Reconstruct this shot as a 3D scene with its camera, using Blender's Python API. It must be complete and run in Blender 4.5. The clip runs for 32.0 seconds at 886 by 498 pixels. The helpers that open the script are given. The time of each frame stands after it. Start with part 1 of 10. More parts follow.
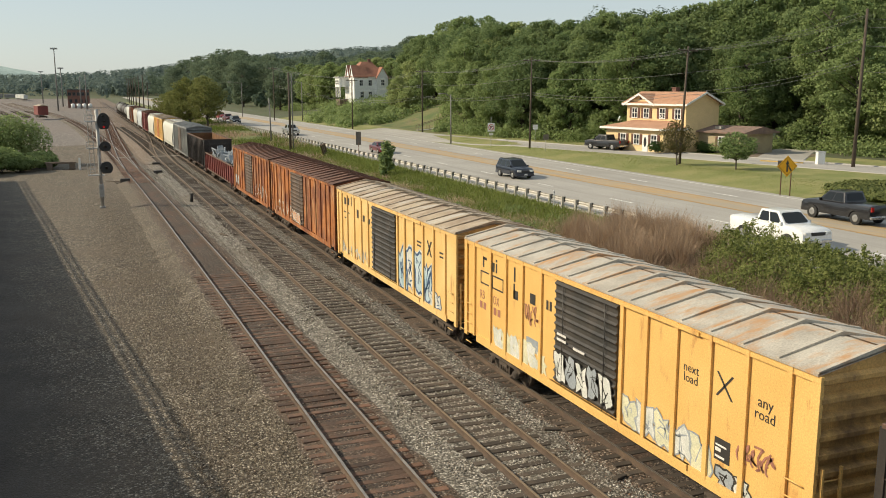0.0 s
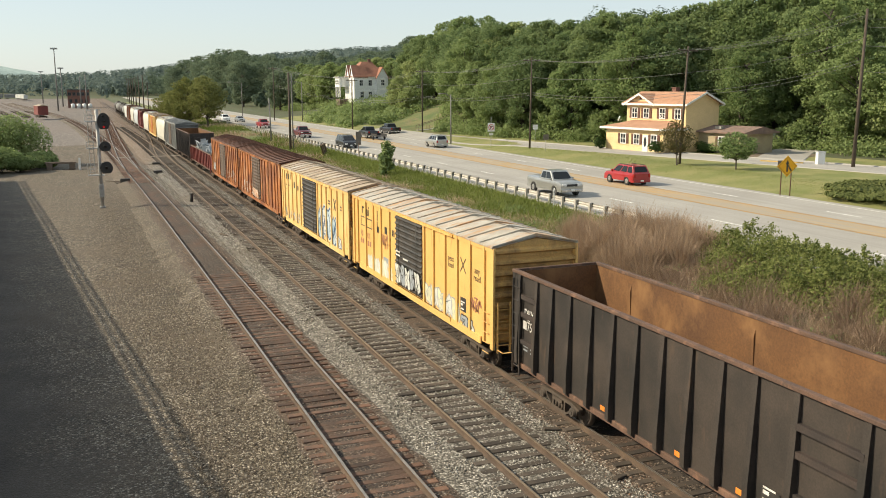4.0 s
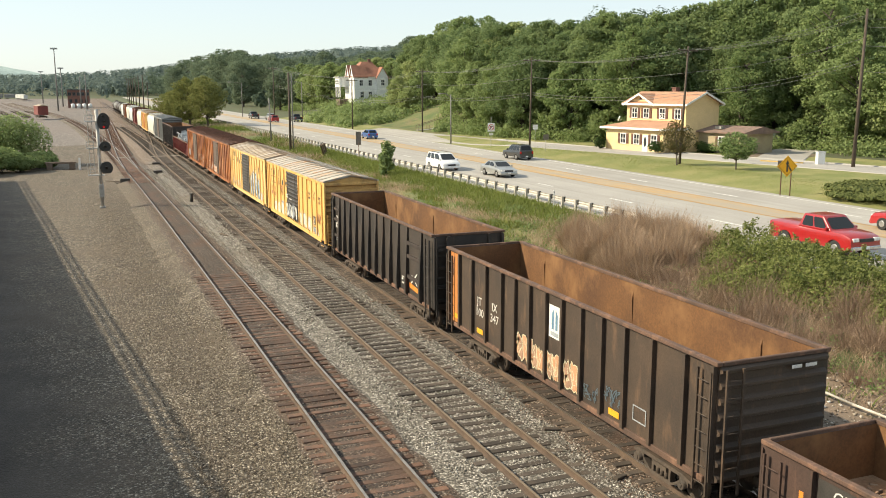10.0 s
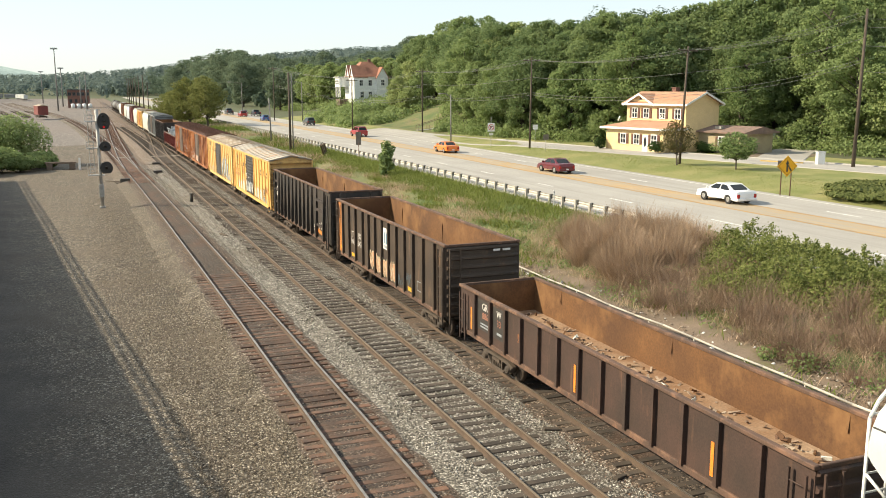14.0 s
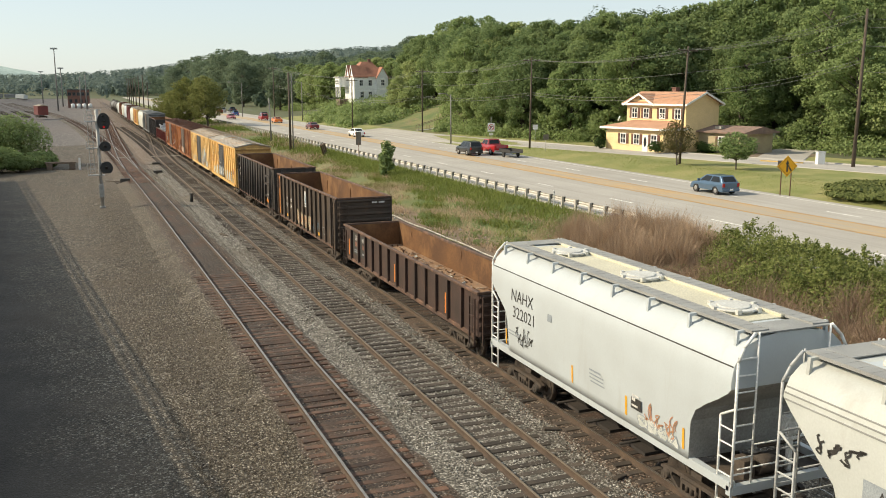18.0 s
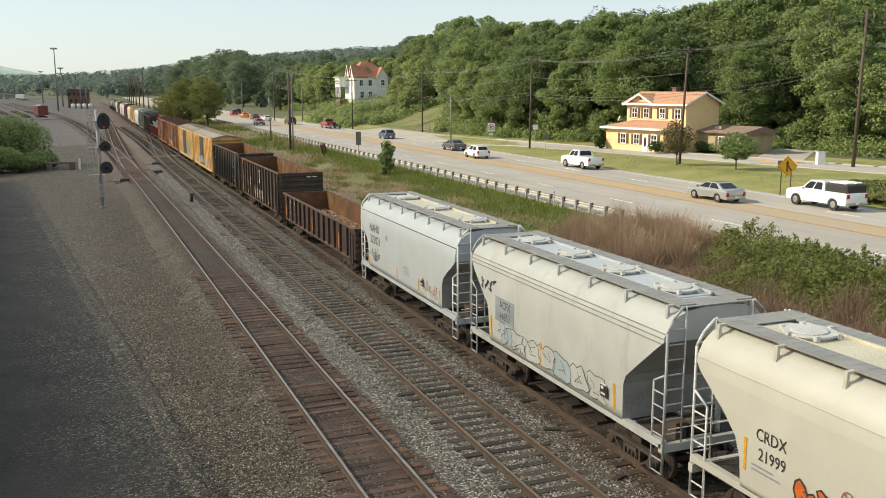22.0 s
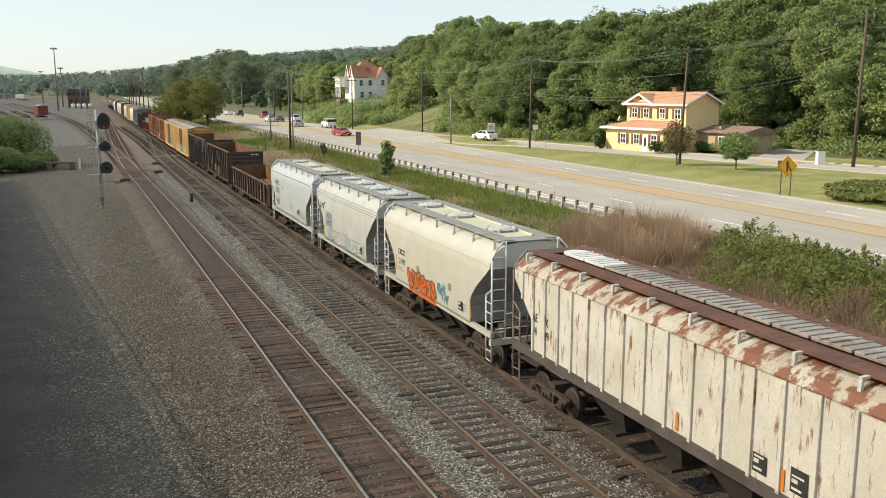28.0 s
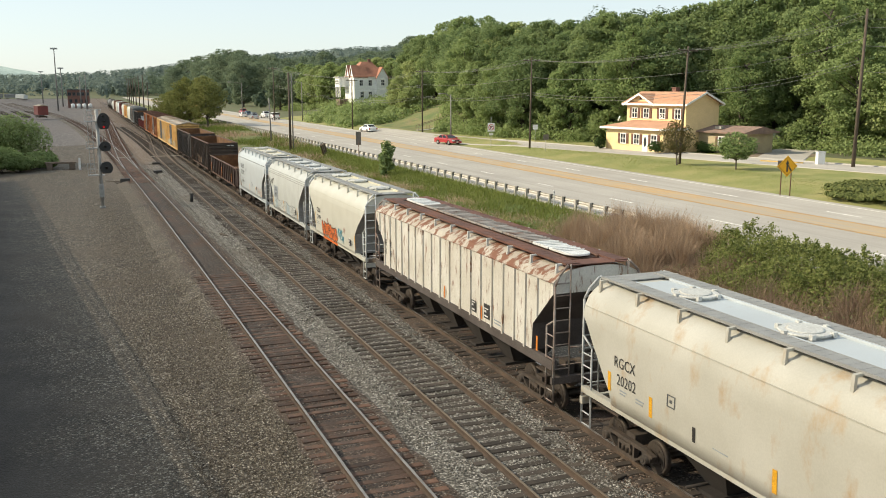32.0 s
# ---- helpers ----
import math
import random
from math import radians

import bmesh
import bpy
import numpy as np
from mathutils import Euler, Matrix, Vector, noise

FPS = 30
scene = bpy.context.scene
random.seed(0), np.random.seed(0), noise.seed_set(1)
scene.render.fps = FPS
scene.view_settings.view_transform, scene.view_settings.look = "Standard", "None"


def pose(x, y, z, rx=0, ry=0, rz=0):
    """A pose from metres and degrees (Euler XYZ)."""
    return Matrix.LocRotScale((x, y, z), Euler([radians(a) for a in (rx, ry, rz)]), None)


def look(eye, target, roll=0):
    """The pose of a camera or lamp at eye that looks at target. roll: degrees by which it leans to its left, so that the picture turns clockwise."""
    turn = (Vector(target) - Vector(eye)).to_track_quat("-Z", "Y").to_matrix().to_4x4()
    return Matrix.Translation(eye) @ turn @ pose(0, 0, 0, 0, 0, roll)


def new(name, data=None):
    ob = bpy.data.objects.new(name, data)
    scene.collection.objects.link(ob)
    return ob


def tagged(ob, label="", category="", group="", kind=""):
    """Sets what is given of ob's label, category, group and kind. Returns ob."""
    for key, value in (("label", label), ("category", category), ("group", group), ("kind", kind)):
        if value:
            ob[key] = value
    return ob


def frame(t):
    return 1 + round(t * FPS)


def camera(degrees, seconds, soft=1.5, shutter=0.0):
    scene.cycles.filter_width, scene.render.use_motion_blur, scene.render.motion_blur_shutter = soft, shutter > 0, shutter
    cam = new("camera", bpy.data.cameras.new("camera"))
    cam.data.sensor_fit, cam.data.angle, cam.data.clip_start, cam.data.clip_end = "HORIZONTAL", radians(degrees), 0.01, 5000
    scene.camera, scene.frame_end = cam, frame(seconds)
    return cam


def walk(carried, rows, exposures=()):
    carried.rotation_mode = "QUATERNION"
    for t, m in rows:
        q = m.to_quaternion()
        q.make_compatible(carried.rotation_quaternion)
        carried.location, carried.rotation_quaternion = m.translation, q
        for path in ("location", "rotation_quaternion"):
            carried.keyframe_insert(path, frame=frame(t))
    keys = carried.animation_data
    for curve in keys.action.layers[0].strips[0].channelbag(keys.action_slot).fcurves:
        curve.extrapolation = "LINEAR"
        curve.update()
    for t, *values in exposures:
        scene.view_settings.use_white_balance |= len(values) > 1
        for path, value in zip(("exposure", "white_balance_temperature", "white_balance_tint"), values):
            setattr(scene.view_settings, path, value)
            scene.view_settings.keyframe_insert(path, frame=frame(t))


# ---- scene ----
YAW, PITCH, EYE = 21.79, 10.26, (0.0, 0.0, 9.575)
cam = camera(52.63, 32.0, 0.95)
_f = Vector((math.sin(radians(YAW)) * math.cos(radians(PITCH)), math.cos(radians(YAW)) * math.cos(radians(PITCH)), -math.sin(radians(PITCH))))
_pose = look(EYE, Vector(EYE) + _f, -0.1)
walk(cam, [(0, _pose), (32, _pose)], [(0, 0.22), (3.5, 0.45), (6, 0.68), (10, 0.75), (13, 0.85), (14.5, 0.82), (16.5, 0.58), (18, 0.55), (20, 0.58), (25, 0.6), (28, 0.68), (32, 0.7)])

# ---- light: a low sun over the yard, pale hazy sky ----
SUN_EL = 34.0
SUN_DIR = Vector((-0.92, 0.38, 0)).normalized() * math.cos(radians(SUN_EL)) + Vector((0, 0, math.sin(radians(SUN_EL))))
world = bpy.data.worlds.new("world")
scene.world = world
world.use_nodes = True
_n = world.node_tree.nodes
_sky = _n.new("ShaderNodeTexSky")
_sky.sky_type, _sky.sun_disc = "NISHITA", False
_sky.sun_elevation = radians(SUN_EL)
_sky.sun_rotation = math.atan2(SUN_DIR.x, SUN_DIR.y)
_sky.air_density, _sky.dust_density, _sky.ozone_density = 1.0, 0.6, 2.0
_bg = _n["Background"]
_bg.inputs["Strength"].default_value = 0.085
_hz = _n.new("ShaderNodeMix")
_hz.data_type = "RGBA"
_hz.inputs["Factor"].default_value = 0.55
_hz.inputs["B"].default_value = (7.2, 7.9, 7.9, 1)
world.node_tree.links.new(_sky.outputs[0], _hz.inputs["A"])
world.node_tree.links.new(_hz.outputs["Result"], _bg.inputs["Color"])
_sl = bpy.data.lights.new("sun", "SUN")
_sl.energy, _sl.angle, _sl.color = 4.4, radians(0.6), (1.0, 0.865, 0.635)
sun = new("sun", _sl)
sun.matrix_world = look(SUN_DIR * 200, (0, 0, 0))


# ---- mesh helpers ----
def link(name, me, parent=None, label="", material=None):
    ob = new(name, me)
    if material is not None and not me.materials:
        me.materials.append(material)
    if parent is not None:
        ob.parent = parent
    if label:
        ob["label"] = label
    return ob


def part(name, bm, material, parent=None, label="", smooth=False):
    me = bpy.data.meshes.new(name)
    if smooth:
        for f in bm.faces:
            f.smooth = True
    bm.to_mesh(me)
    bm.free()
    for m in (material if isinstance(material, (list, tuple)) else [material]):
        me.materials.append(m)
    return link(name, me, parent, label)


def thing(name, m, label, category, group=""):
    """An empty at a thing's base, to carry its parts."""
    ob = new(name)
    ob.empty_display_size = 0.2
    ob.matrix_basis = m
    return tagged(ob, label, category, group)


def pydata(name, verts, faces, material, parent=None, label=""):
    me = bpy.data.meshes.new(name)
    me.from_pydata(verts, [], faces)
    for m in (material if isinstance(material, (list, tuple)) else [material]):
        me.materials.append(m)
    return link(name, me, parent, label)


def box(bm, x0, x1, y0, y1, z0, z1, m=None, mi=0):
    vs = [bm.verts.new((x, y, z)) for z in (z0, z1) for y in (y0, y1) for x in (x0, x1)]
    if m is not None:
        for v in vs:
            v.co = m @ v.co
    for q in ((0, 2, 3, 1), (4, 5, 7, 6), (0, 1, 5, 4), (2, 6, 7, 3), (0, 4, 6, 2), (1, 3, 7, 5)):
        f = bm.faces.new([vs[i] for i in q])
        f.material_index = mi
    return vs


def bevelled(bm, w=0.02, seg=1):
    bmesh.ops.bevel(bm, geom=list(bm.edges), offset=w, segments=seg, affect="EDGES", profile=0.7, clamp_overlap=True)
    return bm


def rod(bm, a, b, r, n=6, r2=None, mi=0):
    a, b = Vector(a), Vector(b)
    d = (b - a).normalized()
    u = d.orthogonal().normalized()
    w = d.cross(u)
    r2 = r if r2 is None else r2
    ra, rb = [], []
    for i in range(n):
        c, s = math.cos(math.tau * i / n), math.sin(math.tau * i / n)
        ra.append(bm.verts.new(a + (u * c + w * s) * r))
        rb.append(bm.verts.new(b + (u * c + w * s) * r2))
    for i in range(n):
        f = bm.faces.new((ra[i], ra[(i + 1) % n], rb[(i + 1) % n], rb[i]))
        f.smooth, f.material_index = n > 5, mi
    bm.faces.new(ra[::-1]).material_index = mi
    bm.faces.new(rb).material_index = mi


def pipe(bm, pts, r, n=6):
    for a, b in zip(pts, pts[1:]):
        rod(bm, a, b, r, n)


def extrude_poly(bm, poly, axis, a, b, mi=0):
    """A prism from a 2D outline: axis 'x' (outline y,z), 'y' (x,z) or 'z' (x,y), from a to b."""
    def put(p, t):
        return {"x": (t, p[0], p[1]), "y": (p[0], t, p[1]), "z": (p[0], p[1], t)}[axis]
    va = [bm.verts.new(put(p, a)) for p in poly]
    vb = [bm.verts.new(put(p, b)) for p in poly]
    k = len(poly)
    fs = [bm.faces.new((va[i], va[(i + 1) % k], vb[(i + 1) % k], vb[i])) for i in range(k)]
    fs += [bm.faces.new(va[::-1]), bm.faces.new(vb)]
    for f in fs:
        f.material_index = mi
    bmesh.ops.recalc_face_normals(bm, faces=fs)
    return fs


def new_bm():
    return bmesh.new()


def text_part(name, words, size, m, material, parent, label="", align="CENTER", squeeze=1.0):
    """Built-in font lettering as a thin mesh, placed by m (its face looks along +z of m)."""
    cu = bpy.data.curves.new(name, "FONT")
    cu.body, cu.size, cu.extrude, cu.align_x, cu.align_y = words, size, 0.002, align, "CENTER"
    cu.resolution_u = 2
    tmp = new(name, cu)
    me = bpy.data.meshes.new_from_object(tmp.evaluated_get(bpy.context.evaluated_depsgraph_get()))
    bpy.data.objects.remove(tmp)
    me.transform(m @ Matrix.Diagonal((squeeze, 1, 1, 1)))
    me.materials.clear()
    me.materials.append(material)
    return link(name, me, parent, label)


# ---- materials ----
def mat(name, a, b=None, scale=3.0, rough=0.7, metal=0.0, fine=40.0, bump=0.15, dist=0.01, streak=None, streak_scale=(3, 3, 0.5), streak_lim=(0.55, 0.65), per_object=0.0, mid=(0.35, 0.65), grain=0.22):
    """Two-scale mottled surface from colour a to b, with fine grain, bump, and optional streaks of another colour."""
    m = bpy.data.materials.new(name)
    m.use_nodes = True
    nt = m.node_tree
    nd, ln = nt.nodes, nt.links
    bs = nd["Principled BSDF"]
    bs.inputs["Roughness"].default_value = rough
    bs.inputs["Metallic"].default_value = metal
    b = b or tuple(c * 0.75 for c in a)
    tc = nd.new("ShaderNodeTexCoord")
    n1 = nd.new("ShaderNodeTexNoise")
    n1.inputs["Scale"].default_value, n1.inputs["Detail"].default_value = scale, 6
    n2 = nd.new("ShaderNodeTexNoise")
    n2.inputs["Scale"].default_value, n2.inputs["Detail"].default_value = fine, 4
    ln.new(tc.outputs["Object"], n1.inputs["Vector"])
    ln.new(tc.outputs["Object"], n2.inputs["Vector"])
    rp = nd.new("ShaderNodeMapRange")
    rp.inputs["From Min"].default_value, rp.inputs["From Max"].default_value = mid
    ln.new(n1.outputs["Fac"], rp.inputs["Value"])
    mx = nd.new("ShaderNodeMix")
    mx.data_type = "RGBA"
    mx.inputs["A"].default_value, mx.inputs["B"].default_value = (*a, 1), (*b, 1)
    ln.new(rp.outputs[0], mx.inputs["Factor"])
    out = mx.outputs["Result"]
    g = nd.new("ShaderNodeMapRange")
    g.inputs["From Min"].default_value, g.inputs["From Max"].default_value = 0.25, 0.75
    g.inputs["To Min"].default_value, g.inputs["To Max"].default_value = 1 - grain, 1 + grain
    ln.new(n2.outputs["Fac"], g.inputs["Value"])
    mm = nd.new("ShaderNodeMix")
    mm.data_type, mm.blend_type = "RGBA", "MULTIPLY"
    mm.inputs["Factor"].default_value = 1.0
    ln.new(out, mm.inputs["A"])
    ln.new(g.outputs[0], mm.inputs["B"])
    out = mm.outputs["Result"]
    if streak:
        mp = nd.new("ShaderNodeMapping")
        mp.inputs["Scale"].default_value = streak_scale
        ln.new(tc.outputs["Object"], mp.inputs["Vector"])
        n3 = nd.new("ShaderNodeTexNoise")
        n3.inputs["Scale"].default_value, n3.inputs["Detail"].default_value = 1.0, 7
        n3.inputs["Roughness"].default_value = 0.65
        ln.new(mp.outputs[0], n3.inputs["Vector"])
        r3 = nd.new("ShaderNodeMapRange")
        r3.inputs["From Min"].default_value, r3.inputs["From Max"].default_value = streak_lim
        ln.new(n3.outputs["Fac"], r3.inputs["Value"])
        ms = nd.new("ShaderNodeMix")
        ms.data_type = "RGBA"
        ms.inputs["B"].default_value = (*streak, 1)
        ln.new(r3.outputs[0], ms.inputs["Factor"])
        ln.new(out, ms.inputs["A"])
        out = ms.outputs["Result"]
    if per_object:
        oi = nd.new("ShaderNodeObjectInfo")
        r4 = nd.new("ShaderNodeMapRange")
        r4.inputs["To Min"].default_value, r4.inputs["To Max"].default_value = 1 - per_object, 1 + per_object
        ln.new(oi.outputs["Random"], r4.inputs["Value"])
        m4 = nd.new("ShaderNodeMix")
        m4.data_type, m4.blend_type = "RGBA", "MULTIPLY"
        m4.inputs["Factor"].default_value = 1.0
        ln.new(out, m4.inputs["A"])
        ln.new(r4.outputs[0], m4.inputs["B"])
        out = m4.outputs["Result"]
    ln.new(out, bs.inputs["Base Color"])
    if bump:
        bp = nd.new("ShaderNodeBump")
        bp.inputs["Strength"].default_value, bp.inputs["Distance"].default_value = bump, dist
        ln.new(n2.outputs["Fac"], bp.inputs["Height"])
        ln.new(bp.outputs[0], bs.inputs["Normal"])
    return m


def gravel(name, cols, size=0.05, bump=0.8, patch=None, patch_lim=(0.5, 0.62), patch_scale=0.35, stretch=(1, 1, 1)):
    """Loose stone: cells of stones in the given colours, with patches of a finer dirt colour."""
    m = bpy.data.materials.new(name)
    m.use_nodes = True
    nd, ln = m.node_tree.nodes, m.node_tree.links
    bs = nd["Principled BSDF"]
    bs.inputs["Roughness"].default_value = 0.9
    tc = nd.new("ShaderNodeTexCoord")
    vo = nd.new("ShaderNodeTexVoronoi")
    vo.inputs["Scale"].default_value = 1 / size
    ln.new(tc.outputs["Object"], vo.inputs["Vector"])
    rp = nd.new("ShaderNodeValToRGB")
    el = rp.color_ramp.elements
    el[0].color, el[1].color = (*cols[0], 1), (*cols[-1], 1)
    for i, c in enumerate(cols[1:-1]):
        e = el.new((i + 1) / (len(cols) - 1))
        e.color = (*c, 1)
    sp = nd.new("ShaderNodeSeparateColor")
    ln.new(vo.outputs["Color"], sp.inputs[0])
    ln.new(sp.outputs[0], rp.inputs[0])
    dk = nd.new("ShaderNodeMapRange")
    dk.inputs["From Min"].default_value, dk.inputs["From Max"].default_value = 0.25, 0.75
    dk.inputs["To Min"].default_value, dk.inputs["To Max"].default_value = 1.1, 0.35
    ln.new(vo.outputs["Distance"], dk.inputs["Value"])
    mm = nd.new("ShaderNodeMix")
    mm.data_type, mm.blend_type = "RGBA", "MULTIPLY"
    mm.inputs["Factor"].default_value = 1.0
    ln.new(rp.outputs[0], mm.inputs["A"])
    ln.new(dk.outputs[0], mm.inputs["B"])
    out = mm.outputs["Result"]
    n0 = nd.new("ShaderNodeTexNoise")
    n0.inputs["Scale"].default_value, n0.inputs["Detail"].default_value = 1.7, 5
    ln.new(tc.outputs["Object"], n0.inputs["Vector"])
    r0 = nd.new("ShaderNodeMapRange")
    r0.inputs["From Min"].default_value, r0.inputs["From Max"].default_value = 0.3, 0.7
    r0.inputs["To Min"].default_value, r0.inputs["To Max"].default_value = 0.8, 1.2
    ln.new(n0.outputs["Fac"], r0.inputs["Value"])
    m0 = nd.new("ShaderNodeMix")
    m0.data_type, m0.blend_type = "RGBA", "MULTIPLY"
    m0.inputs["Factor"].default_value = 1.0
    ln.new(out, m0.inputs["A"])
    ln.new(r0.outputs[0], m0.inputs["B"])
    out = m0.outputs["Result"]
    if patch:
        mp = nd.new("ShaderNodeMapping")
        mp.inputs["Scale"].default_value = stretch
        ln.new(tc.outputs["Object"], mp.inputs["Vector"])
        n1 = nd.new("ShaderNodeTexNoise")
        n1.inputs["Scale"].default_value, n1.inputs["Detail"].default_value = patch_scale, 7
        ln.new(mp.outputs[0], n1.inputs["Vector"])
        r1 = nd.new("ShaderNodeMapRange")
        r1.inputs["From Min"].default_value, r1.inputs["From Max"].default_value = patch_lim
        r1.inputs["To Max"].default_value = 0.85
        ln.new(n1.outputs["Fac"], r1.inputs["Value"])
        ms = nd.new("ShaderNodeMix")
        ms.data_type = "RGBA"
        ms.inputs["B"].default_value = (*patch, 1)
        ln.new(r1.outputs[0], ms.inputs["Factor"])
        ln.new(out, ms.inputs["A"])
        out = ms.outputs["Result"]
    ln.new(out, bs.inputs["Base Color"])
    bp = nd.new("ShaderNodeBump")
    bp.inputs["Strength"].default_value, bp.inputs["Distance"].default_value = bump, size * 0.5
    bp.invert = True
    ln.new(vo.outputs["Distance"], bp.inputs["Height"])
    ln.new(bp.outputs[0], bs.inputs["Normal"])
    return m


def leaf_mat(name, a, b, trans=0.25, rough=0.6):
    """Foliage: each leaf clump its own shade between a and b, a little light passing through."""
    m = bpy.data.materials.new(name)
    m.use_nodes = True
    nd, ln = m.node_tree.nodes, m.node_tree.links
    bs = nd["Principled BSDF"]
    bs.inputs["Roughness"].default_value = rough + 0.2
    bs.inputs["Specular IOR Level"].default_value = 0.15
    ge = nd.new("ShaderNodeNewGeometry")
    oi = nd.new("ShaderNodeObjectInfo")
    mx = nd.new("ShaderNodeMix")
    mx.data_type = "RGBA"
    mx.inputs["A"].default_value, mx.inputs["B"].default_value = (*a, 1), (*b, 1)
    ad = nd.new("ShaderNodeMath")
    ad.operation = "MULTIPLY_ADD"
    ad.inputs[1].default_value = 0.6
    hf = nd.new("ShaderNodeMath")
    hf.operation = "MULTIPLY"
    hf.inputs[1].default_value = 0.4
    ln.new(oi.outputs["Random"], hf.inputs[0])
    ln.new(ge.outputs["Random Per Island"], ad.inputs[0])
    ln.new(hf.outputs[0], ad.inputs[2])
    ln.new(ad.outputs[0], mx.inputs["Factor"])
    ln.new(mx.outputs["Result"], bs.inputs["Base Color"])
    tr = nd.new("ShaderNodeBsdfTranslucent")
    ln.new(mx.outputs["Result"], tr.inputs["Color"])
    sh = nd.new("ShaderNodeMixShader")
    sh.inputs[0].default_value = trans
    ln.new(bs.outputs[0], sh.inputs[1])
    ln.new(tr.outputs[0], sh.inputs[2])
    ln.new(sh.outputs[0], nd["Material Output"].inputs["Surface"])
    return m


def glow(name, col, strength):
    m = bpy.data.materials.new(name)
    m.use_nodes = True
    bs = m.node_tree.nodes["Principled BSDF"]
    bs.inputs["Base Color"].default_value = (*col, 1)
    bs.inputs["Emission Color"].default_value = (*col, 1)
    bs.inputs["Emission Strength"].default_value = strength
    return m


M_YARD = gravel("yard_gravel", [(0.046, 0.035, 0.025), (0.108, 0.084, 0.057), (0.144, 0.114, 0.079), (0.186, 0.15, 0.106), (0.5, 0.44, 0.35)], 0.06, 1.0, (0.12, 0.093, 0.066), (0.48, 0.7), 0.16)
M_BALLAST = gravel("ballast_stone", [(0.04, 0.035, 0.028), (0.12, 0.108, 0.088), (0.185, 0.168, 0.14), (0.25, 0.23, 0.195), (0.55, 0.515, 0.455)], 0.06, 1.0, (0.125, 0.1, 0.074), (0.52, 0.74), 0.35, (1, 0.25, 1))
M_RUSTBED = gravel("rusty_ballast", [(0.042, 0.03, 0.022), (0.09, 0.063, 0.044), (0.128, 0.092, 0.066), (0.165, 0.12, 0.088), (0.38, 0.32, 0.26)], 0.06, 1.0, (0.098, 0.066, 0.045), (0.5, 0.66), 0.6, (1, 0.3, 1))
M_OILBED = gravel("oily_dark_ballast", [(0.022, 0.017, 0.014), (0.05, 0.037, 0.028), (0.075, 0.055, 0.041), (0.1, 0.075, 0.056), (0.26, 0.21, 0.165)], 0.05, 0.7, (0.092, 0.054, 0.036), (0.46, 0.62), 0.8, (1, 0.4, 1))
# Paler and greyer than the near yard: distance haze in the stone colours.
M_YARDFAR = gravel("far_yard_haze_tint", [(0.13, 0.108, 0.094), (0.2, 0.17, 0.148), (0.255, 0.22, 0.195), (0.34, 0.305, 0.275)], 0.3, 0.5, (0.17, 0.14, 0.12), (0.45, 0.62), 0.05, (1, 0.3, 1))
M_GRASS = mat("rough_grass", (0.075, 0.11, 0.03), (0.16, 0.15, 0.06), 0.25, 0.9, 0, 9, 0.6, 0.05, streak=(0.2, 0.15, 0.085), streak_scale=(0.3, 0.12, 0.3), streak_lim=(0.58, 0.7))
M_MOWN = mat("mown_grass", (0.15, 0.17, 0.045), (0.24, 0.225, 0.085), 0.3, 0.9, 0, 12, 0.5, 0.03)
M_FOREST_FLOOR = mat("forest_floor", (0.06, 0.08, 0.03), (0.085, 0.085, 0.045), 0.3, 0.9, 0, 5, 0.6, 0.1)
M_DIRT = mat("bare_dirt", (0.2, 0.148, 0.105), (0.13, 0.1, 0.072), 0.7, 0.95, 0, 14, 0.6, 0.04, streak=(0.13, 0.12, 0.05), streak_scale=(0.6, 0.3, 0.6), streak_lim=(0.52, 0.66))
M_ROAD = mat("worn_concrete_road", (0.32, 0.3, 0.27), (0.38, 0.36, 0.325), 0.15, 0.85, 0, 30, 0.1, 0.005, streak=(0.27, 0.255, 0.23), streak_scale=(0.9, 0.02, 1), streak_lim=(0.45, 0.7))
M_YELLOWLANE = mat("faded_ochre_lane", (0.42, 0.28, 0.13), (0.38, 0.3, 0.2), 0.4, 0.85, 0, 20, 0.1, 0.004, streak=(0.32, 0.28, 0.22), streak_scale=(1.2, 0.05, 1), streak_lim=(0.45, 0.62))
M_WHITELINE = mat("white_line", (0.75, 0.74, 0.7), (0.5, 0.49, 0.46), 2, 0.7, 0, 30, 0.05)
M_RAILTOP = mat("polished_rail", (0.46, 0.41, 0.36), (0.32, 0.27, 0.23), 2, 0.42, 0.75, 20, 0.05)
M_RAIL = mat("rusty_rail", (0.085, 0.06, 0.045), (0.13, 0.09, 0.062), 2, 0.8, 0.2, 30, 0.2)
M_RAILDULL = mat("rusty_railhead", (0.2, 0.155, 0.11), (0.26, 0.2, 0.14), 1.5, 0.6, 0.3, 30, 0.1)
M_TIE = mat("weathered_tie", (0.1, 0.079, 0.06), (0.053, 0.042, 0.034), 2.0, 0.9, 0, 35, 0.5, 0.01, per_object=0.4)
M_TIERUST = mat("rust_stained_tie", (0.16, 0.084, 0.052), (0.07, 0.048, 0.037), 2.0, 0.9, 0, 35, 0.5, 0.01, per_object=0.45)
M_STEEL = mat("galvanised_steel", (0.42, 0.42, 0.4), (0.3, 0.3, 0.29), 2, 0.55, 0.6, 30, 0.1)
M_BLACK = mat("black_metal", (0.02, 0.02, 0.02), (0.035, 0.032, 0.03), 4, 0.6, 0, 30, 0.1)
M_POLE = mat("pole_wood", (0.1, 0.075, 0.055), (0.06, 0.048, 0.038), 1.5, 0.9, 0, 20, 0.4)
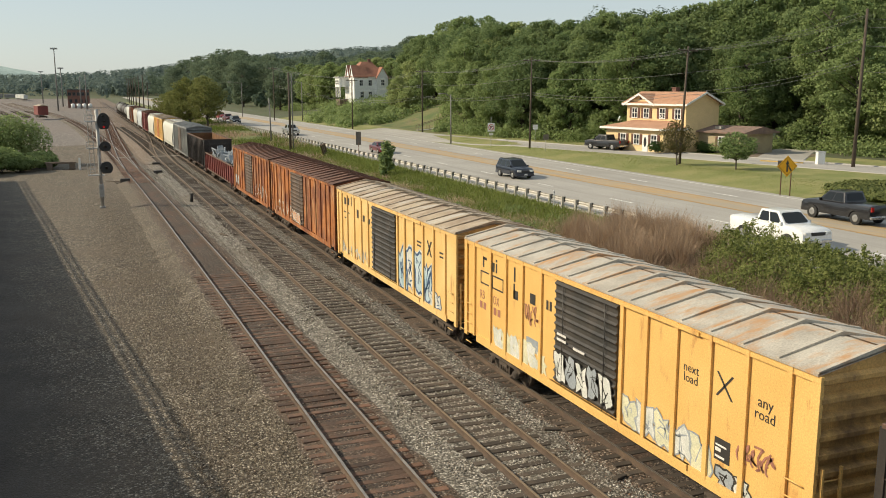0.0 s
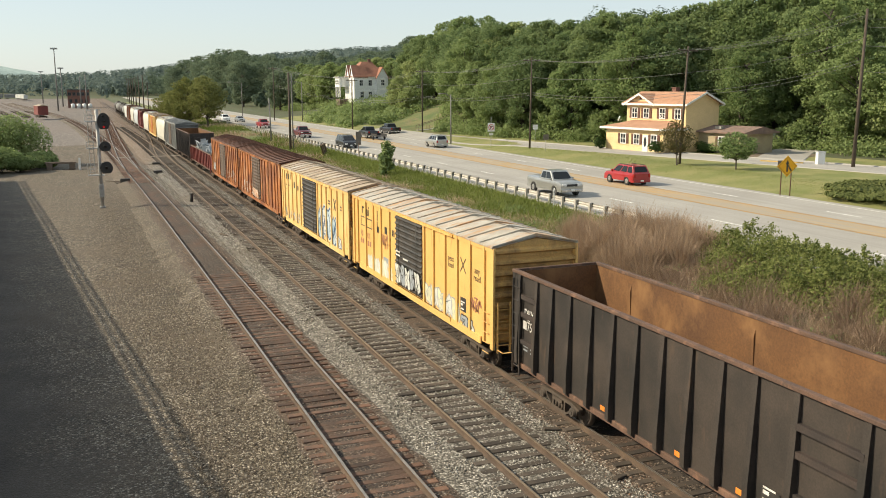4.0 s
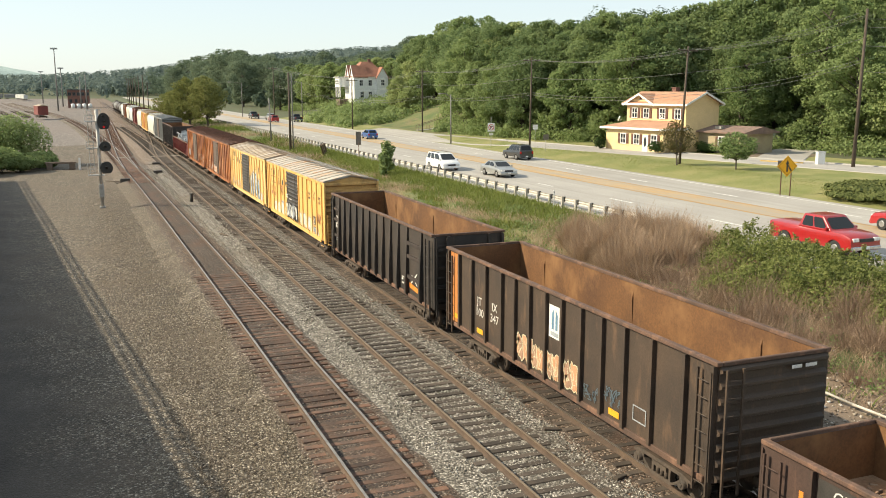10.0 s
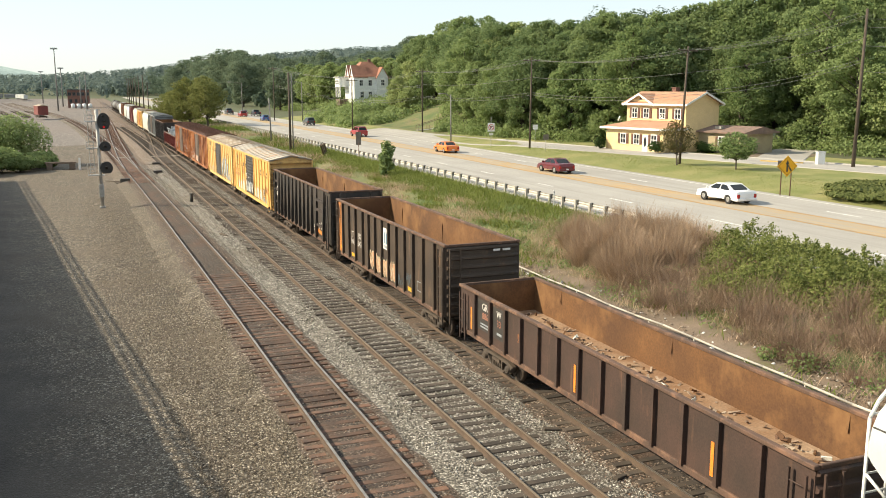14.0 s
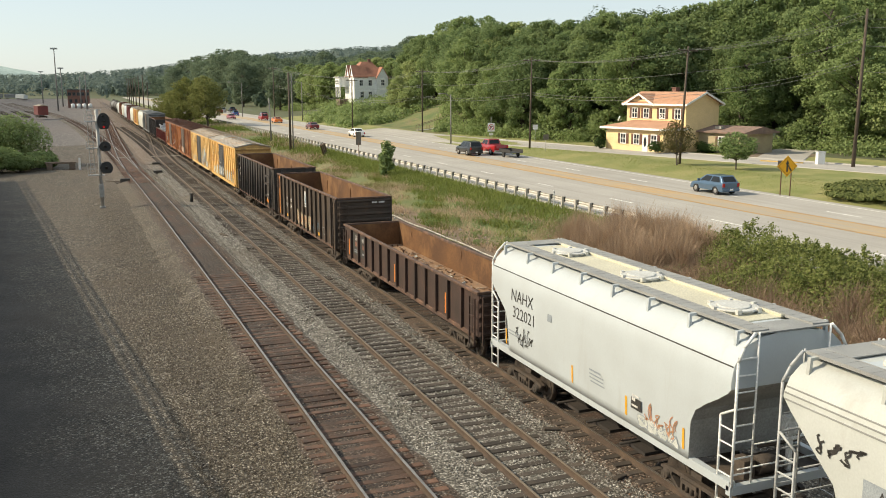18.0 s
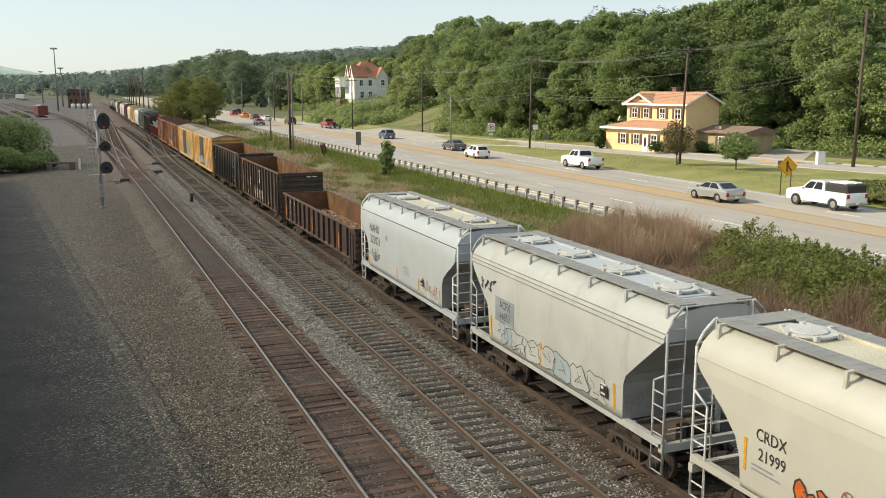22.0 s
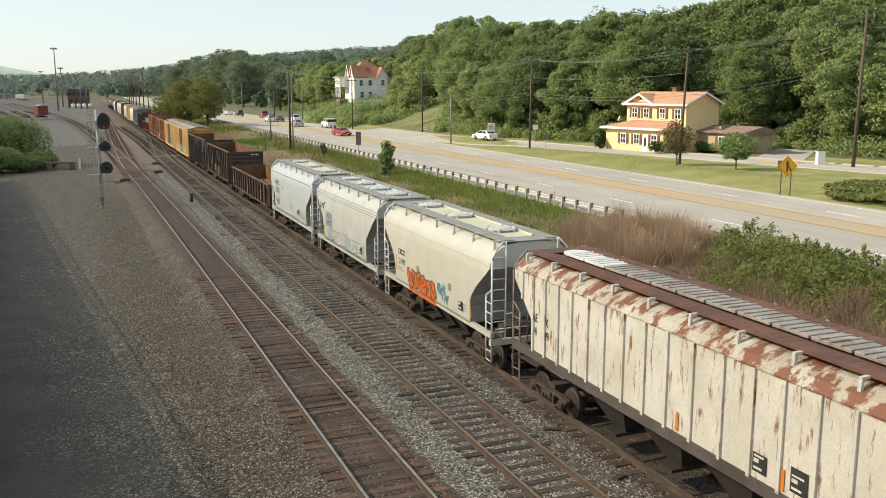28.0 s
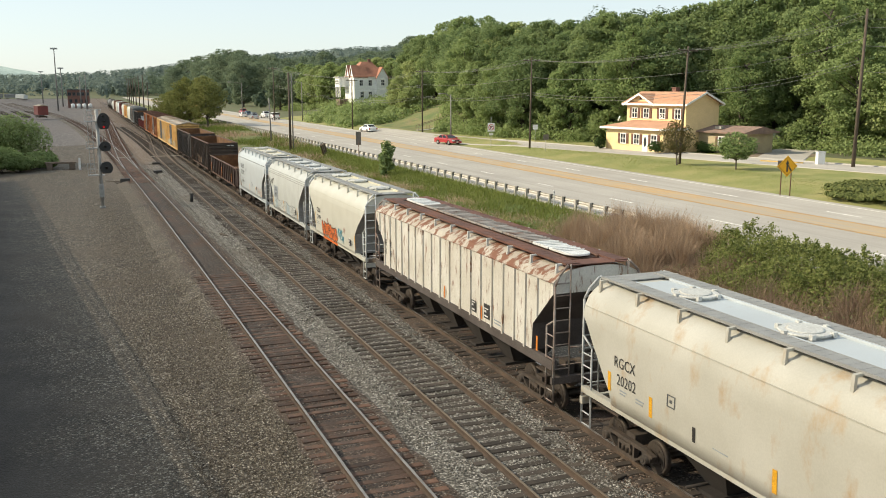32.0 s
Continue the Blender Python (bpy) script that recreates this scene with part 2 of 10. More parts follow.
M_PALEPOLE = mat("grey_pole", (0.22, 0.21, 0.2), (0.15, 0.145, 0.14), 1.5, 0.8, 0, 20, 0.3)
M_BARK = mat("bark", (0.12, 0.095, 0.075), (0.06, 0.05, 0.04), 2, 0.95, 0, 12, 0.7, 0.05)
M_LEAF = leaf_mat("tree_leaves", (0.145, 0.21, 0.08), (0.32, 0.385, 0.16), 0.5)
M_LEAFL = leaf_mat("pale_leaves", (0.18, 0.24, 0.088), (0.41, 0.455, 0.2), 0.5)
M_LEAFD = leaf_mat("dark_leaves", (0.118, 0.178, 0.075), (0.25, 0.31, 0.135), 0.5)
M_VINE = leaf_mat("vine_leaves", (0.11, 0.14, 0.04), (0.4, 0.42, 0.15), 0.45)
# Distance haze is mixed into the two far leaf colours below.
M_HAZYLEAF = leaf_mat("far_leaves_haze_tint", (0.15, 0.195, 0.178), (0.165, 0.21, 0.19), 0.5)
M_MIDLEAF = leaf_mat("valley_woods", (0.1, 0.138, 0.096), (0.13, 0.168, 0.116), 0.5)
# Pale blue-green stands in for the haze over the far hill.
M_HAZYHILL = mat("hill_haze_tint", (0.3, 0.38, 0.36), (0.26, 0.34, 0.32), 0.003, 0.95, 0, 0.05, 0)
M_TWIG = leaf_mat("dry_twigs", (0.23, 0.16, 0.11), (0.58, 0.44, 0.31), 0.25, 0.9)
M_TWIGD = leaf_mat("dull_dry_twigs", (0.18, 0.125, 0.09), (0.46, 0.34, 0.245), 0.25, 0.9)
M_BLADE = leaf_mat("grass_blades", (0.09, 0.14, 0.025), (0.24, 0.26, 0.075), 0.3, 0.8)


def lot_mat():
    """Asphalt worn off and strewn with the yard's gravel towards its edge."""
    m = M_YARD.copy()
    m.name = "gravel_strewn_asphalt"
    nd, ln = m.node_tree.nodes, m.node_tree.links
    bs = nd["Principled BSDF"]
    old = bs.inputs["Base Color"].links[0].from_socket
    tc = nd.new("ShaderNodeTexCoord")
    dp = nd.new("ShaderNodeVectorMath")
    dp.operation = "DOT_PRODUCT"
    dp.inputs[1].default_value = (1.0, 0.1, 0.0)
    ln.new(tc.outputs["Object"], dp.inputs[0])
    nz = nd.new("ShaderNodeTexNoise")
    nz.inputs["Scale"].default_value, nz.inputs["Detail"].default_value = 0.35, 9
    ln.new(tc.outputs["Object"], nz.inputs["Vector"])
    ad = nd.new("ShaderNodeMath")
    ad.operation = "MULTIPLY_ADD"
    ad.inputs[1].default_value = 3.4
    ln.new(nz.outputs["Fac"], ad.inputs[0])
    ln.new(dp.outputs["Value"], ad.inputs[2])
    mr = nd.new("ShaderNodeMapRange")
    mr.inputs["From Min"].default_value, mr.inputs["From Max"].default_value = 1.6, 5.7
    ln.new(ad.outputs[0], mr.inputs["Value"])
    n2 = nd.new("ShaderNodeTexNoise")
    n2.inputs["Scale"].default_value, n2.inputs["Detail"].default_value = 25.0, 5
    ln.new(tc.outputs["Object"], n2.inputs["Vector"])
    rp = nd.new("ShaderNodeValToRGB")
    rp.color_ramp.elements[0].position, rp.color_ramp.elements[1].position = 0.3, 0.75
    rp.color_ramp.elements[0].color, rp.color_ramp.elements[1].color = (0.026, 0.0225, 0.0195, 1), (0.055, 0.047, 0.039, 1)
    ln.new(n2.outputs["Fac"], rp.inputs[0])
    n3 = nd.new("ShaderNodeTexNoise")
    n3.inputs["Scale"].default_value, n3.inputs["Detail"].default_value = 0.3, 10
    n3.inputs["Roughness"].default_value = 0.65
    ln.new(tc.outputs["Object"], n3.inputs["Vector"])
    r3 = nd.new("ShaderNodeMapRange")
    r3.inputs["From Min"].default_value, r3.inputs["From Max"].default_value = 0.32, 0.68
    r3.inputs["To Min"].default_value, r3.inputs["To Max"].default_value = 0.62, 1.6
    ln.new(n3.outputs["Fac"], r3.inputs["Value"])
    m3 = nd.new("ShaderNodeMix")
    m3.data_type, m3.blend_type = "RGBA", "MULTIPLY"
    m3.inputs["Factor"].default_value = 1.0
    ln.new(rp.outputs[0], m3.inputs["A"])
    ln.new(r3.outputs[0], m3.inputs["B"])
    mx = nd.new("ShaderNodeMix")
    mx.data_type = "RGBA"
    ln.new(mr.outputs[0], mx.inputs["Factor"])
    ln.new(m3.outputs["Result"], mx.inputs["A"])
    ln.new(old, mx.inputs["B"])
    ln.new(mx.outputs["Result"], bs.inputs["Base Color"])
    return m


M_LOT = lot_mat()


def browned(m, y0, y1, xmin, strength):
    """Rust-brown cinder dirt takes over from the stones round the switches, from y0 to y1 along the yard."""
    nd, ln = m.node_tree.nodes, m.node_tree.links
    bs = nd["Principled BSDF"]
    old = bs.inputs["Base Color"].links[0].from_socket
    tc = nd.new("ShaderNodeTexCoord")
    sp = nd.new("ShaderNodeSeparateXYZ")
    ln.new(tc.outputs["Object"], sp.inputs[0])
    nz = nd.new("ShaderNodeTexNoise")
    nz.inputs["Scale"].default_value, nz.inputs["Detail"].default_value = 0.22, 8
    ln.new(tc.outputs["Object"], nz.inputs["Vector"])
    parts_ = []
    for ax, a, c, amp in ((1, y0, y1, 40.0), (0, xmin, xmin + 5.0, 7.0)):
        ad = nd.new("ShaderNodeMath")
        ad.operation = "MULTIPLY_ADD"
        ad.inputs[1].default_value = amp
        ln.new(nz.outputs["Fac"], ad.inputs[0])
        ln.new(sp.outputs[ax], ad.inputs[2])
        mr = nd.new("ShaderNodeMapRange")
        mr.interpolation_type = "SMOOTHSTEP"
        mr.inputs["From Min"].default_value, mr.inputs["From Max"].default_value = a + amp * 0.5, c + amp * 0.5
        ln.new(ad.outputs[0], mr.inputs["Value"])
        parts_.append(mr)
    mu = nd.new("ShaderNodeMath")
    mu.operation = "MULTIPLY"
    ln.new(parts_[0].outputs[0], mu.inputs[0])
    ln.new(parts_[1].outputs[0], mu.inputs[1])
    m2 = nd.new("ShaderNodeMath")
    m2.operation = "MULTIPLY"
    m2.inputs[1].default_value = strength
    ln.new(mu.outputs[0], m2.inputs[0])
    n2 = nd.new("ShaderNodeTexNoise")
    n2.inputs["Scale"].default_value, n2.inputs["Detail"].default_value = 2.5, 8
    ln.new(tc.outputs["Object"], n2.inputs["Vector"])
    rp = nd.new("ShaderNodeValToRGB")
    rp.color_ramp.elements[0].position, rp.color_ramp.elements[1].position = 0.3, 0.72
    rp.color_ramp.elements[0].color, rp.color_ramp.elements[1].color = (0.09, 0.063, 0.047, 1), (0.235, 0.178, 0.133, 1)
    ln.new(n2.outputs["Fac"], rp.inputs[0])
    mx = nd.new("ShaderNodeMix")
    mx.data_type = "RGBA"
    ln.new(m2.outputs[0], mx.inputs["Factor"])
    ln.new(old, mx.inputs["A"])
    ln.new(rp.outputs[0], mx.inputs["B"])
    ln.new(mx.outputs["Result"], bs.inputs["Base Color"])


browned(M_YARD, 92, 125, -1.0, 0.85)
browned(M_BALLAST, 108, 140, 0.0, 0.85)


# ---- a thin cloud that drifts before the sun ----
def cloud_mat():
    m = bpy.data.materials.new("cloud_vapour")
    m.use_nodes = True
    nd, ln = m.node_tree.nodes, m.node_tree.links
    nd.remove(nd["Principled BSDF"])
    tc = nd.new("ShaderNodeTexCoord")
    sp = nd.new("ShaderNodeSeparateXYZ")
    ln.new(tc.outputs["Object"], sp.inputs[0])
    nz = nd.new("ShaderNodeTexNoise")
    nz.inputs["Scale"].default_value, nz.inputs["Detail"].default_value = 0.02, 3
    ln.new(tc.outputs["Object"], nz.inputs["Vector"])
    ad = nd.new("ShaderNodeMath")
    ad.operation = "MULTIPLY_ADD"
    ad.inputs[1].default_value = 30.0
    ln.new(nz.outputs["Fac"], ad.inputs[0])
    ln.new(sp.outputs[0], ad.inputs[2])
    mr = nd.new("ShaderNodeMapRange")
    mr.interpolation_type = "SMOOTHSTEP"
    mr.inputs["From Min"].default_value, mr.inputs["From Max"].default_value = 55.0, -25.0
    mr.inputs["To Max"].default_value = 0.75
    ln.new(ad.outputs[0], mr.inputs["Value"])
    tr, tl, mx = nd.new("ShaderNodeBsdfTransparent"), nd.new("ShaderNodeBsdfTranslucent"), nd.new("ShaderNodeMixShader")
    tl.inputs["Color"].default_value = (0.85, 0.86, 0.88, 1)
    ln.new(mr.outputs[0], mx.inputs[0])
    ln.new(tr.outputs[0], mx.inputs[1])
    ln.new(tl.outputs[0], mx.inputs[2])
    ln.new(mx.outputs[0], nd["Material Output"].inputs["Surface"])
    return m


CLOUD_AT = SUN_DIR * 1250
cloud = pydata("cloud", [(-2600, -900, 0), (700, -900, 0), (700, 900, 0), (-2600, 900, 0), (-2600, -900, 6), (700, -900, 6), (700, 900, 6), (-2600, 900, 6)], [(3, 2, 1, 0)], cloud_mat())
tagged(cloud, "thin grey cloud drifting across the sun", "cloud", kind="structure")


def move_cloud():
    walk(cloud, [(t, pose(CLOUD_AT.x + d, CLOUD_AT.y, CLOUD_AT.z)) for t, d in ((0, -150), (13, -75), (16, -25), (19, 12), (22, 25), (32, 22))])


# ---- the lie of the land ----
def smooth(a, b, v):
    t = np.clip((np.asarray(v, float) - a) / (b - a), 0, 1)
    return t * t * (3 - 2 * t)


FRONT_Y = [20, 50, 61, 75, 90, 103, 124, 147, 175]
FRONT_X = [96, 78, 73, 69.5, 65.5, 61.5, 57, 54, 53]


def front_x(y):
    """The middle of the side road that leaves the highway."""
    return np.interp(y, FRONT_Y, FRONT_X)


def land(x, y):
    x, y = np.broadcast_arrays(np.asarray(x, float), np.asarray(y, float))
    z = -0.42 + 0 * x
    z = z + 1.34 * smooth(22.4, 30.5, x)                      # bank up to the highway
    z = z + 0.55 * smooth(52.5, 57, x)                        # median
    base = np.interp(y, [0, 60, 75, 90, 105, 130, 150, 175, 240, 300, 420, 700], [100, 90, 89, 88, 79, 66, 59, 57, 56, 60, 66, 70])
    d = np.maximum(x - base, 0)
    steep = np.interp(y, [0, 100, 150, 200, 300, 500], [0.36, 0.36, 0.33, 0.19, 0.12, 0.15])
    z = z + np.minimum(d * steep, np.interp(y, [200, 380], [15.5, 26]) + d * 0.02) * smooth(0, 12, d)
    far = np.hypot(x, y)
    return z + smooth(850, 1450, far) * 17


def lz(x, y):
    return float(land(x, y))


def spaced(parts):
    out = []
    for a, b, s in parts:
        out += list(np.arange(a, b - 1e-6, s))
    return np.array(out + [parts[-1][1]])


_xs = spaced([(-4500, -500, 250), (-500, -60, 40), (-60, 16, 4), (16, 34, 0.75), (34, 52, 3), (52, 100, 2), (100, 240, 6), (240, 600, 30), (600, 4500, 250)])
_ys = spaced([(-300, -20, 40), (-20, 200, 2.5), (200, 400, 8), (400, 1000, 40), (1000, 4800, 190)])
_X, _Y = np.meshgrid(_xs, _ys)
_Z = land(_X, _Y)
_rough = (_X > 21.5) & (_X < 30.5)
_Z = _Z + np.where(_rough, 0.1 * np.sin(_X * 2.1 + _Y * 0.7) * np.sin(_Y * 1.3), 0)
_nx = len(_xs)
_faces, _mi = [], []
for _j in range(len(_ys) - 1):
    for _i in range(_nx - 1):
        _faces.append((_j * _nx + _i, _j * _nx + _i + 1, (_j + 1) * _nx + _i + 1, (_j + 1) * _nx + _i))
        _cx, _cy = (_xs[_i] + _xs[_i + 1]) / 2, (_ys[_j] + _ys[_j + 1]) / 2
        _dfr = _cx - float(front_x(_cy))
        if _cx < 20.2:
            _k = (0 if _cy < 170 or _cx > 3 else 5) if _cy < 900 else 3
        elif _cx < 24.5 and _cy < 400:
            _k = 4
        elif _cx < 33 and _cy < 600:
            _k = 1
        elif 146 < _cy < 205 and _cx > 57.5 and _cx < 82:
            _k = 1
        elif _cy < 260 and (_cx < 54 or _dfr < 12 or (150 < _cy < 200 and _cx < 80)):
            _k = 2
        else:
            _k = 3
        _mi.append(_k)
_me = bpy.data.meshes.new("ground")
_me.from_pydata(np.stack([_X.ravel(), _Y.ravel(), _Z.ravel()], 1).tolist(), [], _faces)
for _m in (M_YARD, M_GRASS, M_MOWN, M_FOREST_FLOOR, M_DIRT, M_YARDFAR):
    _me.materials.append(_m)
_me.polygons.foreach_set("material_index", _mi)
_me.polygons.foreach_set("use_smooth", [True] * len(_faces))
tagged(link("ground", _me), "brown gravel yard rising to grassy banks and wooded hills", "ground", kind="structure")


def ribbon(name, line, half, dz, material, label, category, kind="structure", follow=True, ends=None):
    """A strip laid along a line of (x, y) on the land."""
    vs, fs = [], []
    for i, (x, y) in enumerate(line):
        a, b = line[max(i - 1, 0)], line[min(i + 1, len(line) - 1)]
        t = Vector((b[0] - a[0], b[1] - a[1])).normalized()
        for s, drop in ((-half - 0.3, 0.2), (-half, 0), (half, 0), (half + 0.3, 0.2)):
            px, py = x + t.y * s, y - t.x * s
            vs.append((px, py, (lz(px, py) if follow else 0) + dz - drop))
        if i:
            k = 4 * i
            fs += [(k - 4 + j, k - 3 + j, k + 1 + j, k + j) for j in range(3)]
    ob = pydata(name, vs, fs, material)
    return tagged(ob, label, category, kind=kind)


M_OCHRE = mat("worn_ochre_line", (0.4, 0.25, 0.085), (0.3, 0.2, 0.1), 1.2, 0.8, 0, 20, 0.05)

# highway: x of its middle against y; it swings off to the far distance
HW_Y = [-960, -60, 150, 190, 230, 270, 330, 420, 600, 900]
HW_X = [42.4, 42.4, 42.2, 42.0, 41.6, 41.2, 40.4, 40, 42, 46]


def hw(y):
    return float(np.interp(y, HW_Y, HW_X))


_hy = list(np.arange(-960, -60, 60)) + list(np.arange(-60, 300, 6)) + list(np.arange(300, 900, 30))


def road_strip(name, off, half, dz, material, label, category, ys=None):
    vs, fs = [], []
    for i, y in enumerate(ys or _hy):
        for s in (-half, half):
            vs.append((hw(y) + off + s, y, 1.0 + dz))
        if i:
            k = 2 * i
            fs.append((k - 2, k - 1, k + 1, k))
    return tagged(pydata(name, vs, fs, material), label, category, kind="structure")


_b = new_bm()
for _y0, _y1 in zip(_hy, _hy[1:]):
    _q = [_b.verts.new(p) for p in ((hw(_y0) - 10.4, _y0, 0.6), (hw(_y0) - 10, _y0, 1.0), (hw(_y0) + 9.6, _y0, 1.0), (hw(_y0) + 10, _y0, 0.6), (hw(_y1) - 10.4, _y1, 0.6), (hw(_y1) - 10, _y1, 1.0), (hw(_y1) + 9.6, _y1, 1.0), (hw(_y1) + 10, _y1, 0.6))]
    for _k in range(3):
        _b.faces.new((_q[_k], _q[_k + 1], _q[_k + 5], _q[_k + 4]))
highway = tagged(part("road", _b, M_ROAD), "wide pale worn concrete highway", "road", kind="structure")
road_strip("turn_lane", 1.6, 1.5, 0.004, M_YELLOWLANE, "faded ochre centre turning lane of the highway", "road marking")
for _off in (0.2, 3.0):
    road_strip("centre_line", _off, 0.16, 0.008, M_OCHRE, "worn ochre-yellow line of the turning lane", "road marking")
road_strip("edge_line", -8.7, 0.07, 0.006, M_WHITELINE, "white edge line on the highway", "road marking")
road_strip("edge_line", 8.7, 0.09, 0.006, M_WHITELINE, "white edge line on the highway", "road marking")
for _off in (-4.4, 5.4):
    for _y in np.arange(20, 240, 12.2):
        road_strip("lane_dash", _off, 0.1, 0.006, M_WHITELINE, "worn white lane dash on the highway", "road marking", [float(_y), float(_y) + 3.0])
ribbon("side_road", [(float(front_x(y)), float(y)) for y in np.arange(20, 176, 3)], 3.2, 0.06, M_ROAD, "narrow grey side road beside the highway", "road")
# paved lot along the yard, under the shade
_lot = pydata("paved_lot", [(-60, -20, -0.4), (2.0, -20, -0.4), (2.6, 15, -0.4), (1.9, 28, -0.4), (0.7, 40, -0.4), (-1.1, 57, -0.4), (-3.3, 80, -0.4), (-6.05, 107, -0.4), (-60, 112, -0.4)], [(0, 1, 2, 3, 4, 5, 6, 7, 8)], M_LOT)
tagged(_lot, "dark asphalt lot beside the gravel yard", "pavement", kind="structure")
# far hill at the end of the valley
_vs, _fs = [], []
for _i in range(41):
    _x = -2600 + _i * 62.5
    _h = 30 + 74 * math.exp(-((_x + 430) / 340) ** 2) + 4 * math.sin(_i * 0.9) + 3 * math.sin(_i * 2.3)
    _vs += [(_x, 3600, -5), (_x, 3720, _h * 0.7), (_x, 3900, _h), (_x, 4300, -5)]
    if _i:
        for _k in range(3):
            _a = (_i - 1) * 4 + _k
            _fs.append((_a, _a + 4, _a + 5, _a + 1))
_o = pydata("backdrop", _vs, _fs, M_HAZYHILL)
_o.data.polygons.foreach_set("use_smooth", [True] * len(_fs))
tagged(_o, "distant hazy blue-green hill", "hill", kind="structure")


M_PALEWOOD = mat("pale_board", (0.42, 0.38, 0.32), (0.3, 0.27, 0.23), 2.0, 0.9, 0, 30, 0.2)
M_TRUCKDARK = mat("dark_machine_paint", (0.05, 0.047, 0.044), (0.08, 0.07, 0.06), 3.0, 0.7, 0.2, 30, 0.1)


# ---- tracks: rails, ties, ballast ----
_t1 = np.polyfit([20, 35, 53, 78, 117, 148, 196, 280, 372], [6.45, 6.36, 6.14, 5.78, 5.08, 4.35, 2.6, -2.1, -10.0], 3)


def t1(y):
    return 6.45 if y < 16 else float(np.polyval(_t1, min(y, 420))) - max(y - 420, 0) * 0.115


def t2(y):
    return 10.22 - 0.00012 * max(y - 140, 0) ** 2


def branch(y):
    """Straight leg of the turnout off the running track."""
    return float(np.interp(y, [96, 112, 130, 175, 237, 330], [5.47, 5.22, 5.12, 5.6, 6.5, 7.6]))


def cross(y):
    """Crossover from the middle track to the train's track."""
    f = (y - 118) / 92
    f = min(max(f, 0), 1)
    return 10.22 + (13.6 - 10.22) * f * f * (3 - 2 * f)


def t3(y):
    return 13.6


RAILP = [(-0.037, 0.0), (0.037, 0.0), (0.037, -0.035), (0.012, -0.05), (0.012, -0.13), (0.07, -0.155), (-0.07, -0.155), (-0.012, -0.13), (-0.012, -0.05), (-0.037, -0.035)]


def rail_part(name, line, side, parent, head):
    vs, fs, mi = [], [], []
    k = len(RAILP)
    for i, (x, y) in enumerate(line):
        a, b = line[max(i - 1, 0)], line[min(i + 1, len(line) - 1)]
        t = Vector((b[0] - a[0], b[1] - a[1])).normalized()
        for p, z in RAILP:
            o = side * 0.755 + p
            vs.append((x + t.y * o, y - t.x * o, z))
        if i:
            for j in range(k):
                fs.append(((i - 1) * k + j, (i - 1) * k + (j + 1) % k, i * k + (j + 1) % k, i * k + j))
                mi.append(0 if j == 0 else 1)
    ob = pydata(name, vs, fs, [head, M_RAIL], parent)
    ob.data.polygons.foreach_set("material_index", mi)
    return ob


def tie_mesh(name, mats, half=1.3):
    b = new_bm()
    box(b, -half, half, -0.115, 0.115, -0.34, -0.158)
    bevelled(b, 0.015)
    me = bpy.data.meshes.new(name)
    b.to_mesh(me)
    b.free()
    me.materials.append(mats)
    return me


def track(label, fx, y0, y1, head, tie_mat, near, far_end, skip=()):
    root = thing("railway_track", pose(0, 0, 0), label, "railway track", "yard tracks")
    root["kind"] = "structure"
    n = int((y1 - y0) / 4)
    line = [(fx(y0 + (y1 - y0) * i / n), y0 + (y1 - y0) * i / n) for i in range(n + 1)]
    for s in (-1, 1):
        rail_part("rail", line, s, root, head)
    rnd = random.Random(7)
    me = tie_mesh("tie", tie_mat)
    y = near[0]
    while y < near[1]:
        if not any(a < y < b for a, b in skip):
            o = link("tie", me, root)
            o.matrix_basis = pose(fx(y) + rnd.uniform(-0.07, 0.07), y, rnd.uniform(-0.012, 0.012), 0, rnd.uniform(-0.6, 0.6), math.degrees(-math.atan2(fx(y + 1) - fx(y - 1), 2)) + rnd.uniform(-1.4, 1.4))
        y += 0.53 + rnd.uniform(-0.03, 0.03)
    vs, fs = [], []
    while y < far_end:
        x, k = fx(y), len(vs)
        for dx in (-1.3, 1.3):
            for dy in (-0.115, 0.115):
                vs += [(x + dx, y + dy, -0.34), (x + dx, y + dy, -0.16)]
        for q in ((1, 5, 7, 3), (0, 1, 3, 2), (4, 6, 7, 5), (0, 4, 5, 1), (2, 3, 7, 6)):
            fs.append([k + i for i in q])
        y += 0.55
    if fs:
        far = pydata("far_ties", vs, fs, tie_mat, root)
        far["kind"] = "stuff"
    return root


track("polished running rails on rust-stained ties", t1, -10, 640, M_RAILTOP, M_TIERUST, (14, 112), 300, ((47.5, 100),))
track("rusty rails on weathered ties in grey ballast", t2, -10, 330, M_RAILDULL, M_TIE, (14, 112), 240)
track("rails on dark ties under the freight train", t3, -10, 900, M_RAILTOP, M_TIE, (12, 100), 330)


track("switch rails branching off the running track", branch, 98, 330, M_RAILTOP, M_TIERUST, (98, 98), 330)
track("rusty crossover rails between two tracks", cross, 122, 208, M_RAILDULL, M_TIE, (122, 122), 208)
for _k in range(1, 6):
    track("rusty far yard track", lambda y, k=_k: t1(y) - 5.2 * k - max(0, 300 - y) * 0.02 * k, 335, 640, M_RAILDULL, M_TIE, (335, 335), 420)


